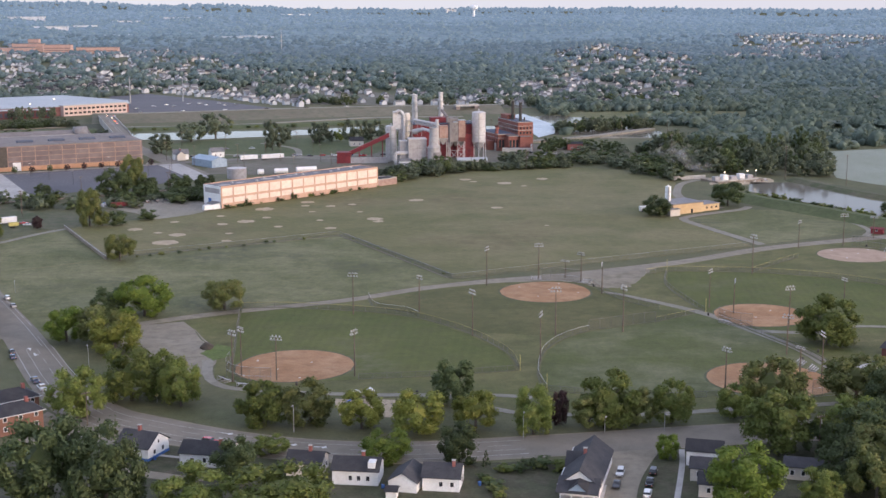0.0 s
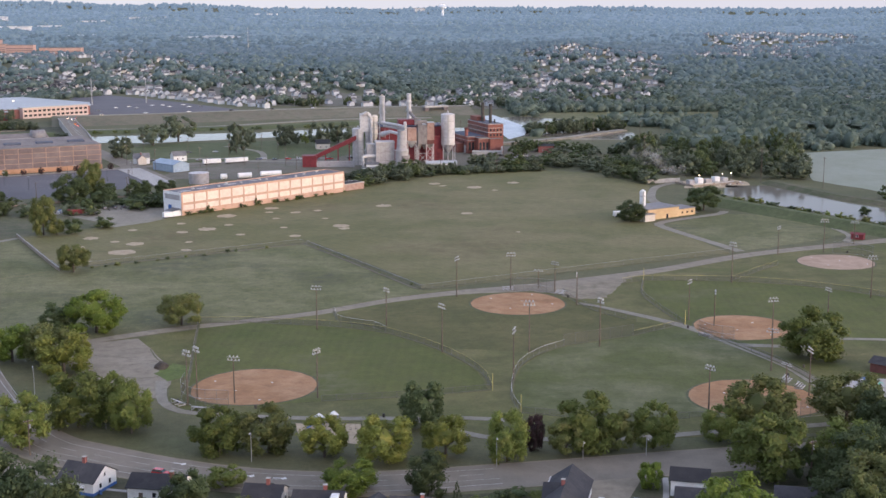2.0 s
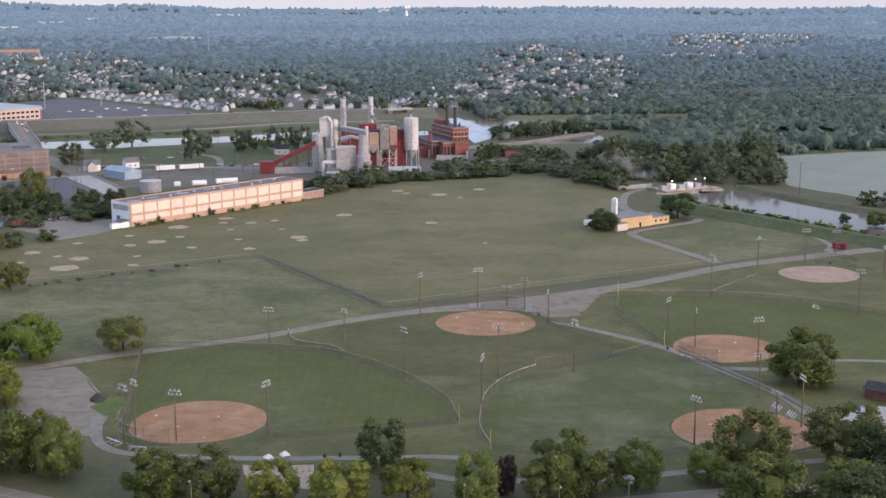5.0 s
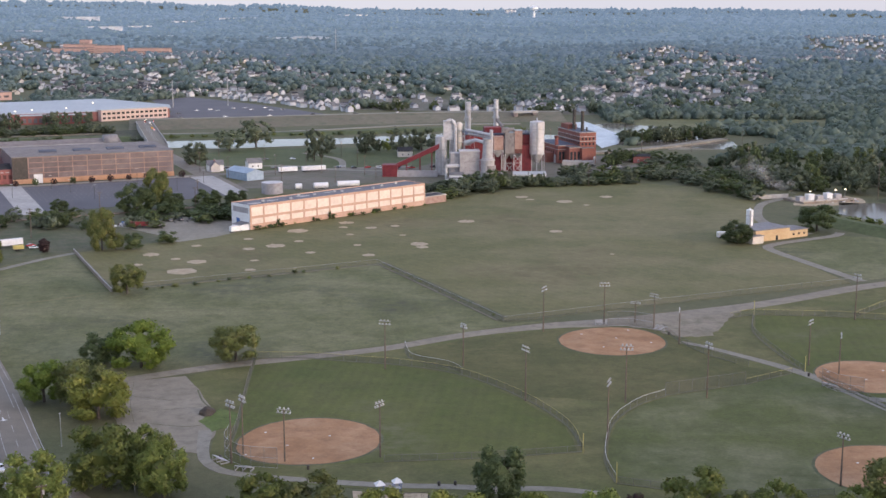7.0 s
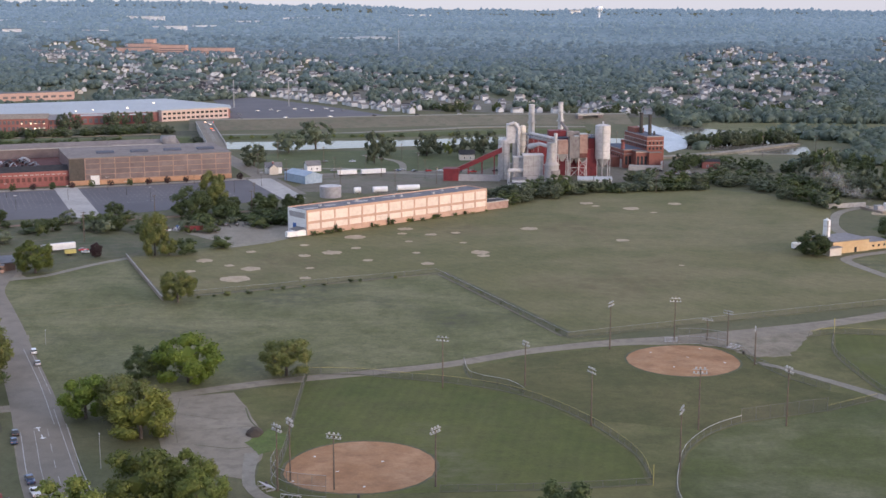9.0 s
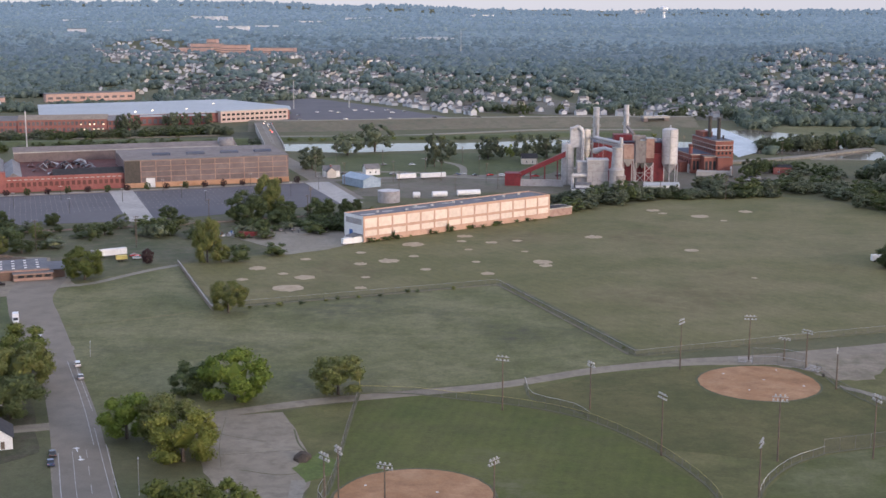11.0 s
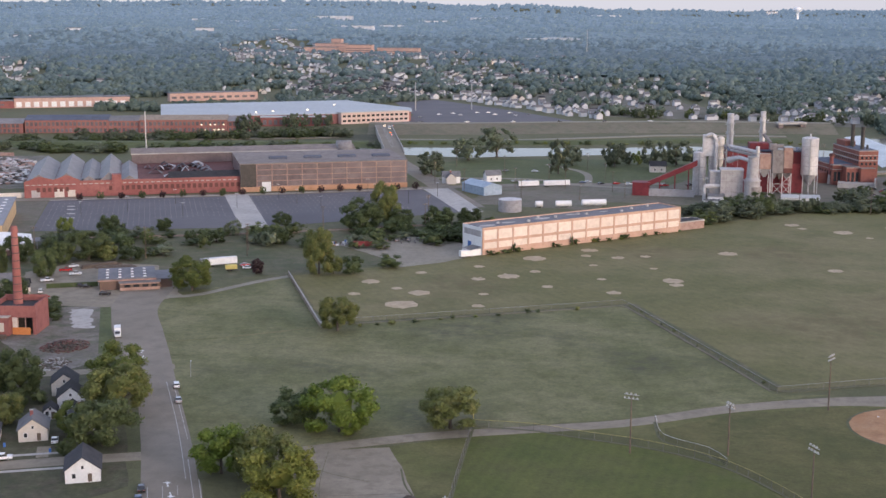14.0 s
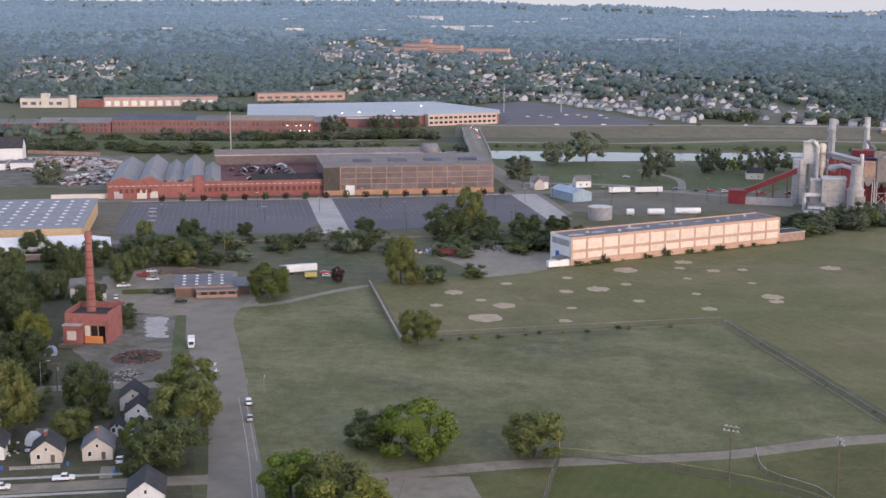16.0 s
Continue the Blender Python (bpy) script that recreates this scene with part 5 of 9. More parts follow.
# Each band farther off takes a leaf colour with more haze in it.
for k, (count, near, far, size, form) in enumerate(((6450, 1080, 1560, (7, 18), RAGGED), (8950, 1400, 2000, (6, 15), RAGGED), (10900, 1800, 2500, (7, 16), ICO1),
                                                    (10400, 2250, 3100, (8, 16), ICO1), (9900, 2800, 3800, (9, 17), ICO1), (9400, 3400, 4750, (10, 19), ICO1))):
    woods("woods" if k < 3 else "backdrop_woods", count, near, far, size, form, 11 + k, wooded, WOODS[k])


# far houses
def far_houses(name, count, near, far, seed, material, roof, rows=()):
    rng = random.Random(seed)
    walls, tops = Shape(), Shape()
    made = 0
    spots = [Vector((*a, 0)).lerp(Vector((*b, 0)), (k + rng.uniform(-0.2, 0.2)) / n) for a, b, n in rows for k in range(n)]
    while made < count + len(spots):
        d = math.sqrt(rng.uniform(near ** 2, far ** 2))
        a = radians(rng.uniform(-25, 41))
        x, y = -60 - d * math.sin(a), d * math.cos(a)
        if made < len(spots):
            x, y = spots[made].x + rng.uniform(-4, 4), spots[made].y + rng.uniform(-6, 6)
        elif not open_ground(x, y) or hamlet(x, y) < rng.uniform(0.12, 0.75):
            continue
        made += 1
        z, w, l, h, b = hill(x, y), rng.uniform(4.5, 6.8), rng.uniform(6, 9), rng.uniform(2.8, 4.6), rng.choice([radians(27), radians(117)]) + rng.uniform(-0.1, 0.1)
        c, s = math.cos(b), math.sin(b)
        P = lambda u, v, q: (x + c * u - s * v, y + s * u + c * v, z + q)
        u, v, g = l / 2, w / 2, w * 0.36
        walls.add([P(-u, -v, -1), P(u, -v, -1), P(u, v, -1), P(-u, v, -1), P(-u, -v, h), P(u, -v, h), P(u, v, h), P(-u, v, h), P(-u, 0, h + g), P(u, 0, h + g)],
                  [(0, 1, 5, 4), (2, 3, 7, 6), (1, 2, 6, 9, 5), (3, 0, 4, 8, 7)])
        o = 0.5
        tops.add([P(-u - o, -v - o, h - 0.2), P(u + o, -v - o, h - 0.2), P(u + o, 0, h + g + 0.1), P(-u - o, 0, h + g + 0.1), P(u + o, v + o, h - 0.2), P(-u - o, v + o, h - 0.2)], [(0, 1, 2, 3), (3, 2, 4, 5)])
    tagged(new(name, walls.mesh(name, material)), "walls of distant small houses among trees", "houses", kind="stuff")
    tagged(new(name + "_roofs", tops.mesh(name + "_roofs", roof)), "roofs of distant small houses among trees", "roofs", kind="stuff")


far_houses("far_white_houses", 1200, 1450, 2700, 21, SIDING, ROOF_GREY, (((-440, 1690), (-330, 1735), 9), ((-345, 1665), (-150, 1445), 22), ((-330, 1690), (-140, 1480), 18), ((-70, 1478), (280, 1470), 24), ((40, 1500), (270, 1495), 14), ((-560, 1742), (-640, 1960), 12), ((-520, 1735), (-585, 1930), 12)))
far_houses("far_cream_houses", 260, 1450, 2700, 22, CREAM, ROOF, tuple((a, b, 26) for a, b in (((-605, 1878), (-416, 1622)), ((-620, 1939), (-440, 1693)), ((-615, 1964), (-441, 1722)), ((-606, 1991), (-427, 1733)), ((-581, 1992), (-386, 1695)), ((-587, 1811), (-459, 1612)))))
far_houses("remote_houses", 600, 2500, 4300, 23, SIDING, ROOF_GREY)


# ---- buildings ----
def gable_house(x, y, angle, length, depth, eave, pitch=0.55, wall=WHITE, roof=ROOF, label="small white gabled house", chimney=None, windows=((0.2, 0), (0.5, 0), (0.8, 0)), door=None, dormer=None, gable_window=True,
                foundation=None, awnings=False, category="house", name="house"):
    """A gabled house: its near left corner at x, y, its ridge along its length."""
    t = thing(name, at(x, y, angle), label, category)
    rise = depth / 2 * pitch
    s = Shape()
    s.box(0, 0, -0.3, length, depth, eave)
    s.add([(0, 0, eave), (0, depth, eave), (0, depth / 2, eave + rise), (length, 0, eave), (length, depth, eave), (length, depth / 2, eave + rise)], [(0, 2, 1), (3, 4, 5)])
    part("wall", s, wall, t)
    s, o, k = Shape(), 0.45, 0.16
    for side in (0, 1):
        y0, y1 = (-o, depth / 2) if side == 0 else (depth + o, depth / 2)
        z0, z1 = eave - o * pitch, eave + rise
        q = [(-o, y0, z0), (length + o, y0, z0), (length + o, y1, z1), (-o, y1, z1)]
        s.add(q + [(a, b, c + k) for a, b, c in q], [(0, 1, 2, 3), (7, 6, 5, 4), (0, 4, 5, 1), (1, 5, 6, 2), (2, 6, 7, 3), (3, 7, 4, 0)])
    part("roof", s, roof, t)
    if foundation:
        part("foundation", Shape().box(-0.05, -0.05, -0.3, length + 0.05, depth + 0.05, 0.8), foundation, t)
    for u, side in windows:
        if side == 0:
            f, g = Shape().box(u * length - 0.55, -0.07, 1.2, u * length + 0.55, 0.02, 2.6), Shape().box(u * length - 0.42, -0.09, 1.32, u * length + 0.42, -0.06, 2.48)
        else:
            f, g = Shape().box(length - 0.02, u * depth - 0.55, 1.2, length + 0.07, u * depth + 0.55, 2.6), Shape().box(length + 0.06, u * depth - 0.42, 1.32, length + 0.09, u * depth + 0.42, 2.48)
        w = part("window", f, WHITE, t)
        part("pane", g, GLASS, w)
        if awnings and side == 0:
            part("awning", Shape().add([(u * length - 0.7, -0.08, 2.75), (u * length + 0.7, -0.08, 2.75), (u * length + 0.7, -0.9, 2.0), (u * length - 0.7, -0.9, 2.0), (u * length - 0.7, -0.08, 2.6), (u * length + 0.7, -0.08, 2.6)],
                                       [(0, 3, 2, 1), (4, 5, 2, 3), (0, 4, 3), (1, 2, 5), (0, 1, 5, 4)]), WHITE, w, "white awning")
    if gable_window:
        w = part("window", Shape().box(length - 0.02, depth / 2 - 0.4, eave + 0.1, length + 0.07, depth / 2 + 0.4, eave + 1.1), WHITE, t)
        part("pane", Shape().box(length + 0.06, depth / 2 - 0.3, eave + 0.2, length + 0.09, depth / 2 + 0.3, eave + 1.0), GLASS, w)
    if door is not None:
        u, side = door
        d = Shape().box(u * length - 0.5, -0.08, 0.2, u * length + 0.5, 0.02, 2.3) if side == 0 else Shape().box(length - 0.02, u * depth - 0.5, 0.2, length + 0.08, u * depth + 0.5, 2.3)
        part("door", d, WOOD, t)
    if chimney is not None:
        u, v = chimney
        zc = eave + rise * (1 - abs(2 * v - 1))
        c = part("chimney", Shape().box(u * length - 0.4, v * depth - 0.4, zc - 0.5, u * length + 0.4, v * depth + 0.4, zc + 1.5), BRICK, t)
        part("chimney_cap", Shape().box(u * length - 0.5, v * depth - 0.5, zc + 1.5, u * length + 0.5, v * depth + 0.5, zc + 1.65), CONCRETE, c)
    if dormer is not None:
        u = dormer
        d = Shape().box(u * length - 0.9, 0.6, eave, u * length + 0.9, depth / 2, eave + rise * 0.9)
        part("dormer", d, WHITE, t)
    return t


S = -12.0
gable_house(-86.8, 333.2, -22, 10.2, 9.6, 3.6, 0.6, WHITE, ROOF, "pale grey house with white window awnings and blue base", (0.45, 0.5), ((0.2, 0), (0.45, 0), (0.7, 0), (0.3, 1), (0.7, 1)), foundation=BLUE, awnings=True)
gable_house(-68.5, 326.5, -10, 13.5, 8.5, 3.6, 0.5, WHITE, ROOF, "low white house with a dark shingle roof", (0.75, 0.4), ((0.5, 0), (0.65, 0), (0.85, 0)), door=(0.25, 0))
gable_house(-40, 319, -10, 9, 8, 3.6, 0.5, CREAM, ROOF, "cream house with a brown roof behind trees", (0.6, 0.5), ((0.3, 0), (0.6, 0), (0.4, 1), (0.7, 1)))
gable_house(-27.8, 313, -7, 11.6, 8.5, 3.9, 0.5, WHITE, ROOF, "long white house with a dark roof and brick chimney", (0.62, 0.55), ((0.4, 0), (0.58, 0), (0.78, 0)), dormer=0.85)
gable_house(-6.6, 306.6, 76, 10.0, 7.2, 2.8, 0.6, WHITE, ROOF, "small white garage with a dark roof", None, (), gable_window=False, category="garage", name="garage")
gable_house(-5.2, 308.6, -8, 9.2, 9.0, 3.6, 0.5, WHITE, ROOF, "white cottage with dark roof beside a garage", (0.8, 0.4), ((0.5, 0), (0.8, 0), (0.5, 1)), door=(0.75, 1))
gable_house(-14, 303, -8, 2.6, 3.0, 2.2, 0.5, WHITE, ROOF, "small white garden shed", None, (), gable_window=False, category="shed", name="shed")
t = gable_house(34.7, 330.2, 256, 26.5, 9.6, 3.6, 0.72, WHITE, ROOF, "large old white house with steep dark roof and front gable", (0.5, 0.45), ((0.2, 0), (0.4, 0), (0.6, 0), (0.8, 0), (0.3, 1), (0.7, 1)), foundation=None)
part("porch", Shape().box(26.5, 0.4, -0.3, 30.5, 9.2, 0.5), CONCRETE, t)
for v in (0.7, 3.4, 6.2, 8.9):
    part("porch_post", Shape().box(30.1, v - 0.12, 0.5, 30.35, v + 0.12, 2.9), WHITE, t)
part("porch_roof", Shape().add([(25.0, -0.4, 5.0), (25.0, 10.0, 5.0), (30.9, 10.0, 2.9), (30.9, -0.4, 2.9), (25.0, -0.4, 4.8), (25.0, 10.0, 4.8), (30.9, 10.0, 2.7), (30.9, -0.4, 2.7)],
                               [(0, 3, 2, 1), (4, 5, 6, 7), (3, 7, 6, 2), (0, 4, 7, 3), (1, 2, 6, 5)]), ROOF, t)
part("pediment", Shape().add([(30.2, 2.6, 3.2), (30.2, 7.0, 3.2), (30.2, 4.8, 5.0), (26.6, 2.6, 4.4), (26.6, 7.0, 4.4), (26.6, 4.8, 5.0)], [(0, 1, 2)]), PALE_BLUE, t, "pale blue porch pediment")
part("pediment_roof", Shape().add([(30.5, 2.3, 3.0), (30.5, 4.8, 5.15), (30.5, 7.3, 3.0), (26.2, 2.3, 4.5), (26.2, 4.8, 5.25), (26.2, 7.3, 4.5)], [(0, 1, 4, 3), (1, 2, 5, 4)]), ROOF, t)
part("eave_trim", Shape().box(-0.5, -0.62, 3.2, 27.0, -0.45, 3.5), WHITE, t, "white eave board")
part("cross_gable", Shape().add([(9, -0.3, 3.4), (15, -0.3, 3.4), (12, -0.3, 6.6), (12, 4.8, 6.6)], [(0, 1, 2)]), WHITE, t)
part("cross_roof", Shape().add([(8.6, -0.6, 3.2), (12, -0.6, 6.8), (15.4, -0.6, 3.2), (12, 4.8, 6.9)], [(0, 1, 3), (1, 2, 3)]), ROOF, t)
gable_house(63, 326, -14, 9, 7.5, 4.2, 0.5, WHITE, ROOF, "white house with dark roof partly hidden by trees", None, ((0.2, 0), (0.5, 0)))
gable_house(62, 315, -14, 10, 7.5, 3.5, 0.45, CREAM, ROOF, "house with a dark roof partly hidden by trees", None, ((0.2, 0), (0.5, 0)))
gable_house(62, 304, -14, 12, 8, 3.5, 0.45, CREAM, ROOF, "low house with dark hip roof", None, ((0.2, 0), (0.5, 0)))
gable_house(86, 316, -14, 9, 7, 3.5, 0.4, CREAM, ROOF, "pale house under big trees", None, ((0.2, 0), (0.5, 0)))
for hx, hy in ((-123, 349), (-128, 362)):
    t = thing("apartment_house", at(hx, hy, 40), "two-storey red brick apartment house with hipped dark roof", "house")
    part("wall", Shape().box(0, 0, -0.3, 13, 9, 5.6), BRICK_ORANGE, t)
    part("eave_trim", Shape().box(-0.65, -0.65, 5.42, 13.65, 9.65, 5.59), WHITE, t, "white eave board")
    part("roof", Shape().add([(-0.6, -0.6, 5.6), (13.6, -0.6, 5.6), (13.6, 9.6, 5.6), (-0.6, 9.6, 5.6), (4, 4.5, 8.0), (9, 4.5, 8.0)], [(0, 1, 5, 4), (1, 2, 5), (2, 3, 4, 5), (3, 0, 4), (3, 2, 1, 0)]), ROOF, t)
    part("chimney", Shape().box(9.5, 3.5, 5.6, 10.4, 4.4, 9.0), BRICK, t)
    for zz in (1.2, 3.9):
        for u in (2, 6.5, 11):
            w = part("window", Shape().box(u - 0.6, -0.06, zz, u + 0.6, 0.03, zz + 1.4), WHITE, t)
            part("pane", Shape().box(u - 0.46, -0.09, zz + 0.12, u + 0.46, -0.05, zz + 1.28), GLASS, w)

# houses by the straight road: gable ends face the street
G = 27.0
for hx, hy, w, d, e, wall, lab in ((-195.2, 461, 7.6, 9.5, 3.4, CREAM, "beige bungalow with a grey gabled roof"), (-206.5, 455, 7.8, 9, 3.2, CREAM, "cream bungalow with a brown gabled roof"),
                                   (-186.5, 472, 7, 9, 3.4, WHITE, "white bungalow with a black roof behind trees"), (-199.6, 489.5, 7.5, 8.5, 3.6, WHITE, "white house with black gabled roof and dark window"),
                                   (-208, 501, 7.5, 9.5, 3.8, CREAM, "beige house with a dark gabled roof"), (-222, 452, 8, 11, 3.4, WHITE, "white bungalow with an orange porch"),
                                   (-167.5, 436, 8.5, 11, 3.4, WHITE, "white cottage with a dark gabled roof"), (-198.5, 480, 3.6, 5, 2.6, WHITE, "small white shed with dark roof"),
                                   (-240, 478, 8, 10, 3.4, CREAM, "cream house with lit porch among trees"), (-193, 480, 6, 5, 2.6, WHITE, "low white garage with black roof")):
    front = Vector((hx, hy)) + Vector((math.cos(radians(G)), math.sin(radians(G)))) * 0
    gable_house(front.x - d * math.sin(radians(G)), front.y + d * math.cos(radians(G)), G - 90, d, w, e, 0.75, wall, ROOF if "grey" not in lab else ROOF_GREY, lab, (0.5, 0.45) if "bungalow" in lab else None,
                ((0.25, 1), (0.3, 0), (0.7, 0)), door=(0.7, 1))
t = thing("picket_fence", at(-209, 449.5, 27), "pinkish white picket fence before a bungalow", "fence")
pk = Shape().box(-0.05, -0.02, 0.05, 0.05, 0.02, 1.0).mesh("picket", WHITE)
part("rail", Shape().box(0, 0.02, 0.3, 12.4, 0.06, 0.4).box(0, 0.02, 0.75, 12.4, 0.06, 0.85), WOOD, t)
for i in range(32):
    part("picket", pk, None, t).location = (0.1 + i * 0.39, 0, 0)

# derelict chimney house
t = thing("chimney_house", at(-266, 563, 12), "derelict red brick boiler house with a tall chimney", "ruin")
part("wall", Shape().box(0, 0, 6.2, 15.5, 0.5, 10.4).box(0, 0, -0.3, 6.9, 0.5, 6.2).box(14.2, 0, -0.3, 15.5, 0.5, 6.2).box(0, 13.5, -0.3, 15.5, 14, 11.5).box(0, 0.5, -0.3, 0.5, 13.5, 11).box(15.0, 0.5, -0.3, 15.5, 13.5, 11), BRICK, t)
part("roof", Shape().box(0.5, 0.5, 9.0, 15.0, 13.5, 9.3), ROOF, t, "dark flat roof inside the walls")
part("lower_bay", Shape().box(0.2, -2.6, -0.3, 6.4, 0, 6.6), BRICK, t)
part("bay_cap", Shape().box(0.0, -2.8, 6.6, 6.6, 0, 6.95), CONCRETE, t)
part("plaster_patch", Shape().box(1.6, -2.66, 1.6, 4.8, -2.58, 4.8), CREAM, t)
part("inner_wall", Shape().box(7, 6, -0.3, 14.2, 6.4, 8), DARK_METAL, t)
for u in (8.9, 11.6):
    part("iron_post", Shape().box(u - 0.15, 0.1, -0.2, u + 0.15, 0.4, 6.3), RUST, t)
part("infill_panel", Shape().box(7.0, 0.15, 2.0, 8.7, 0.3, 6.2), CREAM, t)
part("timber_screen", Shape().box(7.0, -0.3, -0.1, 13.4, -0.15, 2.6), ORANGE, t)
part("timber_bunker", Shape().box(0.3, -7.2, -0.2, 6.6, -5.6, 1.4), WOOD, t)
ch = Shape()
for z0, z1, r0, r1 in ((0, 9, 1.9, 1.75), (9, 35.5, 1.7, 1.12), (35.5, 36.6, 1.35, 1.35), (36.6, 37.6, 1.2, 1.1)):
    ch.tube((6.5, 8.5, z0), (6.5, 8.5, z1), r0, r1, 16)
c = part("chimney", ch, BRICK, t, "tall round brick chimney with iron hoops")
for i in range(9):
    rr = 1.7 - 0.58 * (i * 2.8 + 2) / 26.5
    part("hoop", Shape().tube((6.5, 8.5, 11 + i * 2.8), (6.5, 8.5, 11.25 + i * 2.8), rr + 0.1, rr + 0.1, 16), DARK_METAL, c)

# depot
t = thing("depot_building", at(-262, 634, 27), "low depot with a blue-grey roof, skylights and orange fascia", "building")
part("wall", Shape().box(0, 3, -0.3, 22, 25, 4.2).box(8, 0, -0.3, 24, 3, 3.2), UMBER, t)
part("roof", Shape().box(-0.6, 2.4, 4.2, 22.6, 25.6, 4.7), SLATE, t)
part("porch_roof", Shape().box(7.6, -0.5, 3.2, 24.4, 3, 3.5), SLATE, t)
part("wing", Shape().box(22.6, 4, -0.3, 29, 21, 3.4), UMBER, t)
part("wing_roof", Shape().box(22.6, 3.6, 3.4, 29.4, 21.4, 3.8), SLATE, t)
part("fascia", Shape().box(-0.7, 2.3, 3.7, 22.7, 2.4, 4.3), RUST, t)
part("porch_panel", Shape().box(8, -0.12, 0.2, 24, -0.02, 1.3).box(8, -0.12, 2.6, 24, -0.02, 3.2), RUST, t)
sk = Shape().box(-0.6, -0.4, 0, 0.6, 0.4, 0.28).mesh("skylight", WHITE)
for i in range(4):
    for j in range(4):
        part("skylight", sk, None, t).location = (3.2 + 5 * i, 5.0 + 5.4 * j, 4.7)
wn_ = Shape().box(-1.2, -0.06, 0, 1.2, 0.02, 1.1).mesh("window", GLASS)
for i in range(4):
    part("window", wn_, None, t).location = (11 + 3.6 * i, -0.01, 1.4)

# yellow-walled works with the pale roofs
t = thing("works_shed", at(-360, 722.5, 27), "big flat-roofed shed with ochre walls and rows of skylights", "building")
part("wall", Shape().box(-90, 0, -0.3, 0, 92, 8.5), OCHRE, t)
part("roof", Shape().box(-90.6, -0.6, 8.5, 0.6, 92.6, 9.1), PALE_SLATE, t)
for i in range(8):
    for j in range(8):
        part("skylight", sk, None, t).matrix_basis = Matrix.Translation((-60 + 8 * i, 8 + 10.5 * j, 9.1)) @ Matrix.Diagonal((1.6, 1.5, 1, 1))
t = thing("pale_shed", at(-372, 680, 32), "low shed with a broad white roof", "building")
part("wall", Shape().box(-38, 1, -0.3, 45, 24, 4.4), CREAM, t)
part("roof", Shape().add([(-40, 0, 4.4), (46, 0, 4.4), (46, 25, 4.4), (-40, 25, 4.4), (-28, 12.5, 8.2), (34, 12.5, 8.2)], [(0, 1, 5, 4), (1, 2, 5), (2, 3, 4, 5), (3, 0, 4)]), WHITE, t)
part("canopy", Shape().box(46, 8, 3.4, 56, 18, 3.8), ROOF_GREY, t)
for u in (48, 54):
    part("canopy_post", Shape().box(u, 8.3, -0.2, u + 0.2, 8.5, 3.4), GALV, t)
# Flat dark sheet on the wall stands in for an open bay's shade.
part("loading_bay", Shape().box(8, 0.9, 0.2, 34, 0.98, 3.2), ROOF, t, "dark sheet painted as a bay's inner shade")

# the long warehouse with lit panels
WA, WL, WD, WH = math.degrees(math.atan2(87.0, 85.6)), 122.0, 17.0, 12.6
t = thing("warehouse", at(-126.9, 747.6, WA), "long two-storey warehouse with cream panels in an orange frame", "warehouse")
part("wall", Shape().box(0.3, 0.3, -0.3, WL - 0.3, WD, WH - 0.5), STUCCO, t)
part("end_wall", Shape().box(0.02, 0.35, -0.3, 0.28, WD - 0.05, WH + 0.1), WHITE, t, "white painted end wall")
part("roof", Shape().box(0.6, 0.6, WH - 0.5, WL - 0.6, WD - 0.3, WH - 0.2), SLATE, t)
part("parapet", Shape().box(0, 0, WH - 0.7, WL, 0.3, WH + 0.3).box(WL - 0.3, 0.3, WH - 0.7, WL, WD, WH + 0.3).box(0.3, WD - 0.3, WH - 0.7, WL - 0.3, WD, WH + 0.3), STUCCO, t)
bay = WL / 14
pier = Shape().box(-0.45, 0, -0.3, 0.45, 0.35, WH - 0.7).mesh("pier", STUCCO)
for i in range(15):
    part("pier", pier, None, t).location = (min(max(i * bay, 0.45), WL - 0.45), -0.06, 0)
part("floor_band", Shape().box(0, 0, 5.9, WL, 0.32, 6.9).box(0, 0, -0.3, WL, 0.32, 2.6), STUCCO, t)
up = Shape().box(-bay / 2 + 0.55, 0.05, 7.1, bay / 2 - 0.55, 0.31, 11.6).mesh("upper_panel", PANEL)
lo = Shape().box(-bay / 2 + 0.55, 0.05, 2.9, bay / 2 - 0.55, 0.31, 5.7).mesh("lower_panel", PANEL)
for i in range(14):
    part("upper_panel", up, None, t).location = ((i + 0.5) * bay, 0.0, 0)
    part("lower_panel", lo, None, t).location = ((i + 0.5) * bay, 0.0, 0)
for u in (0.135, 0.335, 0.42, 0.56, 0.7):
    part("vent", Shape().box(u * WL - 0.35, -0.05, 1.2, u * WL + 0.35, 0.05, 2.2), DARK_METAL, t)
part("end_panel", Shape().box(-0.04, 1.5, 8.4, 0.1, WD - 1.5, 11.2), GREY_STEEL, t)
part("loading_door", Shape().box(-0.05, 9.5, 1.0, 0.1, 12.5, 5.2), BLUE, t, "blue loading door")
part("dock_shed", Shape().box(-6, 1.0, -0.3, 0.02, 8.0, 3.0), WHITE, t)
part("dock_shed_roof", Shape().add([(-6.4, 0.6, 2.9), (0, 0.6, 3.9), (0, 8.4, 3.9), (-6.4, 8.4, 2.9)], [(0, 1, 2, 3)]), ROOF_GREY, t)
part("lean_to", Shape().box(WL, 1.5, -0.3, WL + 18, 11, 4.2), RUST, t)
part("lean_to_roof", Shape().box(WL, 1.8, 4.2, WL + 17.7, 10.7, 4.4), ROOF, t)
part("lean_to_edge", Shape().box(WL, 1.3, 4.0, WL + 18.2, 1.6, 4.6).box(WL + 17.9, 1.6, 4.0, WL + 18.2, 11, 4.6).box(WL, 10.8, 4.0, WL + 17.9, 11.1, 4.6), CONCRETE, t)
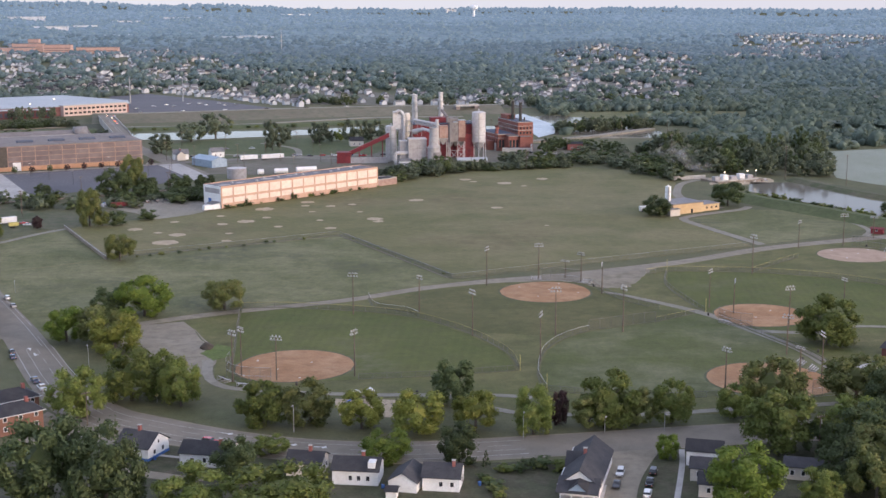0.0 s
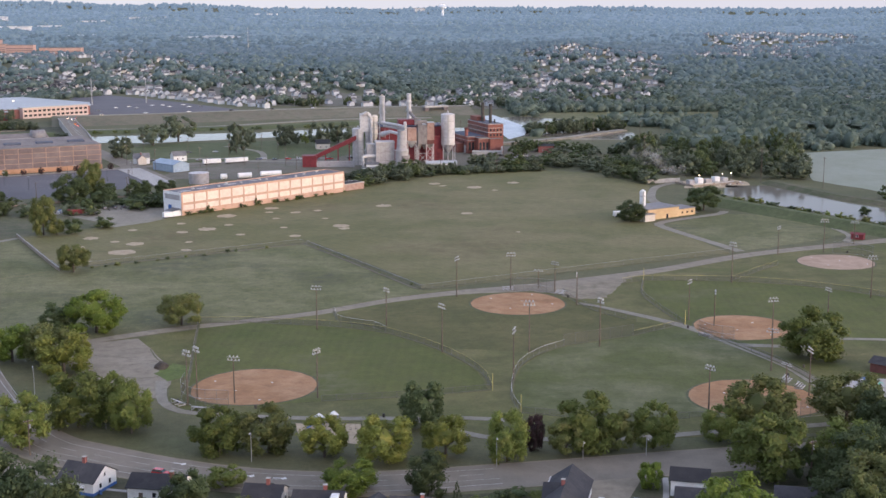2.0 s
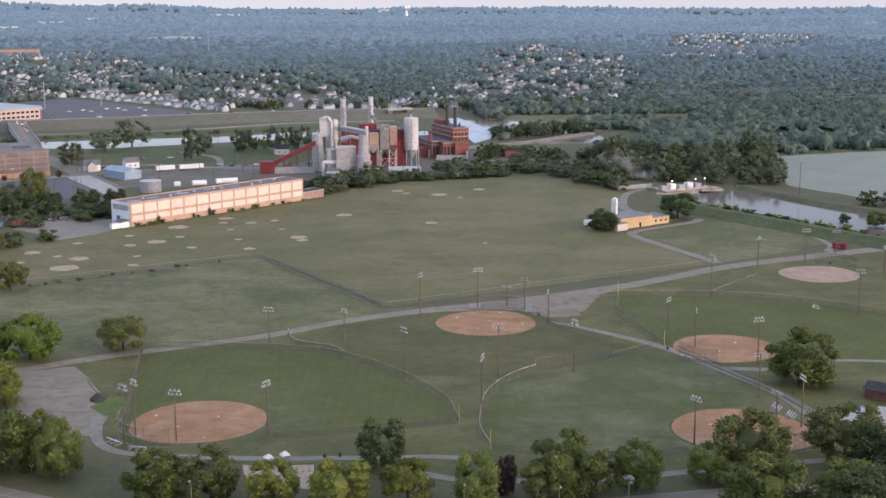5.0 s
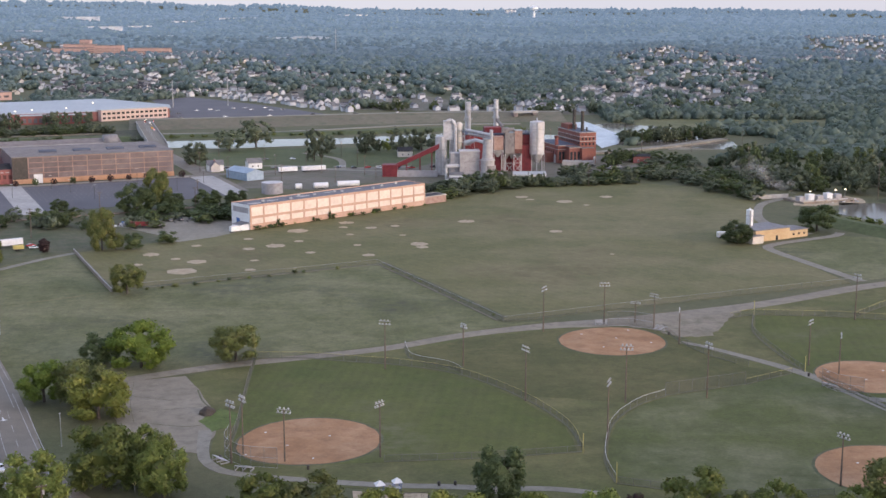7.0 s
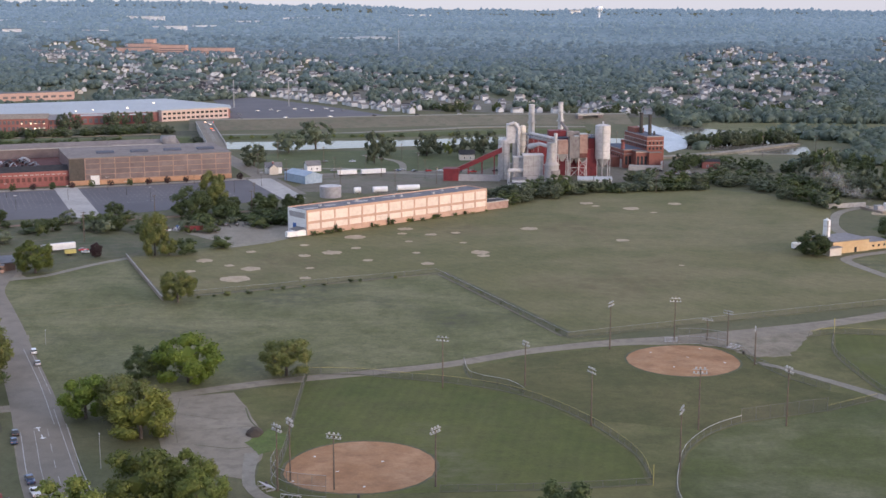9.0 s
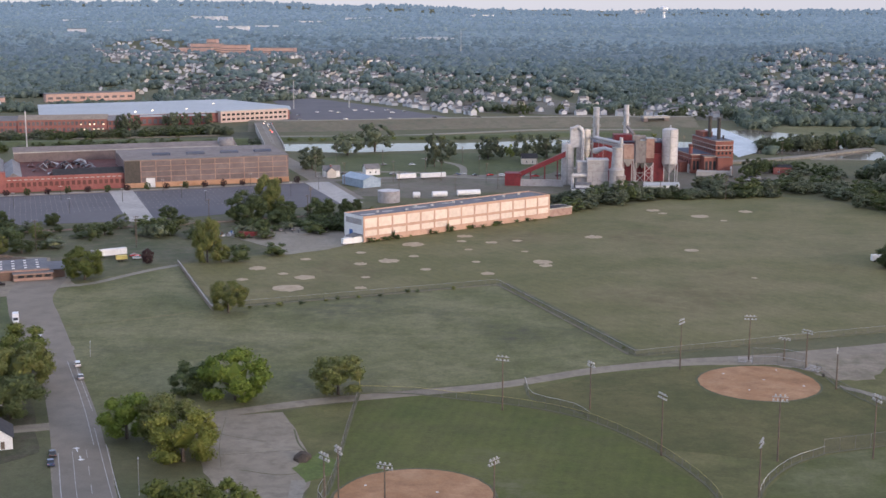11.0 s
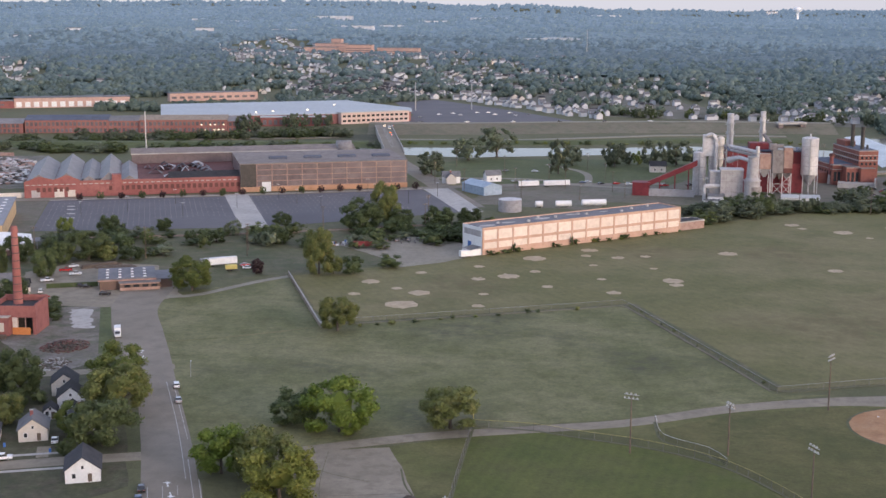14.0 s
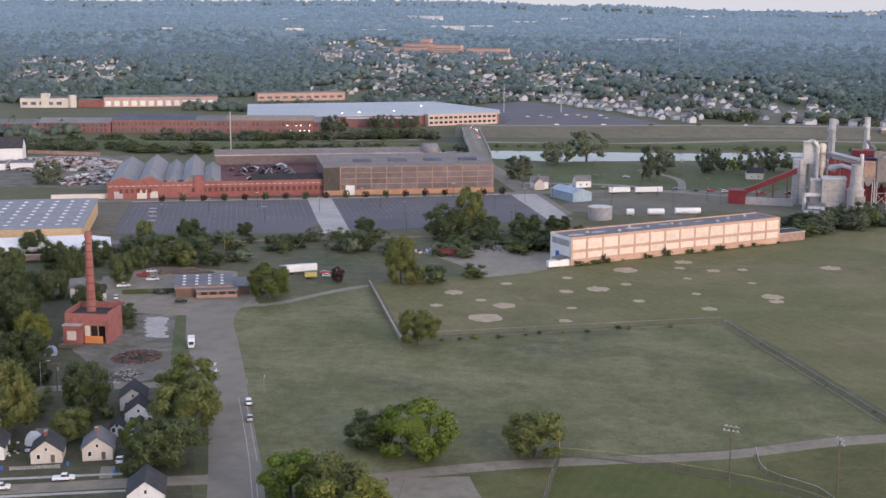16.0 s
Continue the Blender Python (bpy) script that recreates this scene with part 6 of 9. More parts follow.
for u, v in ((0.12, 9), (0.25, 6), (0.4, 9), (0.52, 10), (0.55, 8), (0.72, 6), (0.8, 10), (0.9, 12), (0.33, 12)):
    part("roof_vent", Shape().box(u * WL - 0.7, v - 0.5, WH - 0.3, u * WL + 0.7, v + 0.5, WH + 0.7), GALV, t)
for u, v, w in ((0.06, 7, 5), (0.17, 9, 4), (0.34, 10, 5), (0.5, 12, 4), (0.66, 11, 3)):
    part("roof_patch", Shape().prism([(u * WL + w * math.cos(a), v + w * 0.45 * math.sin(a)) for a in (0.2, 1.3, 2.2, 3.3, 4.4, 5.5)], WH - 0.25, WH - 0.17), CONCRETE, t, "pale repaired patch")

# ---- the works with stacks and silos ----
def silo(x, y, r, base, top, material, label, legs=0.0, cone=0.0, stairs=False, name="silo"):
    t = thing(name, at(x, y), label, "silo")
    s = Shape().tube((0, 0, base), (0, 0, top), r, r, 24)
    part("shell", s, material, t, smooth=False)
    part("cap", Shape().tube((0, 0, top), (0, 0, top + 0.12 * r), r, r * 0.6, 24).tube((0, 0, top + 0.12 * r), (0, 0, top + 0.5 * r), 0.5, 0.5, 8), material, t)
    for k in range(int((top - base) / 6)):
        part("seam_ring", Shape().tube((0, 0, base + 6 * k + 5), (0, 0, base + 6 * k + 5.25), r + 0.08, r + 0.08, 24), GREY_STEEL, t)
    if cone:
        part("hopper", Shape().tube((0, 0, base), (0, 0, base - cone), r, r * 0.25, 24), GREY_STEEL, t)
    if legs:
        for k in range(8):
            a = k * math.pi / 4
            part("leg", Shape().tube((r * math.cos(a), r * math.sin(a), -0.2), (r * math.cos(a), r * math.sin(a), base + 0.4), 0.25, 0.25, 6), PALE_STEEL, t)
    part("ladder", Shape().box(-0.3, -r - 0.35, 0, 0.3, -r - 0.1, top), GALV, t)
    return t


def stack(x, y, r, top, material, label, band=True):
    t = thing("smokestack", at(x, y), label, "smokestack")
    part("pipe", Shape().tube((0, 0, -0.2), (0, 0, top), r * 1.08, r, 20), material, t)
    part("rim", Shape().tube((0, 0, top - 0.6), (0, 0, top + 0.1), r * 1.08, r * 1.08, 20), material, t)
    if band:
        for z in (top - 13, top - 7):
            part("gallery", Shape().tube((0, 0, z), (0, 0, z + 0.3), r + 1.0, r + 1.0, 16).tube((0, 0, z + 1.1), (0, 0, z + 1.2), r + 1.0, r + 1.0, 16), GALV, t)
        part("ladder", Shape().box(-0.3, -r - 0.4, 20, 0.3, -r - 0.15, top - 6), GALV, t)
    return t


stack(-22, 1040, 2.1, 43.5, PALE_STEEL, "tall white smokestack with a gallery")
stack(-1.5, 1024, 1.7, 46.5, PALE_STEEL, "tall white smokestack with two galleries")
t = thing("boiler_house", at(-22, 986, 8), "tall red-clad boiler house", "industrial building")
part("wall", Shape().box(0, 0, -0.3, 46, 22, 25), RED_STEEL, t)
part("roof", Shape().box(-0.4, -0.4, 25, 46.4, 22.4, 25.7), ROOF_BLUE, t)
part("penthouse", Shape().box(14, 6, 25.7, 26, 16, 29.5), RED_STEEL, t)
part("low_wing", Shape().box(32, -2.5, -0.3, 46, 0, 18), RED_STEEL, t)
for i in range(7):
    part("wall_rib", Shape().box(1 + i * 6.4, -0.25, 0, 1.5 + i * 6.4, -0.02, 25), BRICK_DARK, t)
for i in range(6):
    part("roof_vent", Shape().box(28 + 3 * i, 3, 25.7, 29.6 + 3 * i, 5, 27.2), GALV, t)
silo(-38, 968, 4.0, 0, 26.0, PALE_STEEL, "pale steel silo beside a red conveyor")
t = thing("elevator_tower", at(-32, 968, 6), "pale steel tower with a bent exhaust pipe", "tower")
part("tower_body", Shape().box(-4.5, -3, 24, 3.5, 4, 36.5), PALE_STEEL, t)
part("tower_leg_block", Shape().box(-0.5, -2, 0, 4.5, 5, 24), GREY_STEEL, t)
part("bent_pipe", Shape().tube((3.2, -3.8, 4), (3.2, -3.8, 34), 1.1, 1.1, 12).tube((3.2, -3.8, 34), (0.5, -3.8, 37.6), 1.1, 1.1, 12).tube((0.5, -3.8, 37.6), (-2.5, -3.8, 36.5), 1.1, 1.1, 12), PALE_STEEL, t)
part("tan_bin", Shape().tube((6.0, 0, 22), (6.0, 0, 34.5), 2.3, 2.3, 16).tube((6.0, 0, 22), (6.0, 0, 17), 2.3, 0.9, 16).tube((6.0, 0, 34.5), (6.0, 0, 35.6), 2.3, 1.2, 16), CREAM, t, "tan-stained cylindrical bin")
for z in (22, 26, 30):
    part("platform", Shape().box(3.5, -3, z, 9.8, 3, z + 0.25).box(9.6, -3, z + 0.25, 9.8, 3, z + 1.3), GALV, t)
for k in range(4):
    part("post", Shape().tube((9.4, -2.8 + 1.9 * k, 0), (9.4, -2.8 + 1.9 * k, 33), 0.2, 0.2, 6), GALV, t)
t = thing("scrubber_box", at(-24.5, 941, 6), "boxy grey-clad scrubber building with ducts", "industrial building")
part("body", Shape().box(0, 0, -0.3, 13, 11, 18.6), GREY_STEEL, t)
part("top_cap", Shape().box(-0.25, -0.25, 18.6, 13.25, 11.25, 19.2), PALE_STEEL, t)
part("side_block", Shape().box(-6, 3.5, -0.3, 0, 11, 17), GREY_STEEL, t)
part("side_cap", Shape().box(-6.2, 3.3, 17, 0, 11.2, 17.5), PALE_STEEL, t)
for u in (3.2, 6.5, 9.8):
    part("seam", Shape().box(u, -0.08, 0, u + 0.12, 0.02, 18.6), DUCT, t)
for z in (6, 12):
    part("seam", Shape().box(-0.06, -0.1, z, 13.06, 0.02, z + 0.18), DUCT, t)
part("cross_pipe", Shape().tube((-9, 2.6, 9), (0, 2.6, 9), 1.3, 1.3, 12).tube((-9, 2.6, 9), (-9, 2.6, 0), 1.0, 1.0, 12), PALE_STEEL, t)
part("stair_tower", Shape().box(-9, 4.5, 8, -6.2, 7.5, 8.2).box(-9, 4.5, 13, -6.2, 7.5, 13.2).box(-9.0, 4.5, 0, -8.8, 4.7, 14).box(-6.4, 4.5, 0, -6.2, 4.7, 14), GALV, t)
t = thing("absorber_vessel", at(-6.5, 941), "tall tapered grey absorber vessel with ducts", "vessel")
part("shell", Shape().tube((0, 0, -0.2), (0, 0, 13), 4.6, 4.6, 24).tube((0, 0, 13), (0, 0, 15), 4.6, 3.6, 24).tube((0, 0, 15), (0, 0, 27), 3.6, 2.8, 24), GREY_STEEL, t, smooth=False)
part("rust_patch", Shape().tube((1.0, -0.2, 6), (1.0, -0.2, 10), 4.55, 4.55, 24), DUCT, t, "dark stained band")
part("rim_gallery", Shape().tube((0, 0, 13.2), (0, 0, 13.5), 5.2, 5.2, 24).tube((0, 0, 27), (0, 0, 27.3), 3.3, 3.3, 20), GALV, t)
part("riser", Shape().tube((2.4, 2, 14), (2.4, 2, 33), 1.1, 1.1, 12), PALE_STEEL, t)
part("riser_deck", Shape().box(0.2, 0.2, 29, 4.4, 4, 29.25).box(0.2, 0.2, 30.3, 4.4, 0.3, 30.4), GALV, t)
part("duct_upper", Shape().tube((2, 4, 29.5), (-14, 20, 31), 1.0, 1.0, 14).tube((-14, 20, 31), (-14, 34, 29), 1.0, 1.0, 14), PALE_STEEL, t)
part("duct_middle", Shape().tube((2, 5.5, 27.2), (-13, 19, 28.7), 0.9, 0.9, 14), GREY_STEEL, t)
part("duct_lower", Shape().tube((-2, 4, 24.5), (-8, 10, 25.5), 1.1, 1.1, 14).tube((-8, 10, 25.5), (-14, 17, 22.8), 1.1, 2.0, 14), PALE_STEEL, t)
part("duct_brace", Shape().box(-9, 12, 12, -8.7, 12.3, 29).box(-3, 8, 14, -2.7, 8.3, 28).box(-12, 18, 20, -11.7, 18.3, 30), GALV, t)
t = thing("filter_bin", at(-2, 958, 10), "rust-orange filter bin on legs", "industrial bin")
part("bin", Shape().box(-0.5, 0, 18, 6, 6, 27), RUST, t)
part("hopper", Shape().add([(-0.5, 0, 18), (6, 0, 18), (6, 6, 18), (-0.5, 6, 18), (2, 2.5, 13), (3.5, 2.5, 13), (3.5, 3.5, 13), (2, 3.5, 13)], [(1, 0, 4, 5), (2, 1, 5, 6), (3, 2, 6, 7), (0, 3, 7, 4), (4, 7, 6, 5)]), GREY_STEEL, t)
for lx, ly in ((-0.3, 0.2), (5.8, 0.2), (5.8, 5.8), (-0.3, 5.8)):
    part("leg", Shape().box(lx - 0.2, ly - 0.2, -0.2, lx + 0.2, ly + 0.2, 18), PALE_STEEL, t)
t = thing("baghouse", at(6.5, 981, 8), "dark grey and tan baghouse on a braced steel frame", "industrial building")
part("casing", Shape().box(-1.5, 0, 13, 5.2, 7, 27), DUCT, t)
# Warm low sun on the right side is put into this casing's colour.
part("tan_casing", Shape().box(5.2, -0.4, 16.0, 10.4, 7, 28.5), RUST, t, "casing with warm sun put into its tan")
part("lower_casing", Shape().box(5.2, -0.2, 13.2, 10.2, 6.8, 16), BRICK_DARK, t)
for k, (x0, x1) in enumerate(((-1.5, 1.8), (1.9, 5.2), (5.3, 10.1))):
    xm = (x0 + x1) / 2
    part("hopper", Shape().add([(x0, 0, 13), (x1, 0, 13), (x1, 7, 13), (x0, 7, 13), (xm - 0.4, 3, 9), (xm + 0.4, 3, 9), (xm + 0.4, 4, 9), (xm - 0.4, 4, 9)],
                               [(1, 0, 4, 5), (2, 1, 5, 6), (3, 2, 6, 7), (0, 3, 7, 4), (4, 7, 6, 5)]), DUCT, t)
part("fan_box", Shape().box(-3.2, 1, 27, 1.5, 6, 30.5), DUCT, t)
part("top_duct", Shape().tube((-2, 2, 29), (5, 2, 29.5), 1.2, 1.2, 12).tube((-2.5, 4, 31), (-6, 10, 35.5), 1.1, 1.1, 10), DUCT, t)
part("roof_deck", Shape().box(1.5, -0.6, 27, 5.2, 7, 27.3).box(1.5, -0.6, 28.3, 5.2, -0.5, 28.4).box(5.2, -0.8, 28.5, 10.7, 7.4, 28.8), GALV, t)
for lx, ly in ((-1, 0.4), (4.8, 0.4), (10, 0.4), (10, 6.6), (-1, 6.6)):
    part("leg", Shape().box(lx - 0.25, ly - 0.25, -0.2, lx + 0.25, ly + 0.25, 13), PALE_STEEL, t)
for a, b in (((-1, 0.4, 0), (4.8, 0.4, 6)), ((4.8, 0.4, 0), (-1, 0.4, 6)), ((4.8, 0.4, 0), (10, 0.4, 6)), ((10, 0.4, 0), (4.8, 0.4, 6)), ((4.8, 0.4, 6.5), (10, 0.4, 12)), ((10, 0.4, 6.5), (4.8, 0.4, 12)), ((-1, 0.4, 6.3), (10, 0.4, 6.3))):
    part("brace", Shape().tube(a, b, 0.18, 0.18, 6), PALE_STEEL, t)
silo(27, 990, 5.1, 12.0, 34.0, PALE_STEEL, "big white storage silo with a cone bottom on legs", legs=1, cone=6.5)
gable_house(11, 938.5, 6, 21, 8, 4.2, 0.35, WHITE, ROOF_WHITE, "long low pale shed with a white roof", None, ((0.3, 0), (0.7, 0)), gable_window=False, category="shed", name="works_hut")
t = thing("conveyor", at(-76, 956, 0), "enclosed red conveyor rising to a silo", "conveyor")
part("gallery", Shape().profile([(6, 4.5), (6, 7.5), (37, 22), (37, 18.8)], 1.5, 5.5), RED_STEEL, t)
part("hopper_house", Shape().box(-1, -1, -0.3, 9, 8, 7.5), RED_STEEL, t)
part("hopper_roof", Shape().box(-1.4, -1.4, 7.5, 9.4, 8.4, 8.0), RED_STEEL, t)
for u in (15, 24, 32):
    part("trestle", Shape().box(u - 0.3, 1.7, -0.2, u + 0.3, 2.3, 4.5 + (u - 6) * 0.46).box(u - 0.3, 4.7, -0.2, u + 0.3, 5.3, 4.5 + (u - 6) * 0.46), RED_STEEL, t)
part("skirt_wall", Shape().box(9, -1, -0.3, 36, 0, 4.4), GREY_STEEL, t)
gable_house(-31, 936, 6, 9, 7, 4.0, 0.3, WHITE, ROOF_GREY, "small pale works office", None, ((0.3, 0), (0.7, 0)), gable_window=False, category="hut", name="works_hut")
gable_house(-33, 926, 6, 9, 3, 3.0, 0.2, WHITE, ROOF_GREY, "small white works cabin", None, ((0.3, 0),), gable_window=False, category="hut", name="works_hut")

# brick powerhouse
t = thing("powerhouse", at(59, 1031, 19), "stepped dark red brick powerhouse with pale bands and dark stacks", "industrial building")
part("high_block", Shape().box(0, 0, -0.3, 12.5, 43, 22.6), POWER_BRICK, t)
part("high_roof", Shape().box(0.5, 0.5, 22.0, 12.0, 42.5, 22.75), ROOF_BLUE, t)
part("low_block", Shape().box(-14.6, 6, -0.3, 0, 46, 13), POWER_BRICK, t)
part("low_roof", Shape().box(-14.2, 6.4, 12.4, -0.02, 45.6, 13.15), ROOF_BLUE, t)
part("front_bay", Shape().box(-8.5, -1.5, -0.3, 0, 6, 12.2), POWER_BRICK, t)
part("bay_roof", Shape().box(-8.8, -1.8, 12.2, 0, 6, 12.6), ROOF_GREY, t)
part("end_bay", Shape().box(0, -4.5, -0.3, 9, 0, 11.5), POWER_BRICK, t)
part("end_roof", Shape().box(-0.3, -4.8, 11.5, 9.3, 0, 11.9), ROOF_GREY, t)
part("annex", Shape().box(-20, 14, -0.3, -14.6, 42, 7), POWER_BRICK, t)
for z, hgt in ((22.6, 0.5), (19.6, 0.35), (16.4, 0.5)):          # bands right round the high block
    part("pale_band", Shape().box(-0.12, -0.12, z - hgt, 12.62, -0.001, z).box(-0.12, -0.12, z - hgt, -0.001, 43, z), CONCRETE, t)
for z, hgt in ((13.0, 0.45), (10.2, 0.35)):
    part("pale_band", Shape().box(-14.72, 5.88, z - hgt, -8.5, 5.999, z).box(-14.72, 5.88, z - hgt, -14.601, 46, z), CONCRETE, t)
part("pale_band", Shape().box(-8.62, -1.62, 11.6, 0, -1.501, 12.0), CONCRETE, t)
tall_pane = Shape().box(-0.9, -0.08, 0, 0.9, 0.05, 6.0).mesh("tall_window", GLASS)
for i in range(9):
    w_ = part("tall_window", tall_pane, None, t)
    w_.location, w_.rotation_euler = (-14.62, 10 + 4.1 * i, 2.5), (0, 0, -math.pi / 2)
for i in range(2):
    part("tall_window", tall_pane, None, t).location = (-12.8 + 2.6 * i, 5.98, 2.5)
for i in range(3):
    part("tall_window", tall_pane, None, t).location = (-7 + 2.8 * i, -1.52, 3)
small_pane = Shape().box(-0.7, -0.08, 0, 0.7, 0.05, 1.7).mesh("window", GLASS)
for i in range(4):
    part("window", small_pane, None, t).location = (2 + 2.8 * i, -0.02, 13.2)
    part("window", small_pane, None, t).location = (2 + 2.8 * i, -0.02, 17.0)
for i in range(12):
    for z in (14.0, 17.1):
        w_ = part("window", small_pane, None, t)
        w_.location, w_.rotation_euler = (-0.02, 2.5 + 3.4 * i, z), (0, 0, -math.pi / 2)
part("upper_house", Shape().box(1, 26, 22.6, 8, 40, 26), POWER_BRICK, t)
part("roof_pipe", Shape().tube((4, 20, 22.6), (4, 20, 26.5), 0.8, 0.8, 10).tube((8, 7, 22.6), (8, 7, 25.5), 0.7, 0.7, 10), DARK_METAL, t)
for sy in (24, 8):
    part("chimney_pipe", Shape().tube((5, sy, 22), (5, sy, 37), 1.3, 1.2, 14), DARK_METAL, t, "dark steel stack")
    part("stack_rim", Shape().tube((5, sy, 36.4), (5, sy, 37.2), 1.45, 1.45, 14), DARK_METAL, t)
t = thing("brick_chimney", at(42.5, 1037), "short brick chimney with a pale base", "chimney")
part("shaft", Shape().tube((0, 0, 5), (0, 0, 19), 1.5, 1.2, 12), BRICK, t)
part("base", Shape().tube((0, 0, -0.2), (0, 0, 6), 2.0, 1.8, 12), CONCRETE, t)
part("crown_ring", Shape().tube((0, 0, 18), (0, 0, 19.6), 1.7, 1.7, 12), BRICK_DARK, t)
t = thing("loading_ramp", at(46, 1020, -6), "concrete loading wall and ramp", "ramp")
part("slab", Shape().box(0, 0, -0.3, 22, 10, 3.0), CONCRETE, t)
part("end_wall", Shape().box(22, -2, -0.3, 23, 10, 6.0), CONCRETE, t)
gable_house(98, 1035, 0, 12, 8, 5, 0.3, BRICK, ROOF, "small dark brick shed by the trees", None, ((0.3, 0), (0.7, 0)), gable_window=False, category="shed", name="works_hut")
t = thing("flat_bridge", at(14, 1372, 20), "pale concrete road bridge far behind the works", "bridge")
part("deck", Shape().box(0, 0, 6.6, 26, 9, 8.4), CONCRETE, t)
part("abutment", Shape().box(0.5, 1, -0.3, 5, 8, 6.6).box(21, 1, -0.3, 25.5, 8, 6.6), GRIME, t)
setting("road_embankment", ribbon([(60, 1085), (96, 1107), (134, 1137), (166, 1172), (189, 1195)], [9] * 5, -0.3, 1.5), PATHWAY, "raised gravel road beyond the works", "road")

# ---- ochre field building ----
t = thing("field_building", at(126, 722, 31), "ochre metal building with blue-grey roof in the field", "building")
part("main_hall", Shape().box(2, 0, -0.3, 24, 16, 5.6), OCHRE, t)
part("main_roof", Shape().box(1.6, -0.4, 5.6, 24.4, 16.4, 6.0), ROOF_TIN, t)
part("end_wing", Shape().box(24, 1, -0.3, 37, 12, 3.8), OCHRE, t)
part("end_roof", Shape().box(24, 0.6, 3.8, 37.4, 12.4, 4.1), ROOF_TIN, t)
part("front_wing", Shape().box(-3, -3.5, -0.3, 4, 4, 3.6), CREAM, t)
part("front_roof", Shape().box(-3.4, -3.9, 3.6, 4.4, 4.4, 3.9), ROOF_TIN, t)
part("door", Shape().box(15, -0.08, 0, 16.4, 0.02, 2.4), GLASS, t)
for u in (27, 30.5, 34):
    part("window", Shape().box(u, 0.92, 1.4, u + 1.2, 1.02, 2.4), GLASS, t)
silo(127, 737, 1.7, 0, 14.0, WHITE, "slim white silo beside the field building")
t = thing("white_tank_trailer", at(111, 733, 10), "small white trailer behind a tree", "trailer")
part("body", Shape().box(0, 0, 0.6, 5, 2.4, 3.2), WHITE, t)
for u in (1.2, 3.6):
    part("wheel", Shape().tube((u, -0.05, 0.4), (u, 2.45, 0.4), 0.42, 0.42, 10), RUBBER, t)

def heap(name, cx, cy, rx, ry, n, size, h, mats, label, seed):
    r = random.Random(seed)
    for k, mt in enumerate(mats):
        s = Shape()
        for i in range(n):
            a, q = r.uniform(0, 6.28), math.sqrt(r.random())
            x, y, w = cx + rx * q * math.cos(a), cy + ry * q * math.sin(a), r.uniform(0.4, 1) * size
            z = h * max(0, 1 - q) * r.random()
            c, d = math.cos(a * 3), math.sin(a * 3)
            l = w * r.uniform(0.4, 1.4)
            p = [(x + c * u - d * v, y + d * u + c * v) for u, v in ((-w, -l), (w, -l * 0.8), (w * 0.9, l), (-w, l))]
            t0 = r.uniform(0.3, 0.8) * size
            s.add([(*p[0], z), (*p[1], z), (*p[2], z), (*p[3], z), (*p[0], z + t0), (*p[1], z + t0 * r.uniform(0.5, 1)), (*p[2], z + t0), (*p[3], z + t0 * r.uniform(0.4, 1))],
                  [(3, 2, 1, 0), (4, 5, 6, 7), (0, 1, 5, 4), (1, 2, 6, 5), (2, 3, 7, 6), (3, 0, 4, 7)])
        tagged(new(name, s.mesh(name, mt)), label, "rubble", kind="stuff")


# pump station and red hut by the pond
t = thing("pump_station", at(178, 845, 24), "low pump station with pale walls, tanks and lit lamps", "pump station")
part("wall", Shape().box(0, 0, -0.3, 36, 0.6, 1.3).box(0, 0.6, -0.3, 0.6, 20, 1.3).box(35.4, 0.6, -0.3, 36, 20, 1.3), TAN_WALL, t)
for i in range(5):
    part("hut", Shape().box(3 + 6.5 * i, 8, 0, 7 + 6.5 * i, 12, 3.2 + (i % 2)), WHITE if i % 2 else GREY_STEEL, t)
for i in range(4):
    part("rail", Shape().box(2 + 8 * i, 2, 0.0, 9 + 8 * i, 2.1, 1.9), GALV, t)
for u in (8, 26, 33):
    lp = part("lamp_post", Shape().tube((u, 5, 0), (u, 5, 6.5), 0.1, 0.08, 6), GALV, t)
    part("lamp", Shape().box(u - 0.35, 4.6, 6.4, u + 0.35, 5.2, 6.8), LIT, lp, "lit warm lamp")
setting("ground_pump_yard", Shape().prism(rough_edge([(172, 842), (186, 838), (216, 852), (218, 872), (200, 884), (176, 872)], 4, 1.2, 61), -0.2, 0.09), SAND, "bare tan earth round the pump station", "ground")
heap("pump_clutter", 197, 862, 18, 9, 26, 0.9, 1.6, (WHITE, RUST, DARK_METAL, CONCRETE), "pumps, pipes and crates on bare earth", 12)
t = thing("retaining_wall", at(152, 862, 20), "pale concrete retaining wall", "wall")
part("wall", Shape().box(0, 0, -0.3, 24, 1, 2.6), CONCRETE, t)
gable_house(218.5, 664, -30, 6, 4, 2.6, 0.3, RED_STEEL, RED_STEEL, "small red hut beside the levee", None, ((0.5, 0),), gable_window=False, category="hut", name="red_hut")
t = thing("restroom_building", at(148, 431, -40), "low dark brown park building with a mural wall", "building")
part("wall", Shape().box(0, 0, -0.3, 12, 9, 3.0), BRICK_DARK, t)
part("mural_wall", Shape().box(12, 0.5, 0, 12.1, 8.5, 2.6), PALE_BLUE, t)
part("roof", Shape().add([(-0.7, -0.7, 3.0), (12.7, -0.7, 3.0), (12.7, 9.7, 3.0), (-0.7, 9.7, 3.0), (-0.7, 4.5, 4.4), (12.7, 4.5, 4.4)], [(0, 1, 5, 4), (2, 3, 4, 5), (0, 4, 3), (1, 2, 5)]), ROOF, t)


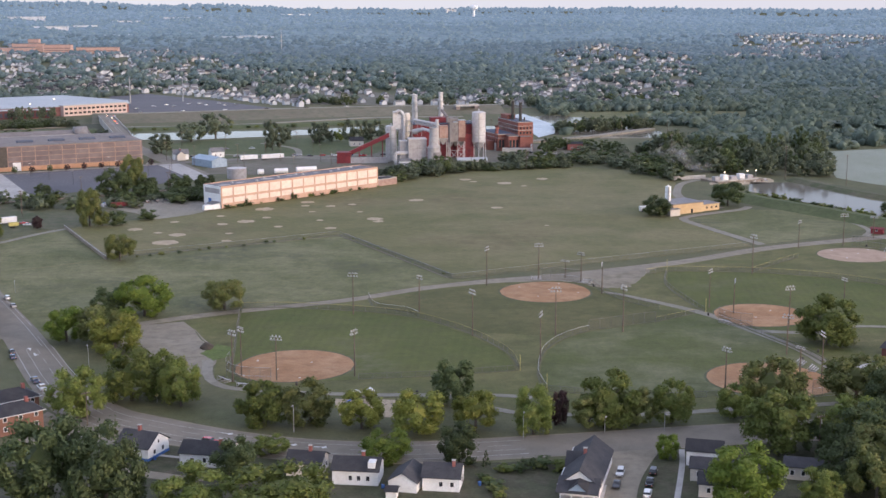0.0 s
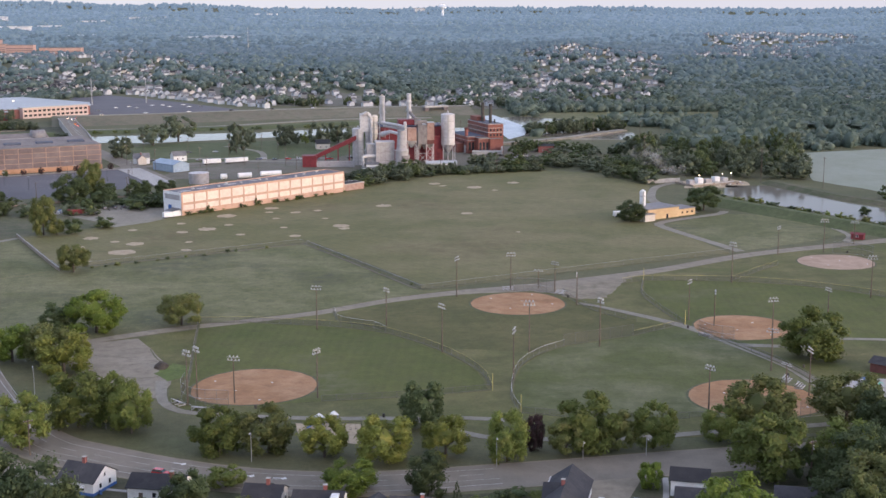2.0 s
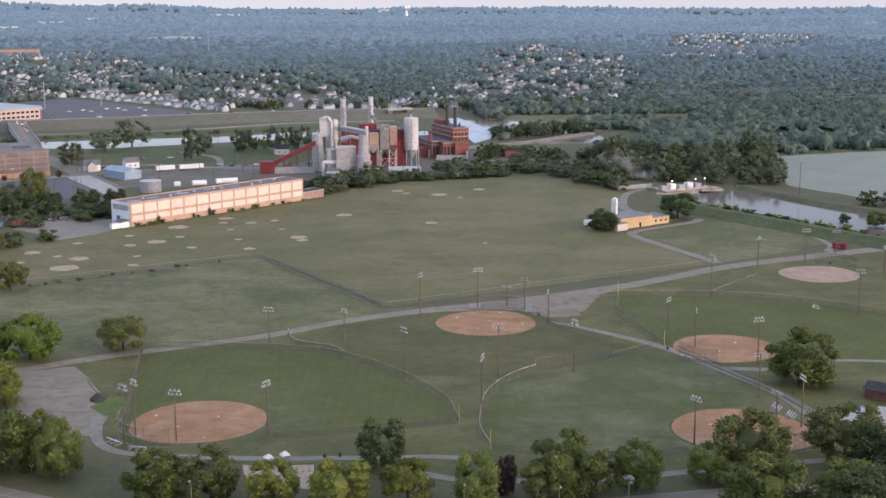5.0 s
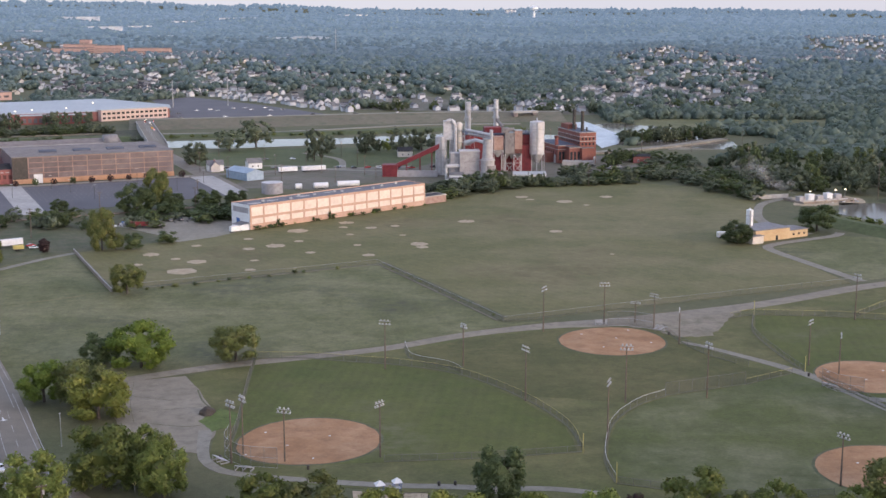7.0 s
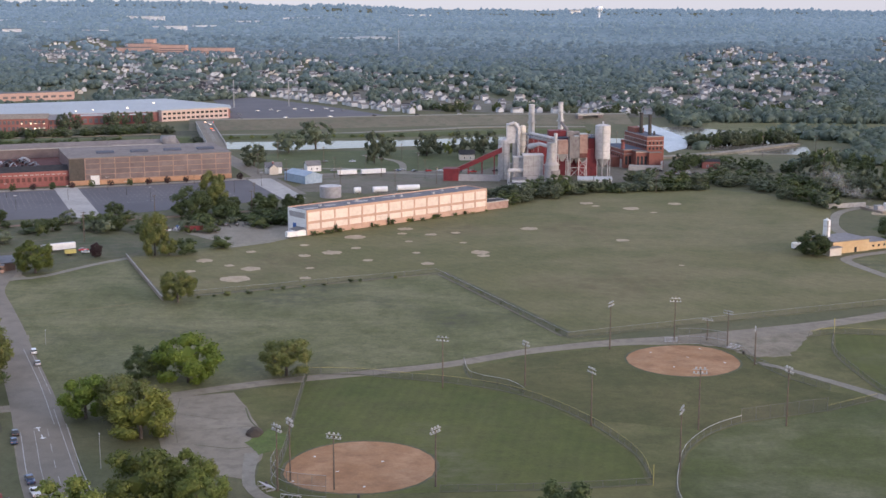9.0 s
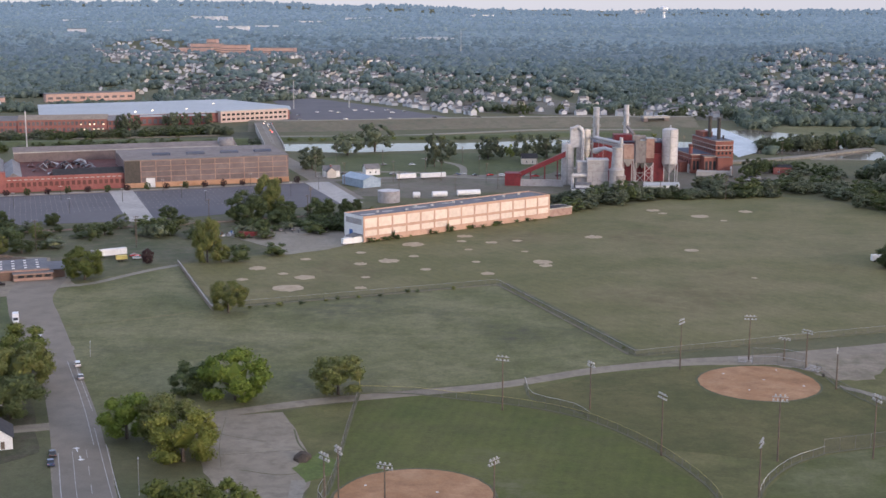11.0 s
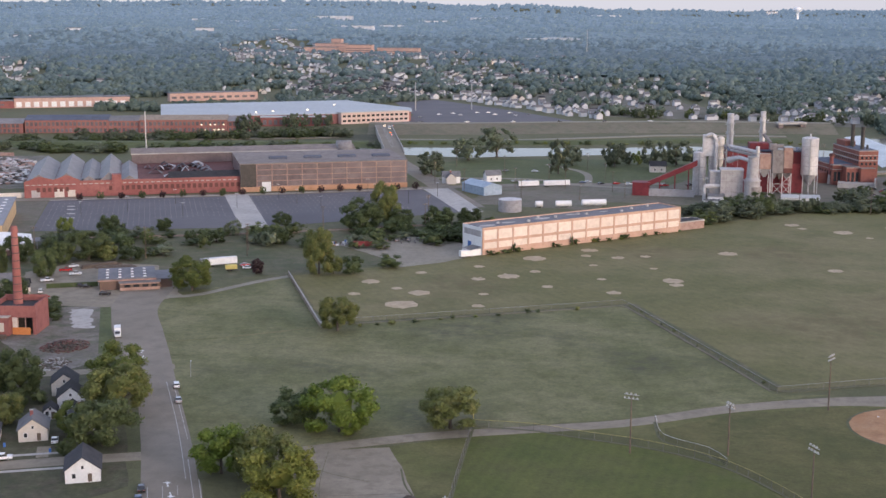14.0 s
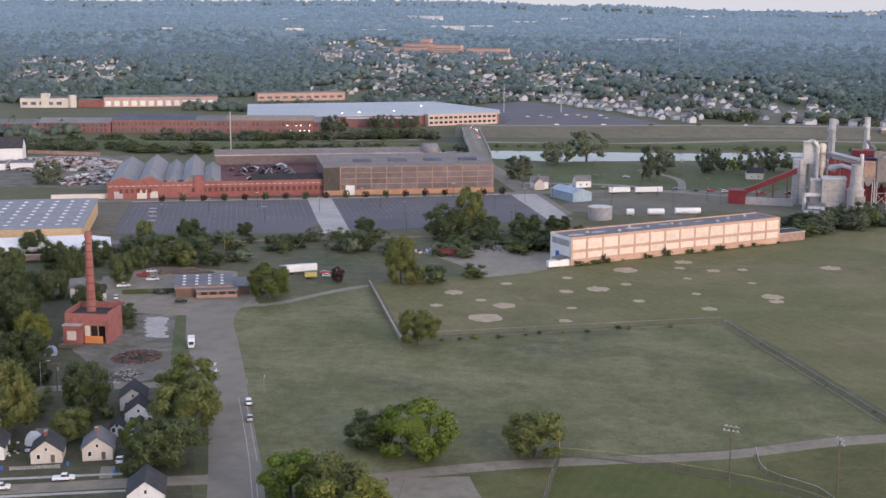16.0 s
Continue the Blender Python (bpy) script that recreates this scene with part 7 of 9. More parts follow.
# ---- brick mill ----
M = 26.6
t = thing("brick_mill", at(-426, 854, M), "long derelict red brick mill with saw-tooth tin roofs", "factory")
part("front_wall", Shape().box(0, 0, -0.3, 128, 1, 9.5), BRICK, t)
part("gable_wall", Shape().add([(0, -0.4, 0), (32, -0.4, 0), (32, -0.4, 10.2), (24.5, -0.4, 13.2), (17, -0.4, 10.6), (8.8, -0.4, 12.8), (0, -0.4, 9.6)], [tuple(range(7))]), BRICK, t)
part("tower", Shape().box(50.7, -0.8, -0.3, 56.2, 5, 12.8), BRICK, t)
part("body", Shape().box(0, 1, -0.3, 128, 90, 8.5), BRICK_DARK, t)
for i, (x0, w, y1, h) in enumerate(((0.4, 16.4, 100, 13.6), (17, 15, 104, 14.2), (32.2, 10.4, 92, 12.2), (42.8, 13, 102, 14.0), (56, 10, 80, 11.6))):
    part("tin_roof", Shape().add([(x0, 2, 8.5), (x0 + w, 2, 8.5), (x0 + w / 2, 2, h), (x0, y1, 8.5), (x0 + w, y1, 8.5), (x0 + w / 2, y1, h)], [(0, 1, 2), (5, 4, 3), (0, 2, 5, 3), (2, 1, 4, 5)]), ROOF_TIN, t)
part("lean_roof", Shape().add([(84, 1, 9.6), (128, 1, 9.6), (128, 9, 12.5), (84, 9, 12.5)], [(0, 1, 2, 3)]), ROOF, t)
part("gutter_roof", Shape().add([(33, 1, 8.6), (50.5, 1, 8.6), (50.5, 3, 10.2), (33, 3, 10.2)], [(0, 1, 2, 3)]), ROOF, t)
wl = Shape().box(-1.1, -0.1, 0, 1.1, 0.03, 0.5).mesh("sill", CONCRETE)
for i in range(38):
    part("sill", wl, None, t).location = (2 + 3.3 * i, -0.42 if 2 + 3.3 * i < 31 else -0.02, 7.4)
wd = Shape().box(-1.0, -0.12, 0, 1.0, 0.03, 2.6).mesh("bricked_window", BRICK_DARK)
for i in range(30):
    part("bricked_window", wd, None, t).location = (30 + 3.3 * i if i > 5 else 8 + 3.3 * i, -0.42 if (30 + 3.3 * i if i > 5 else 8 + 3.3 * i) < 31 else -0.02, 3.4)
part("roller_door", Shape().box(17.2, -0.52, 0, 22.8, -0.38, 5.0), CREAM, t, "cream roller door")
part("roller_door", Shape().box(24.8, -0.52, 0.2, 29.2, -0.38, 4.2), CREAM, t, "cream roller door")
part("roller_door", Shape().box(4, -0.52, 0.2, 9, -0.38, 4.5), GREY_STEEL, t, "grey roller door")
# collapsed roofs in the middle
wr = random.Random(6)
for i in range(30):
    cx, cy, w = wr.uniform(72, 112), wr.uniform(14, 70), wr.uniform(4, 9)
    z, g, l = wr.uniform(8.6, 10), wr.uniform(1.5, 3.2), wr.uniform(4, 9)
    part("fallen_roof", Shape().add([(cx - w / 2, cy - l / 2, z), (cx, cy - l / 2, z + g), (cx + w / 2, cy - l / 2, z - wr.uniform(0, 1.5)), (cx - w / 2, cy + l / 2, z), (cx, cy + l / 2, z + g * wr.uniform(0.3, 1)), (cx + w / 2, cy + l / 2, z)],
                                    [(0, 1, 4, 3), (1, 2, 5, 4)]), wr.choice([ROOF, ROOF, ROOF_TIN, ROOF_GREY, PALE_STEEL]), t, "broken sagging roof")
t = thing("glazed_mill", at(-311, 908, M), "big brown steel-framed mill hall with grimy glazing", "factory")
GL, GD, GH = 104.0, 62.0, 17.0
part("body", Shape().box(0, 0.4, -0.3, GL, GD, GH), GRIME, t)
part("base_wall", Shape().box(-0.1, 0, -0.3, GL + 0.1, 0.4, 3.0), TAN_BRICK, t)
part("roof", Shape().box(-0.4, -0.2, GH, GL + 0.4, GD + 0.4, GH + 0.5), TAR_BROWN, t)
part("blank_bay", Shape().box(0, 0.2, 3.0, 9.5, 0.38, GH), DARK_METAL, t)
pane = Shape().box(-4.35, 0, 0, 4.35, 0.12, 2.9).mesh("glazing_panel", GRIME)
for i in range(10):
    for j in range(4):
        part("glazing_panel", pane, None, t).location = (14.8 + 9.3 * i, 0.26, 3.5 + 3.4 * j)
for i in range(11):
    part("mullion", Shape().box(10 + 9.3 * i - 0.22, 0.1, 3, 10 + 9.3 * i + 0.22, 0.4, GH), RUST, t)
for j in range(5):
    part("transom", Shape().box(9.6, 0.14, 3.1 + 3.4 * j, GL, 0.4, 3.45 + 3.4 * j), RUST, t)
part("white_door", Shape().box(13, -0.1, 0, 18.5, 0.02, 6.0), WHITE, t)
for u in (20, 42, 64, 86):
    part("roof_monitor", Shape().box(u, 20, GH + 0.5, u + 11, 26, GH + 1.8), ROOF_BLUE, t)
t = thing("long_mill_hall", at(-408, 958, M), "long dark mill hall with a pale roof edge", "factory")
part("body", Shape().box(0, 0, -0.3, 150, 24, 15), GRIME, t)
part("roof", Shape().add([(-0.5, -0.5, 15), (150.5, -0.5, 15), (150.5, 24.5, 15), (-0.5, 24.5, 15), (-0.5, 12, 17.5), (150.5, 12, 17.5)], [(0, 1, 5, 4), (2, 3, 4, 5), (0, 4, 3), (1, 2, 5)]), TAR_BROWN, t)
part("eave_trim", Shape().box(-0.5, -0.7, 14.5, 150.5, -0.5, 15.2), CONCRETE, t)
part("barrel_vent", Shape().tube((138, 4, 15), (148, 4, 15), 5.5, 5.5, 18), ROOF_TIN, t, smooth=True)
stack(-447, 1060, 0.4, 34, PALE_STEEL, "slender pale steel mast behind the mill", band=False)

# ---- bridge ----
t = thing("road_bridge", at(-270, 1112, 18.6), "concrete road bridge over the canal", "bridge")
part("deck", Shape().add([(-7, -55, 0.1), (7, -55, 0.1), (7, 15, 5.2), (-7, 15, 5.2), (7, 170, 6.0), (-7, 170, 6.0), (7, 215, 5.0), (-7, 215, 5.0)], [(0, 1, 2, 3), (3, 2, 4, 5), (5, 4, 6, 7)]), ASPHALT, t)
part("girder", Shape().add([(sx, v, z) for sx in (-6.9, 6.9) for v, z in ((-50, 0), (15, 0), (170, 0), (170, 5.9), (15, 5.1), (-50, 0.3))], [(0, 5, 4, 1), (1, 4, 3, 2), (6, 7, 10, 11), (7, 8, 9, 10)]), CONCRETE, t)
for sx in (-1.2, 0.0, 1.2):
    part("lane_line", Shape().add([(sx - 0.1, 15, 5.22), (sx + 0.1, 15, 5.22), (sx + 0.1, 168, 6.02), (sx - 0.1, 168, 6.02)], [(0, 1, 2, 3)]), FADED_PAINT, t)
for sx in (-7.3, 7.0):
    part("parapet", Shape().add([(sx + q, v, z) for q in (0, 0.4) for v, z in ((-10, 3.2), (172, 5.4), (172, 7.0), (15, 6.3), (-10, 4.4))], [(0, 1, 2, 3, 4), (9, 8, 7, 6, 5), (3, 2, 7, 8), (4, 3, 8, 9)]), CONCRETE, t)

# ---- white-roofed plant and brick range beyond the canal ----
t = thing("white_roof_plant", at(0, 0), "vast low plant with a white membrane roof", "factory")
hull = [(-535, 1275), (-385, 1348), (-330, 1390), (-340, 1425), (-430, 1500), (-595, 1402)]
part("wall", Shape().prism(hull, -0.3, 9.0), BRICK_PALE, t)
part("roof", Shape().prism([(-463 + (x + 463) * 1.01, 1390 + (y - 1390) * 1.01) for x, y in hull], 9.0, 9.8), ROOF_WHITE, t)
for x, y in ((-457.6, 1311), (-447, 1327), (-421, 1350), (-415, 1414)):
    t = thing("roof_lamp", at(x, y, 0, 9.8), "lit floodlamp on a short roof mast", "lamp")
    part("mast", Shape().tube((0, 0, 0), (0, 0, 2.2), 0.12, 0.1, 6), GALV, t)
    part("lamp", Shape().box(-0.7, -0.4, 2.0, 0.7, 0.4, 2.7), LIT, t)
t = thing("plant_annex", at(-450, 1303, 20), "red brick annex with a white flat roof", "factory")
part("wall", Shape().box(0, 0, -0.3, 62, 12, 8), BRICK, t)
part("roof", Shape().box(-0.4, -0.4, 8, 62.4, 12.4, 8.5), ROOF_WHITE, t)
for i in range(12):
    part("window", Shape().box(2 + 5 * i, -0.08, 1.5, 5.2 + 5 * i, 0.03, 5.8), PALE_GLASS, t)
t = thing("pale_office_block", at(-384, 1340, 40), "pale two-storey office range with rows of windows", "building")
part("wall", Shape().box(0, 0, -0.3, 70, 12, 10.5), surface("pink_stucco", (0.52, 0.39, 0.33), (0.58, 0.45, 0.39), None, (0.1, 0.5), bump=0.02), t)
part("roof", Shape().box(-0.4, -0.4, 10.5, 70.4, 12.4, 11.1), ROOF_WHITE, t)
wn_ = Shape().box(-1.6, -0.1, 0, 1.6, 0.05, 2.0).mesh("window", GLASS)
for i in range(14):
    for z in (2, 6.4):
        part("window", wn_, None, t).location = (3 + 4.9 * i, -0.02, z)
for x, y, L, dep, h, roof, lab in ((-775, 1142, 92, 22, 7.6, ROOF_GREY, "low brick range with a grey roof"), (-686, 1172, 62, 24, 8.6, ROOF_TIN, "brick range with tall windows and pale grey roof"),
                                   (-626, 1193, 71, 30, 11.2, ROOF_BLUE, "high brick range with a dark blue roof"), (-558, 1215.5, 27, 26, 10.4, ROOF_GREY, "short brick range with a flat grey roof"),
                                   (-531.6, 1222, 76, 26, 11.0, TAN_WALL, "brick range with a tan roof and lit windows"), (-459, 1246.5, 19, 22, 9.5, ROOF_TIN, "lower brick range beside trees")):
    t = thing("brick_range", at(x, y, 18.3), lab, "factory")
    part("wall", Shape().box(0, 0, -0.3, L, dep, h), BRICK_PALE, t)
    part("roof", Shape().add([(-0.5, -0.5, h), (L + 0.5, -0.5, h), (L + 0.5, dep + 0.5, h), (-0.5, dep + 0.5, h), (-0.5, dep / 2, h + 3.5), (L + 0.5, dep / 2, h + 3.5)], [(0, 1, 5, 4), (2, 3, 4, 5), (0, 4, 3), (1, 2, 5)]), roof, t)
    storeys = max(2, int(h // 4.4))
    tw = Shape().box(-1.2, -0.1, 0, 1.2, 0.05, min(3.2, h / storeys - 1.2)).mesh("window", PALE_GLASS)
    pier = Shape().box(-0.28, -0.3, 0, 0.28, 0.02, h - 0.3).mesh("pier", BRICK_PALE)
    for i in range(int(L / 3.7)):
        part("pier", pier, None, t).location = (0.2 + 3.7 * i, 0, 0)
    for j in range(storeys):
        part("string_course", Shape().box(0, -0.15, h / storeys * (j + 1) - 0.4, L, 0.02, h / storeys * (j + 1) - 0.1), BRICK_PALE, t)
        for i in range(int(L / 3.7)):
            part("window", tw, None, t).location = (2 + 3.7 * i, -0.02, 0.7 + h / storeys * j)
    if "lit" in lab:
        lt = Shape().box(-0.55, -0.14, 0, 0.55, -0.08, 0.7).mesh("lit_pane", LIT)
        for i in (0, 1, 3, 4, 5, 6, 8, 9, 11):
            part("lit_pane", lt, None, t).location = (53 + 3.9 * (i % 6) + 0.6 * (i // 6), 0, 2.0 + 4.4 * (i // 6))
for x, y, L, dep, h, wall, lab in ((-854, 1388, 50, 18, 10, CREAM, "pale stepped factory with a tower"), (-800, 1414, 26, 16, 7.5, BRICK, "red brick factory wing"), (-775.4, 1424, 120, 22, 10.5, SALMON, "long pale factory shed with white doors"),
                                   (-654, 1549, 101, 18, 9, SALMON, "long low tan shed")):
    t = thing("far_shed", at(x, y, 34 if y > 1500 else 27 if L > 100 else 20), lab, "factory")
    part("wall", Shape().box(0, 0, -0.3, L, dep, h), wall, t)
    part("roof", Shape().box(-0.4, -0.4, h, L + 0.4, dep + 0.4, h + 0.5), ROOF_GREY, t)
    for i in range(int(L / 9)):
        part("bay_door", Shape().box(2 + 9 * i, -0.1, 1 if "white" in lab else 3, 7.5 + 9 * i, 0.02, h * 0.62), WHITE if "white" in lab else PALE_GLASS, t)
    if "tower" in lab:
        part("tower", Shape().box(22, -1, 0, 30, 8, 15), CREAM, t)
        part("round_bin", Shape().tube((54, 4, -0.3), (54, 4, 13), 4.2, 4.2, 18), CREAM, t)
setting("pavement_far_lot", Shape().prism([(-330, 1350), (-163, 1412), (-268, 1546), (-365, 1650), (-428, 1660), (-345, 1457)], -0.3, 0.08), BLACKTOP, "vast empty dark parking lot", "parking lot")

# ---- far landmarks ----
for x, y, w, d, h, wall in ((-886, 2671, 66, 22, 11, SALMON), (-868, 2690, 62, 20, 17, SALMON), (-838, 2700, 20, 20, 25, SALMON), (-775, 2592, 52, 22, 21, SALMON), (-717, 2613, 80, 22, 13, SALMON)):
    t = thing("hospital_block", at(x, y, 2, hill(x, y)), "distant hospital block among trees, its salmon tinted by sun", "building")
    part("wall", Shape().box(0, 0, -3, w, d, h), wall, t)
    part("roof", Shape().box(-0.5, -0.5, h, w + 0.5, d + 0.5, h + 0.8), ROOF_GREY, t)
    for k in range(int(h / 4) - 1):
        part("window_band", Shape().box(1, -0.3, 2 + 4 * k, w - 1, 0.05, 3.2 + 4 * k), GRIME, t)
for x, y, w, h, turn in ((-508, 2902, 140, 12, 4), (-445, 2925, 60, 18, 4), (-767, 3688, 100, 14, 12), (-889, 3611, 90, 12, 20), (-1009, 3304, 80, 10, 8), (-937, 3396, 60, 11, 20), (-1136, 3436, 110, 11, 8), (-1330, 3347, 120, 12, 14), (-1143, 3180, 60, 10, 14),
                         (-1476, 3467, 160, 13, 16), (-811, 3193, 70, 10, 16), (-1470, 2790, 34, 15, 25), (-1473, 2584, 46, 12, 20), (-1240, 2953, 40, 14, 20), (-571, 4067, 70, 12, 20), (-490, 4102, 90, 13, 20), (13, 4500, 34, 18, 10), (194, 3786, 16, 18, 0)):
    h *= 0.62
    t = thing("distant_hall", at(x, y, turn, hill(x, y)), "long pale hall far across the valley", "building")
    part("wall", Shape().box(0, 0, -4, w, 26, h), SIDING, t)
    part("roof", Shape().box(-0.6, -0.6, h, w + 0.6, 26.6, h + 0.8), ROOF_WHITE if w > 50 else ROOF_GREY, t)
wx, wy = 95.8, 4117
t = thing("water_tower", at(wx, wy, 0, hill(wx, wy)), "white water tower on the ridge", "water tower")
part("stem", Shape().tube((0, 0, -5), (0, 0, 26), 4.5, 3.5, 12), WHITE, t)
tank = Shape()
for z0, z1, r0, r1 in ((22, 26, 3.5, 11), (26, 31, 11, 13.5), (31, 36, 13.5, 11), (36, 38.5, 11, 4)):
    tank.tube((0, 0, z0), (0, 0, z1), r0, r1, 20)
part("tank", tank, WHITE, t)
for mx, my, mh in ((-321, 2660, 46), (-1211, 4204, 62), (-355, 1505, 30), (-300, 1530, 28)):
    t = thing("radio_mast", at(mx, my, 0, hill(mx, my)), "tall thin radio mast", "mast")
    part("mast", Shape().tube((0, 0, -3), (0, 0, mh), 0.7, 0.5, 6), GALV, t)


# ---- ball park fittings ----
INFIELDS = [(-48.5, 421), (42, 530), (121.5, 490), (103, 404), (193, 607)]


def floodlight():
    t = thing("floodlight_pole", at(0, 0), "tall steel floodlight pole with two rows of lamps", "floodlight", "ball park floodlights")
    part("pole", Shape().tube((0, 0, -0.2), (0, 0, 15.6), 0.26, 0.15, 8), WOOD, t)
    head = Shape().add([(-0.32, -0.42, -0.35), (0.32, -0.42, -0.35), (0.32, -0.30, 0.35), (-0.32, -0.30, 0.35), (-0.2, 0.15, -0.2), (0.2, 0.15, -0.2), (0.2, 0.15, 0.2), (-0.2, 0.15, 0.2)],
                       [(0, 1, 2, 3), (1, 0, 4, 5), (2, 1, 5, 6), (3, 2, 6, 7), (0, 3, 7, 4), (7, 6, 5, 4)]).mesh("lamp_head", LAMP)
    for z, xs_ in ((14.6, (-1.7, -0.6, 0.6, 1.7)), (15.7, (-1.2, 0.0, 1.2))):
        arm = part("crossarm", Shape().box(-2.0, -0.08, z - 0.08, 2.0, 0.08, z + 0.08), GALV, t)
        for u in xs_:
            part("lamp_head", head, None, arm).matrix_basis = Matrix.Translation((u, -0.1, z + 0.3)) @ Matrix.Scale(0.72, 4)
    return t


first = None
for x, y, h in [(-64.8, 409, 18), (-66.5, 402, 17), (-52.9, 404, 14.6), (-28.4, 408.4, 15.4), (-34.4, 491.6, 16.6), (-9.2, 496, 14.4), (10.5, 458.9, 17.2), (18.3, 542.2, 16.9), (41, 554.4, 16), (52.7, 557.7, 8),
                (58.6, 548.5, 13.2), (64.9, 526.8, 13), (40.2, 458.6, 18), (32.3, 425.2, 17.2), (65.1, 464.1, 17.4), (103.8, 501.7, 15.5)] + [
                (111.3, 492.3, 13.5), (135.2, 565.2, 17.6), (126.8, 470.3, 15.7), (116.5, 433.1, 14.2), (87.1, 392.4, 13.7), (184.2, 535.3, 17.4), (156.2, 501.3, 12), (120.6, 405.5, 15.2), (171, 624, 13.8), (194.6, 631, 15.9),
                (115.4, 412, 8.7), (220.4, 603.8, 12.7), (215.5, 650.5, 11.5)]:
    fx, fy = min(INFIELDS, key=lambda p: (p[0] - x) ** 2 + (p[1] - y) ** 2)
    m = pose(x, y, 0, 0, 0, math.degrees(math.atan2(fy - y, fx - x)) + 90) @ Matrix.Diagonal((1, 1, h / 16.2, 1))
    if first is None:
        first = floodlight()
        first.matrix_world = pose(x, y, 0, 0, 0, math.degrees(math.atan2(fy - y, fx - x)) + 90)
    else:
        ob = copy_thing(first, m)
        ob.scale = (1, 1, h / 16.2)


POSTS = {}


def fence(line, height, label, rail=OLD_GALV, gap=4.0, mesh=MESH_WIRE, rails=1, curved=True, name="chain_link_fence"):
    """Posts, a top rail and the wire between them."""
    t = thing(name, at(0, 0), label, "fence", "fences")
    pts = spline(line, gap) if curved else [Vector((*line[i], 0)).lerp(Vector((*line[i + 1], 0)), k / max(1, int(math.dist(line[i], line[i + 1]) / gap)))
                                            for i in range(len(line) - 1) for k in range(max(1, int(math.dist(line[i], line[i + 1]) / gap)))] + [Vector((*line[-1], 0))]
    if height not in POSTS:
        POSTS[height] = Shape().tube((0, 0, -0.2), (0, 0, height + 0.06), 0.05, 0.05, 6).mesh("post", OLD_GALV)
    wire = Shape()
    for a, b in zip(pts, pts[1:]):
        wire.add([(a.x, a.y, 0.05), (b.x, b.y, 0.05), (b.x, b.y, height), (a.x, a.y, height)], [(0, 1, 2, 3)])
    for k in range(rails):
        z = height * (1 - 0.5 * k)
        part("top_rail" if k == 0 else "cross_rail", Shape().pipe([(p.x, p.y, max(z, 0.1)) for p in pts], 0.045), rail, t)
    for p in pts:
        part("post", POSTS[height], None, t).location = (p.x, p.y, 0)
    part("wire_mesh", wire, mesh, t)
    strip = [(p.x, p.y) for p in pts[::2]]
    if len(strip) > 2 and rails == 1:
        setting("unmown_strip", ribbon(strip, [0.9] * len(strip), -0.2, 0.11, 6), WEEDS, "strip of rank grass under a fence", "grass")
    return t


BRIGHT_TURF = surface("bright_weeds", (0.094, 0.132, 0.030), (0.128, 0.160, 0.044), (0.080, 0.104, 0.028), (0.2, 0.8), bump=0.4, tufts=0.25)
WEEDS = surface("rank_grass", (0.092, 0.098, 0.050), (0.136, 0.128, 0.074), None, (0.2, 1), bump=0.4)
fence([(-79, 503), (-62, 503.5), (-49, 500.5), (-30, 496.5), (-9.5, 486), (9.3, 463), (22, 436), (25, 415)], 2.2, "curved outfield fence with a yellow capped rail", YELLOW)
fence([(-79, 503), (-75.5, 470), (-71, 432), (-70, 419)], 2.4, "chain-link fence along a foul line", OLD_GALV)
fence([(32, 392), (30.5, 405), (31.3, 418), (35, 439), (43.4, 456), (53, 466)], 2.2, "curved pale outfield fence", PAINT)
fence([(53, 466.5), (66, 473), (79.3, 479.5)], 4.0, "tall dark chain-link fence section", OLD_GALV)
fence([(79.3, 479.2), (88, 486), (96.6, 492.4)], 1.8, "low fence with a yellow rail", YELLOW)
fence([(-30, 519.4), (-26.3, 503), (-14, 495), (-9.2, 487)], 2.2, "short fence joining two outfields", PAINT)
fence([(89, 565.6), (99, 571.5), (117, 570.5), (135.8, 568.8), (163, 559), (186, 542), (205, 520)], 2.2, "outfield fence with a yellow rail", YELLOW)
fence([(99, 571.5), (94, 545), (97, 515), (101, 494)], 2.0, "chain-link fence beside a path", OLD_GALV)
fence([(104, 488), (113, 464), (123, 437), (127, 418)], 2.0, "chain-link fence along a field path", OLD_GALV)
fence([(62, 549), (66, 530), (74, 512), (84, 500)], 2.0, "chain-link fence along the first base line", OLD_GALV)
fence([(135.8, 568.8), (150, 586), (165, 602)], 2.0, "chain-link fence between two fields", YELLOW)
fence([(25, 415), (0, 409), (-27, 405)], 1.8, "low fence along a foul line", OLD_GALV)
fence([(32, 392), (60, 384), (84, 386)], 1.8, "low fence along the foul ground", OLD_GALV)
for line, lab in (([(-70, 418), (-69.5, 408), (-64, 401), (-54, 399)], "tall wire backstop round a clay infield"), ([(42, 552), (50, 552.5), (58, 548)], "tall wire backstop behind home plate"),
                  ([(103, 480), (106, 473), (113, 469)], "tall wire backstop by a field path"), ([(112, 385), (121, 388), (124, 397)], "tall wire backstop beside the trees"), ([(198, 628), (208, 625), (213, 616)], "tall wire backstop on the sandy field")):
    fence(line, 5.5, lab, GALV, 3.0, rails=3, name="backstop")
t = fence([(-196.5, 679), (-157.5, 602.5), (-53, 662), (4, 556), (55, 583), (100, 606), (150, 630)], 2.2, "long chain-link fence round the mown field", GALV, 5.0, curved=False)
t = thing("field_wall", at(0, 0), "long tan block wall between meadow and mown field", "wall")
part("wall", ribbon([(-198, 682), (-196, 678), (-158.5, 604), (-157, 602.5)], [0.35] * 4, -0.3, 1.7, 8), TAN_WALL, t)
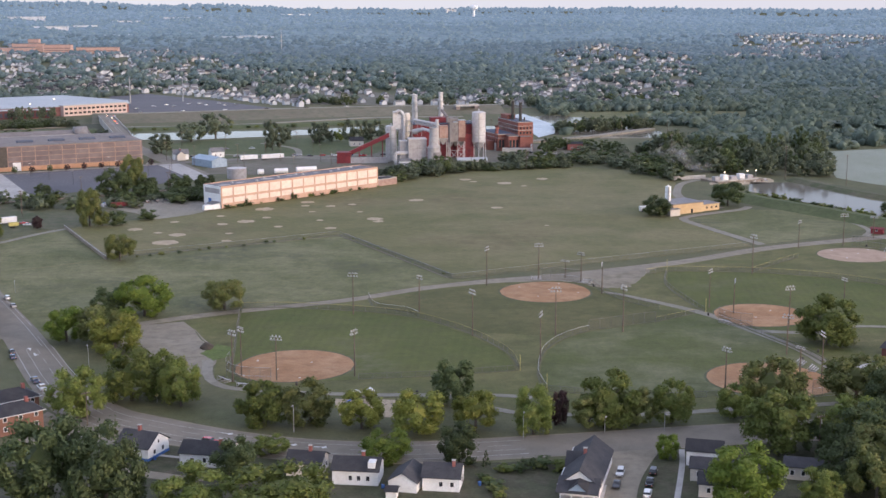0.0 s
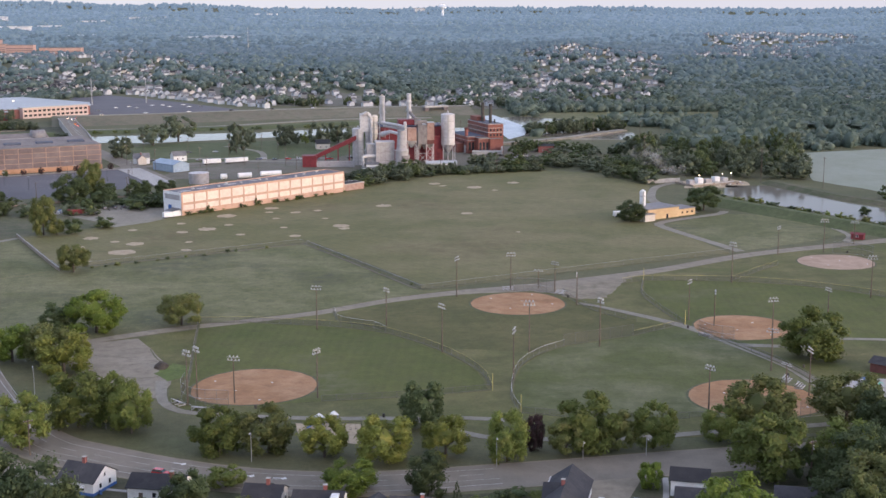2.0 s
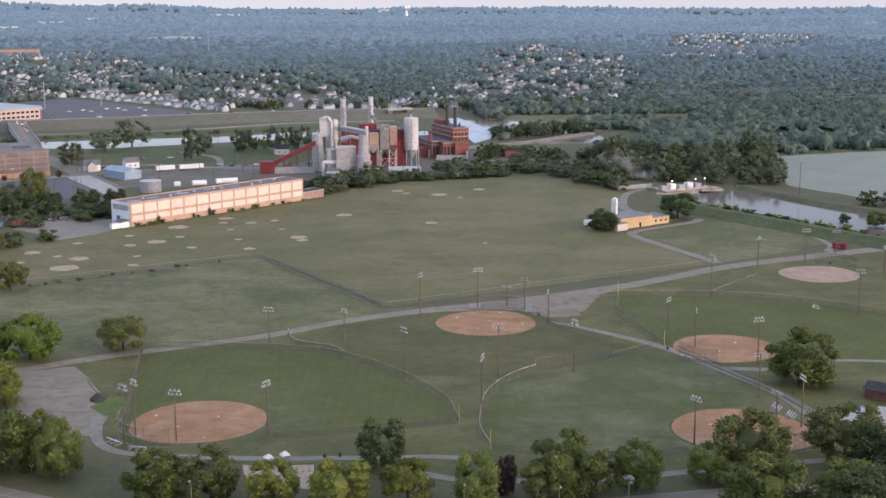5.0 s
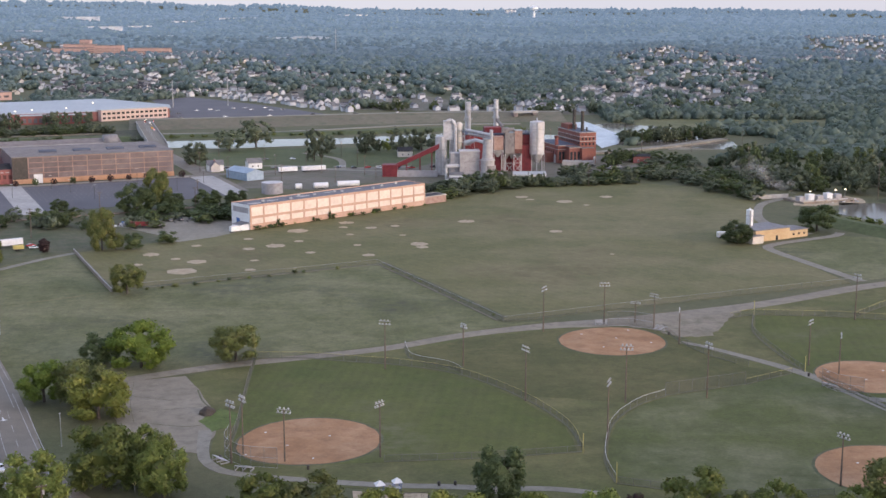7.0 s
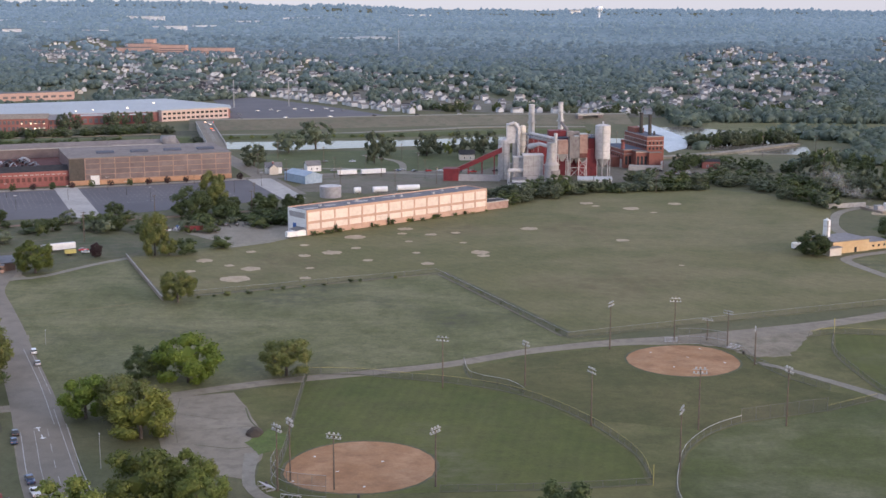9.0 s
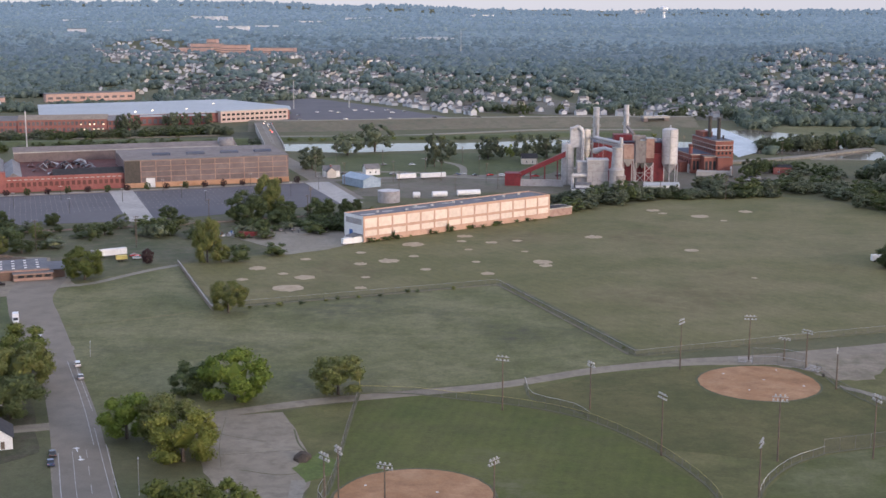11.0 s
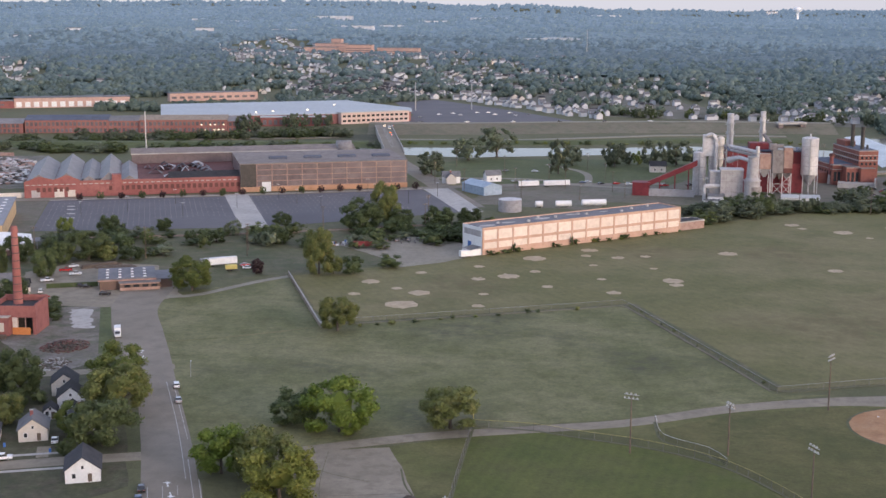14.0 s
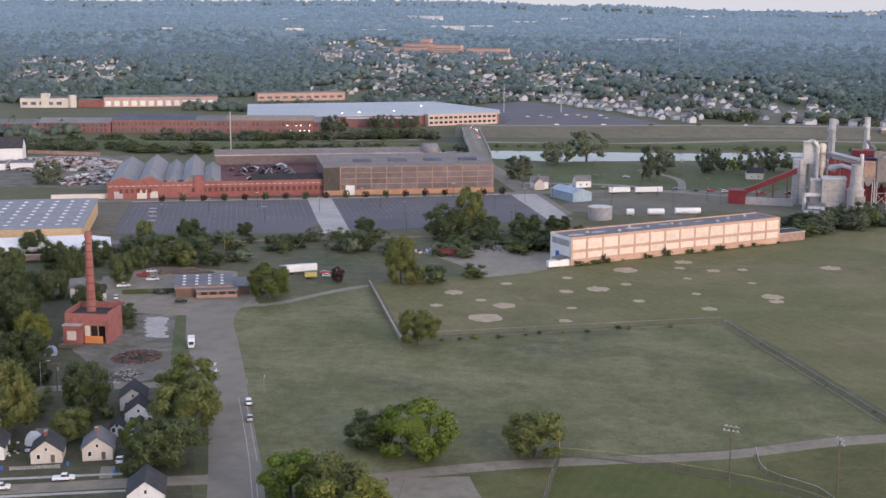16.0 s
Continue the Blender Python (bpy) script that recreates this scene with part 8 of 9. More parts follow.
part("coping", ribbon([(-198, 682), (-196, 678), (-158.5, 604), (-157, 602.5)], [0.5] * 4, 1.7, 1.8, 8), CONCRETE, t)
setting("path_fence_strip", ribbon([(-157, 602.5), (-105, 631), (-54, 660.5), (-52, 660), (-24, 608), (2, 558)], [1.0, 1.0, 1.0, 1.2, 1.2, 1.0], -0.2, 0.125, 8), DRY, "worn strip under a fence", "path")
setting("path_meadow_trace", ribbon([(-209, 566), (-190, 575), (-170, 590), (-158, 600)], [1.2, 1.6, 1.4, 0.9], -0.2, 0.06, 8), HAY, "faint worn track across the meadow", "path")
setting("path_ditch", ribbon([(-50, 665), (-22, 613), (5, 563)], [2.6, 3.2, 2.2], -0.2, 0.085, 8), ROUGH, "dark weedy ditch along the fence", "grass")

# foul poles, bleachers, benches, bins
for x, y in ((25, 414), (-79, 503), (32, 392), (99, 571.5), (101, 494)):
    t = thing("foul_pole", at(x, y), "slim yellow foul pole at a fence end", "foul pole")
    part("pole", Shape().tube((0, 0, -0.2), (0, 0, 5.5), 0.1, 0.1, 6), YELLOW, t)


def bleacher(x, y, angle, n=4):
    t = thing("bleacher", at(x, y, angle), "small aluminium bleacher with stepped planks", "bleacher", "bleachers")
    for i in range(n):
        part("seat_plank", Shape().box(-2.3, 0.65 * i, 0.4 + 0.32 * i, 2.3, 0.65 * i + 0.3, 0.46 + 0.32 * i), PALE_STEEL, t)
    for u in (-2.1, 0, 2.1):
        part("frame", Shape().profile([(u - 0.05, 0), (u + 0.05, 0), (u + 0.05, 0.4), (u - 0.05, 0.4)], 0, 0.65 * n).box(u - 0.05, 0.65 * n - 0.1, 0, u + 0.05, 0.65 * n, 0.4 + 0.32 * n), GALV, t)


for row in ((-68.5, 404, 130), (-62, 398.5, 170), (119.5, 421, 60), (121.5, 413.5, 60), (40, 553, 0), (60, 546, -40), (106, 478, 130)):
    bleacher(*row)
for x, y in ((-46, 398.5), (-70, 405), (101, 489), (63, 540), (-8, 389), (120, 426), (-12, 388.5), (128, 436), (205, 628)):
    t = thing("litter_bin", at(x, y), "dark round litter bin beside a path", "bin", "litter bins")
    part("drum", Shape().tube((0, 0, 0), (0, 0, 1.0), 0.36, 0.38, 12), DARK_METAL, t)
    part("lid", Shape().tube((0, 0, 1.0), (0, 0, 1.2), 0.42, 0.22, 12), DARK_METAL, t)
# playground
t = thing("play_tower", at(-26, 381, 20), "small play tower with white pointed roofs and slide", "play equipment")
for k, (u, v) in enumerate(((0, 0), (4.5, 0.5))):
    for a, b in ((-0.8, -0.8), (0.8, -0.8), (0.8, 0.8), (-0.8, 0.8)):
        part("post", Shape().tube((u + a, v + b, -0.1), (u + a, v + b, 3.0), 0.07, 0.07, 6), BLUE, t)
    part("deck", Shape().box(u - 0.85, v - 0.85, 1.3, u + 0.85, v + 0.85, 1.42), GALV, t)
    part("roof", Shape().add([(u - 1.2, v - 1.2, 3.0), (u + 1.2, v - 1.2, 3.0), (u + 1.2, v + 1.2, 3.0), (u - 1.2, v + 1.2, 3.0), (u, v, 4.1)], [(0, 1, 4), (1, 2, 4), (2, 3, 4), (3, 0, 4), (3, 2, 1, 0)]), WHITE, t, "white pointed roof")
part("bridge", Shape().box(0.8, -0.4, 1.25, 3.7, 0.6, 1.35), WOOD, t)
part("slide", Shape().add([(-0.8, -0.4, 1.4), (-0.8, 0.4, 1.4), (-3.8, 0.4, 0.2), (-3.8, -0.4, 0.2), (-0.8, -0.4, 1.25), (-0.8, 0.4, 1.25), (-3.8, 0.4, 0.05), (-3.8, -0.4, 0.05)], [(0, 1, 2, 3), (7, 6, 5, 4), (0, 3, 7, 4), (1, 5, 6, 2)]), BLUE, t)
t = thing("swing_frame", at(-17, 377, 10), "dark metal swing frame on sandy ground", "play equipment")
part("beam", Shape().tube((-3, 0, 2.6), (3, 0, 2.6), 0.07, 0.07, 6), DARK_METAL, t)
for u in (-3, 3):
    part("leg", Shape().tube((u, -1, 0), (u, 0, 2.6), 0.06, 0.06, 6).tube((u, 1, 0), (u, 0, 2.6), 0.06, 0.06, 6), DARK_METAL, t)
for u in (-1.6, 0, 1.6):
    part("swing_seat", Shape().box(u - 0.25, -0.12, 0.5, u + 0.25, 0.12, 0.56).box(u - 0.24, -0.02, 0.56, u - 0.21, 0.02, 2.6).box(u + 0.21, -0.02, 0.56, u + 0.24, 0.02, 2.6), RUBBER, t)
for i, (x, y) in enumerate(((-20, 372), (-24, 370), (-18, 368))):
    t = thing("spring_rider", at(x, y, 40 * i), "low dark spring rider on sand", "play equipment")
    part("body", Shape().box(-0.6, -0.15, 0.5, 0.6, 0.15, 0.9).box(0.3, -0.1, 0.9, 0.5, 0.1, 1.3), DARK_METAL, t)
    part("spring", Shape().tube((0, 0, 0), (0, 0, 0.5), 0.16, 0.16, 8), GALV, t)
for x, y, c in ((143, 408, BRIGHT_GREEN), (150, 414, YELLOW), (140, 413, BLUE)):
    t = thing("splash_palm", at(x, y), "spray post with drooping plastic leaves", "water feature")
    part("post", Shape().tube((0, 0, 0), (0, 0, 3.2), 0.12, 0.12, 8), c, t)
    for k in range(6):
        a = k * math.pi / 3
        part("leaf", Shape().add([(0, 0, 3.2), (0.8 * math.cos(a - 0.3), 0.8 * math.sin(a - 0.3), 3.4), (1.5 * math.cos(a), 1.5 * math.sin(a), 2.9), (0.8 * math.cos(a + 0.3), 0.8 * math.sin(a + 0.3), 3.4)], [(0, 1, 2, 3)]), c, t)
EARTH = surface("dark_soil", (0.052, 0.042, 0.032), (0.080, 0.064, 0.048), None, (0.3, 1), bump=0.5)
setting("lawn_lot_corner", Shape().prism(rough_edge([(-83, 436), (-79, 448), (-72, 443), (-71, 434), (-77, 427)], 2, 0.4, 44), -0.2, 0.1), BRIGHT_TURF, "bright green weedy grass beside the lot", "grass")
t = thing("dirt_heap", at(-82, 443.5), "dark heap of soil at the lot's edge", "soil heap")
hv, hf = ICO2
part("mound", Shape().add([(p[0] * 2.4 * (1 + 0.5 * noise.noise(p * 2)), p[1] * 3.4 * (1 + 0.5 * noise.noise(p * 2.3)), max(-0.1, p[2] * 1.6 * (1 + 0.8 * noise.noise(p * 3.5)))) for p in hv], [tuple(map(int, q)) for q in hf]), EARTH, t)

# ---- road markings ----
def marks(name, line, offset, width, z, dash=None, label="white painted line"):
    pts = spline(line, 3.0)
    s, k = Shape(), 0
    for i in range(len(pts) - 1):
        a, b = pts[i], pts[i + 1]
        d = (b - a).normalized()
        n = Vector((-d.y, d.x, 0))
        if dash and (i % dash[1]) >= dash[0]:
            continue
        c = [a + n * (offset - width / 2), b + n * (offset - width / 2), b + n * (offset + width / 2), a + n * (offset + width / 2)]
        s.add([(q.x, q.y, z) for q in c], [(0, 1, 2, 3)])
    return setting(name, s, FADED_PAINT, label, "road marking")


west = main_line[1:6]
marks("marking_edge", [(-181, 523), (-158, 481), (-140, 446)], 0, 0.2, 0.085, label="white parking lane line")
marks("marking_edge", [(-176, 518), (-152, 474)], 0, 0.2, 0.085, label="white lane edge line")
marks("marking_edge", [(-137, 447), (-120, 413), (-108, 391)], 0, 0.22, 0.085, label="white lane edge line")
marks("marking_edge", [(-145.5, 459.6), (-128, 425), (-111, 392)], 0, 0.2, 0.086, label="white lane edge line")
marks("marking_edge", main_line[8:16], 5.4, 0.2, 0.09, label="white edge line on the curve")
marks("marking_edge", main_line[7:16], -5.4, 0.25, 0.09, label="white edge line on the curve")
marks("marking_centre", main_line[7:16], -1.8, 0.16, 0.09, label="faded centre line")
marks("marking_centre", main_line[7:16], 1.8, 0.16, 0.09, (2, 4), label="faded dashed lane line")
ARROW = [(-0.15, -1.6), (0.15, -1.6), (0.15, 0.2), (0.75, 0.7), (0.2, 1.6), (-0.9, 1.0), (-0.35, 0.8), (-0.15, 0.3)]
for x, y, a in ((-41.5, 342.6, -100), (-33.2, 340.6, -98), (-60.3, 352, -110), (-204.6, 554, 27), (-201, 548, 207), (-143, 441.8, 30), (-139.2, 435.4, 210)):
    c, s_ = math.cos(radians(a)), math.sin(radians(a))
    setting("marking_arrow", Shape().prism([(x + 1.15 * (c * u - s_ * v), y + 1.15 * (s_ * u + c * v)) for u, v in ARROW], 0.05, 0.10), PAINT, "white turn arrow painted on the road", "road marking")
stalls = Shape()
for r in range(9):
    for i in range(70):
        u, v = 4 + i * 2.9, 6 + r * 10.5
        if 100 < u < 118:
            continue
        base = Vector((-363, 754)).lerp(Vector((-163, 868)), u / 230) * (1 - v / 104) + Vector((-407, 849)).lerp(Vector((-207, 949)), u / 230) * (v / 104)
        d = Vector((-0.42, 0.91))
        if v < 22 and u > 60:
            continue
        n = Vector((0.91, 0.42)) * 0.07
        q = [base - d * 2.4 - n, base - d * 2.4 + n, base + d * 2.4 + n, base + d * 2.4 - n]
        stalls.add([(p.x, p.y, 0.11) for p in q], [(0, 1, 2, 3)])
tagged(new("stall_lines", stalls.mesh("stall_lines", CONCRETE)), "rows of faded parking stall lines", "parking lines", kind="stuff")
for x, y in ((-383.9, 832.5), (-378.4, 822), (-371.1, 809), (-364.1, 796)):
    setting("kerb_island", Shape().prism([(x + 2.6 * math.cos(a), y + 1.7 * math.sin(a)) for a in np.linspace(0, 6.0, 14)], 0, 0.2), CONCRETE, "pale oval traffic island", "kerb")
setting("kerb_mill", ribbon([(-407, 849.5), (-310, 897), (-207, 949.5)], [1.6] * 3, -0.2, 0.22), CONCRETE, "pale kerb along the lot", "kerb")
for x, y in ((-345, 825), (-330, 855), (-290, 850), (-305, 810), (-262, 872), (-240, 850), (-225, 905), (-200, 890), (-280, 890), (-360, 800), (-235, 925), (-190, 920)):
    t = thing("lot_lamp", at(x, y, 27), "slim parking lot lamp post", "lamp post", "lot lamps")
    part("post", Shape().tube((0, 0, 0), (0, 0, 8.5), 0.12, 0.08, 6), DARK_METAL, t)
    part("lamp", Shape().box(-0.9, -0.25, 8.4, 0.9, 0.25, 8.65), LAMP, t)

# ---- poles ----
def utility_pole(x, y, h, angle=27, arms=1, label="wooden utility pole with crossarms"):
    t = thing("utility_pole", at(x, y, angle), label, "utility pole", "utility poles")
    part("pole", Shape().tube((0, 0, -0.2), (0, 0, h), 0.2, 0.14, 8), WOOD, t)
    for k in range(arms):
        arm = part("crossarm", Shape().box(-1.3, -0.1, h - 0.6 - 1.1 * k, 1.3, 0.1, h - 0.4 - 1.1 * k), WOOD, t)
        for u in (-1.1, -0.4, 0.4, 1.1):
            part("insulator", Shape().tube((u, 0, h - 0.4 - 1.1 * k), (u, 0, h - 0.15 - 1.1 * k), 0.06, 0.05, 6), GALV, arm)
    if arms == 1 and h < 13:
        part("transformer", Shape().tube((0.4, 0, h - 2.4), (0.4, 0, h - 1.4), 0.28, 0.28, 10), GALV, t)


for x, y, h, k in ((-237, 733, 13, 1), (-275, 703, 15, 1), (-170, 817, 17, 2), (-217, 785, 14, 1), (-308, 664, 20, 1), (-101.2, 359.5, 10, 1), (98.8, 331, 12, 1), (58, 913, 14, 1), (226, 865, 22, 2), (257, 834, 20, 1), (-169, 806, 14, 1), (-232, 719, 14, 1),
                   (-120, 970, 13, 1), (-150, 960, 14, 1), (-90, 965, 13, 1), (-205, 975, 14, 1), (-178, 940, 15, 1), (-260, 1010, 14, 1), (-60, 1000, 13, 1), (40, 1090, 20, 2), (165, 950, 22, 2), (178, 460, 9, 1), (-118, 1065, 12, 1), (-236, 512, 9, 1)):
    utility_pole(x, y, h, 27, k)
for x, y, h, a in ((-114.8, 413, 8, 200), (-41.8, 353, 8, 0), (22, 347, 8, 0), (45, 352, 5, 0), (62, 354, 5, 0), (-243, 514, 8, 117), (104, 368, 8, 0), (-176, 530, 4, 200), (-256, 505, 7, 100)):
    t = thing("street_lamp", at(x, y, a), "grey street lamp with a curved arm", "street lamp", "street lamps")
    part("post", Shape().tube((0, 0, -0.1), (0, 0, h), 0.11, 0.08, 8), GALV, t)
    part("arm", Shape().tube((0, 0, h - 0.2), (0.0, -2.2, h + 0.5), 0.06, 0.05, 6), GALV, t)
    part("lamp", Shape().box(-0.16, -3.0, h + 0.4, 0.16, -2.1, h + 0.6), LAMP, t)
t = thing("warning_sign", at(-86, 381, 20), "yellow diamond warning sign on a post", "road sign")
part("post", Shape().tube((0, 0, 0), (0, 0, 2.6), 0.05, 0.05, 6), GALV, t)
part("plate", Shape().add([(0, -0.06, 1.7), (0.6, -0.06, 2.3), (0, -0.06, 2.9), (-0.6, -0.06, 2.3), (0, -0.02, 1.7), (0.6, -0.02, 2.3), (0, -0.02, 2.9), (-0.6, -0.02, 2.3)], [(0, 1, 2, 3), (7, 6, 5, 4), (0, 4, 5, 1), (1, 5, 6, 2), (2, 6, 7, 3), (3, 7, 4, 0)]), YELLOW, t)
part("symbol", Shape().prism([(-0.12, -0.3), (0.12, -0.3), (0.12, 0.3), (-0.12, 0.3)], -0.005, 0.005), RUBBER, t).matrix_basis = pose(0, -0.075, 2.3, 90, 0, 0)

# ---- vehicles ----
TYRE = Shape().tube((0, -0.11, 0), (0, 0.11, 0), 0.34, 0.34, 14).mesh("tyre", RUBBER)
RIM = Shape().tube((0, -0.125, 0), (0, 0.125, 0), 0.2, 0.2, 10).mesh("rim", GALV)
CARS = {}
STYLES = {"saloon": ([(-2.25, 0.35), (2.2, 0.35), (2.3, 0.6), (2.15, 0.82), (1.0, 0.98), (-1.55, 1.0), (-2.2, 0.98), (-2.3, 0.6)], [(1.0, 0.98), (0.35, 1.42), (-0.95, 1.44), (-1.65, 1.0)], 0.88),
          "suv": ([(-2.25, 0.4), (2.25, 0.4), (2.35, 0.75), (2.2, 1.0), (1.1, 1.1), (-2.2, 1.12), (-2.3, 0.7)], [(1.05, 1.1), (0.5, 1.68), (-1.9, 1.7), (-2.2, 1.12)], 0.92),
          "pickup": ([(-2.75, 0.45), (2.65, 0.45), (2.75, 0.8), (2.6, 1.05), (1.35, 1.15), (-0.65, 1.15), (-0.68, 1.1), (-2.7, 1.1), (-2.75, 0.8)], [(1.3, 1.15), (0.75, 1.75), (-0.45, 1.78), (-0.65, 1.15)], 0.95)}


def car(x, y, angle, colour="white", style="saloon", z=0.1, lights=None, note=""):
    key = (colour, style)
    m = at(x, y, angle, z)
    body, cabin, hw = STYLES[style]
    label = f"{colour} {'pickup truck' if style == 'pickup' else 'sport utility car' if style == 'suv' else 'saloon car'} {note or 'parked at the kerb'}"
    if key in CARS and not lights:
        return tagged(copy_thing(CARS[key], m), label)
    t = thing("car", m, label, "car", "cars")
    part("body", Shape().profile(body, -hw, hw), CAR_PAINT[colour], t)
    s = Shape()
    n = len(cabin)
    lo_, hi_ = hw * 0.97, hw * 0.78
    s.v = [(u, -(lo_ if k in (0, n - 1) else hi_), w) for k, (u, w) in enumerate(cabin)] + [(u, lo_ if k in (0, n - 1) else hi_, w) for k, (u, w) in enumerate(cabin)]
    s.f = [tuple(range(n)), tuple(range(2 * n - 1, n - 1, -1))] + [(k, n + k, n + (k + 1) % n, (k + 1) % n) for k in range(n)]
    part("cabin", s, GLASS, t, "dark glazed cabin")
    (u1, w1), (u2, w2) = cabin[1], cabin[2]
    part("roof", Shape().box(u2 - 0.05, -hi_ - 0.02, w1 - 0.02, u1 + 0.05, hi_ + 0.02, w2 + 0.04), CAR_PAINT[colour], t)
    ends = (body[0][0], body[1][0])
    for u in (ends[0] * 0.62, ends[1] * 0.62):
        for v in (-hw + 0.08, hw - 0.08):
            w = part("tyre", TYRE, None, t)
            w.location = (u, v, 0.34)
            part("rim", RIM, None, w)
    for v in (-hw * 0.72, hw * 0.72):
        part("headlight", Shape().box(ends[1] + 0.02, v - 0.2, 0.62, ends[1] + 0.1, v + 0.2, 0.8), HEADLAMP if lights else GLASS, t)
        part("tail_light", Shape().box(ends[0] - 0.06, v - 0.2, 0.65, ends[0] + 0.04, v + 0.2, 0.85), TAILLAMP if lights else BRICK, t)
    CARS.setdefault(key, t)
    return t


for row in ((-147.4, 436.5, 117, "black"), (-145, 430, 117, "blue"), (-129, 402, 122, "blue", "pickup"), (-124.3, 393.8, 122, "white", "pickup"), (-63.6, 343.4, -24, "red", "suv"), (-34.4, 332.6, -4, "black"), (45, 319, 256, "white", "suv"), (43, 310.8, 256, "black"),
            (53.6, 320, 76, "black", "suv"), (51.4, 312, 76, "black", "pickup"), (49.7, 304.5, 76, "white", "suv"), (-175.6, 518.5, 117, "white", "suv"), (-168.8, 505, 117, "silver")):
    car(*row)
for row in ((-185.8, 463.5, 117, "white"), (-192, 447.6, 27, "white", "pickup"), (-203, 437.5, 27, "white", "suv"), (-213, 464, 117, "white"), (-181, 479, 27, "grey", "suv"), (-257, 629, 20, "black", "suv"), (-271.4, 640, 30, "black"), (-274.5, 642, 100, "black", "suv"),
            (-296, 668, 30, "red", "pickup"), (-293, 647, 30, "white", "pickup"), (-284.4, 627, 117, "white", "suv"), (-278, 618, 60, "red"), (-300, 656, 30, "grey"), (-264, 656, 90, "blue"), (-288, 662, 30, "white", "pickup"), (-297, 677, 30, "white"), (-270, 672, 20, "silver")):
    car(*row, note="parked near the depot" if row[1] > 600 else "parked by small houses")
for row in ((-159.4, 773.4, 70, "blue"), (-224.5, 697.5, 40, "red"), (-221, 692, 20, "white"), (-219, 699, 60, "silver"), (-176, 752.4, 30, "black", "pickup")):
    car(*row, note="parked on rough ground")
for row in ((-20, 940, 20, "white"), (-8, 968, 80, "silver"), (2, 955, 20, "black"), (56, 1012, 30, "grey"), (62, 1008, 30, "white"), (72, 1006, 60, "red"), (-135, 1000, 20, "black"), (-110, 1003, 20, "silver"), (-172, 1045, 10, "grey"), (-152, 1048, 10, "white")):
    car(*row, note="parked at the works")
for k, (x, y, c) in enumerate(((-316, 1262, "white"), (-317, 1276, "silver"), (-323, 1272, "red"), (-302, 1216, "yellow"), (-326, 1284, "black"), (-296, 1200, "white"), (-312, 1250, "grey"))):
    car(x, y, 108.6 if k % 2 else 288.6, c, "saloon", 6.0, True, "with lit lamps on the bridge")


def box_truck(x, y, angle, colour, label):
    t = thing("box_truck", at(x, y, angle, 0.1), label, "truck")
    part("cargo_box", Shape().box(-3.4, -1.15, 0.7, 1.2, 1.15, 3.3), WHITE, t)
    part("cab", Shape().profile([(1.3, 0.5), (3.2, 0.5), (3.3, 1.1), (2.6, 1.3), (2.1, 2.3), (1.3, 2.4)], -1.0, 1.0), colour, t)
    part("windscreen", Shape().profile([(2.62, 1.35), (2.12, 2.25), (2.17, 2.28), (2.68, 1.36)], -0.85, 0.85), GLASS, t)
    for u in (-2.4, 2.3):
        for v in (-1.0, 1.0):
            w = part("tyre", TYRE, None, t)
            w.location, w.scale = (u, v, 0.42), (1.25, 1.3, 1.25)
            part("rim", RIM, None, w)


box_truck(-222, 571, -63, WHITE, "white box truck parked beside the straight road")
box_truck(-133, 741, 40, WHITE, "white truck backed to the warehouse dock")


def trailer(x, y, angle, L, colour, label, h=3.9):
    t = thing("trailer", at(x, y, angle), label, "trailer")
    part("box", Shape().box(0, 0, 1.1, L, 2.6, h), colour, t)
    part("chassis", Shape().box(0.4, 0.5, 0.8, L - 0.4, 2.1, 1.1), DARK_METAL, t)
    for u in (1.2, 2.4):
        for v in (0.25, 2.35):
            w = part("tyre", TYRE, None, t)
            w.location, w.scale = (u, v, 0.45), (1.3, 1.4, 1.3)
    for v in (0.5, 2.1):
        part("landing_leg", Shape().box(L - 3, v - 0.08, 0, L - 2.8, v + 0.08, 0.9), DARK_METAL, t)
    for k in range(int(L / 1.2)):
        part("rib", Shape().box(0.5 + 1.2 * k, -0.04, 1.15, 0.58 + 1.2 * k, 0.0, h - 0.05), colour, t)


trailer(-239, 690, 40, 13.6, WHITE, "white semi-trailer parked on grass")
trailer(-245, 697, 40, 12, GREY_STEEL, "grey flat trailer behind a white one", 2.2)
trailer(-149, 970, 27, 13, WHITE, "white trailer in the gravel yard")
trailer(-134, 976, 27, 17, WHITE, "long white trailer in the gravel yard")
trailer(-228, 684, 30, 5, YELLOW, "small yellow box trailer", 2.8)
trailer(-190, 749, 20, 9, RED_STEEL, "red container trailer in the yard", 3.4)
t = thing("timber_pile", at(-205, 752, 20), "pile of crates and timber beside a red trailer", "timber pile")
pr = random.Random(3)
for i in range(26):
    u, v, w = pr.uniform(0, 13), pr.uniform(0, 5), pr.uniform(0.6, 1.6)
    part("crate", Shape().box(u, v, 0, u + w, v + w, pr.uniform(0.5, 2.0)), pr.choice([WOOD, RUST, GREY_STEEL, BLUE, WHITE]), t)
t = thing("timber_stack", at(-286, 676, 20), "stacked long timbers behind the depot", "timber pile")
for i in range(14):
    part("beam", Shape().box(0, 0.7 * (i % 7), 0.45 * (i // 7), 16 + pr.uniform(-2, 2), 0.7 * (i % 7) + 0.5, 0.45 * (i // 7) + 0.4), WOOD, t)
for k in range(14):
    t = thing("stored_beam", at(-172 + 3.1 * k, 770 + 1.6 * k + pr.uniform(-2, 2), 110), "long dark steel beam lying in the yard", "steel beam", "stored beams")
    part("beam", Shape().box(-3, -0.15, 0.1, 3, 0.15, 0.5), DARK_METAL, t)

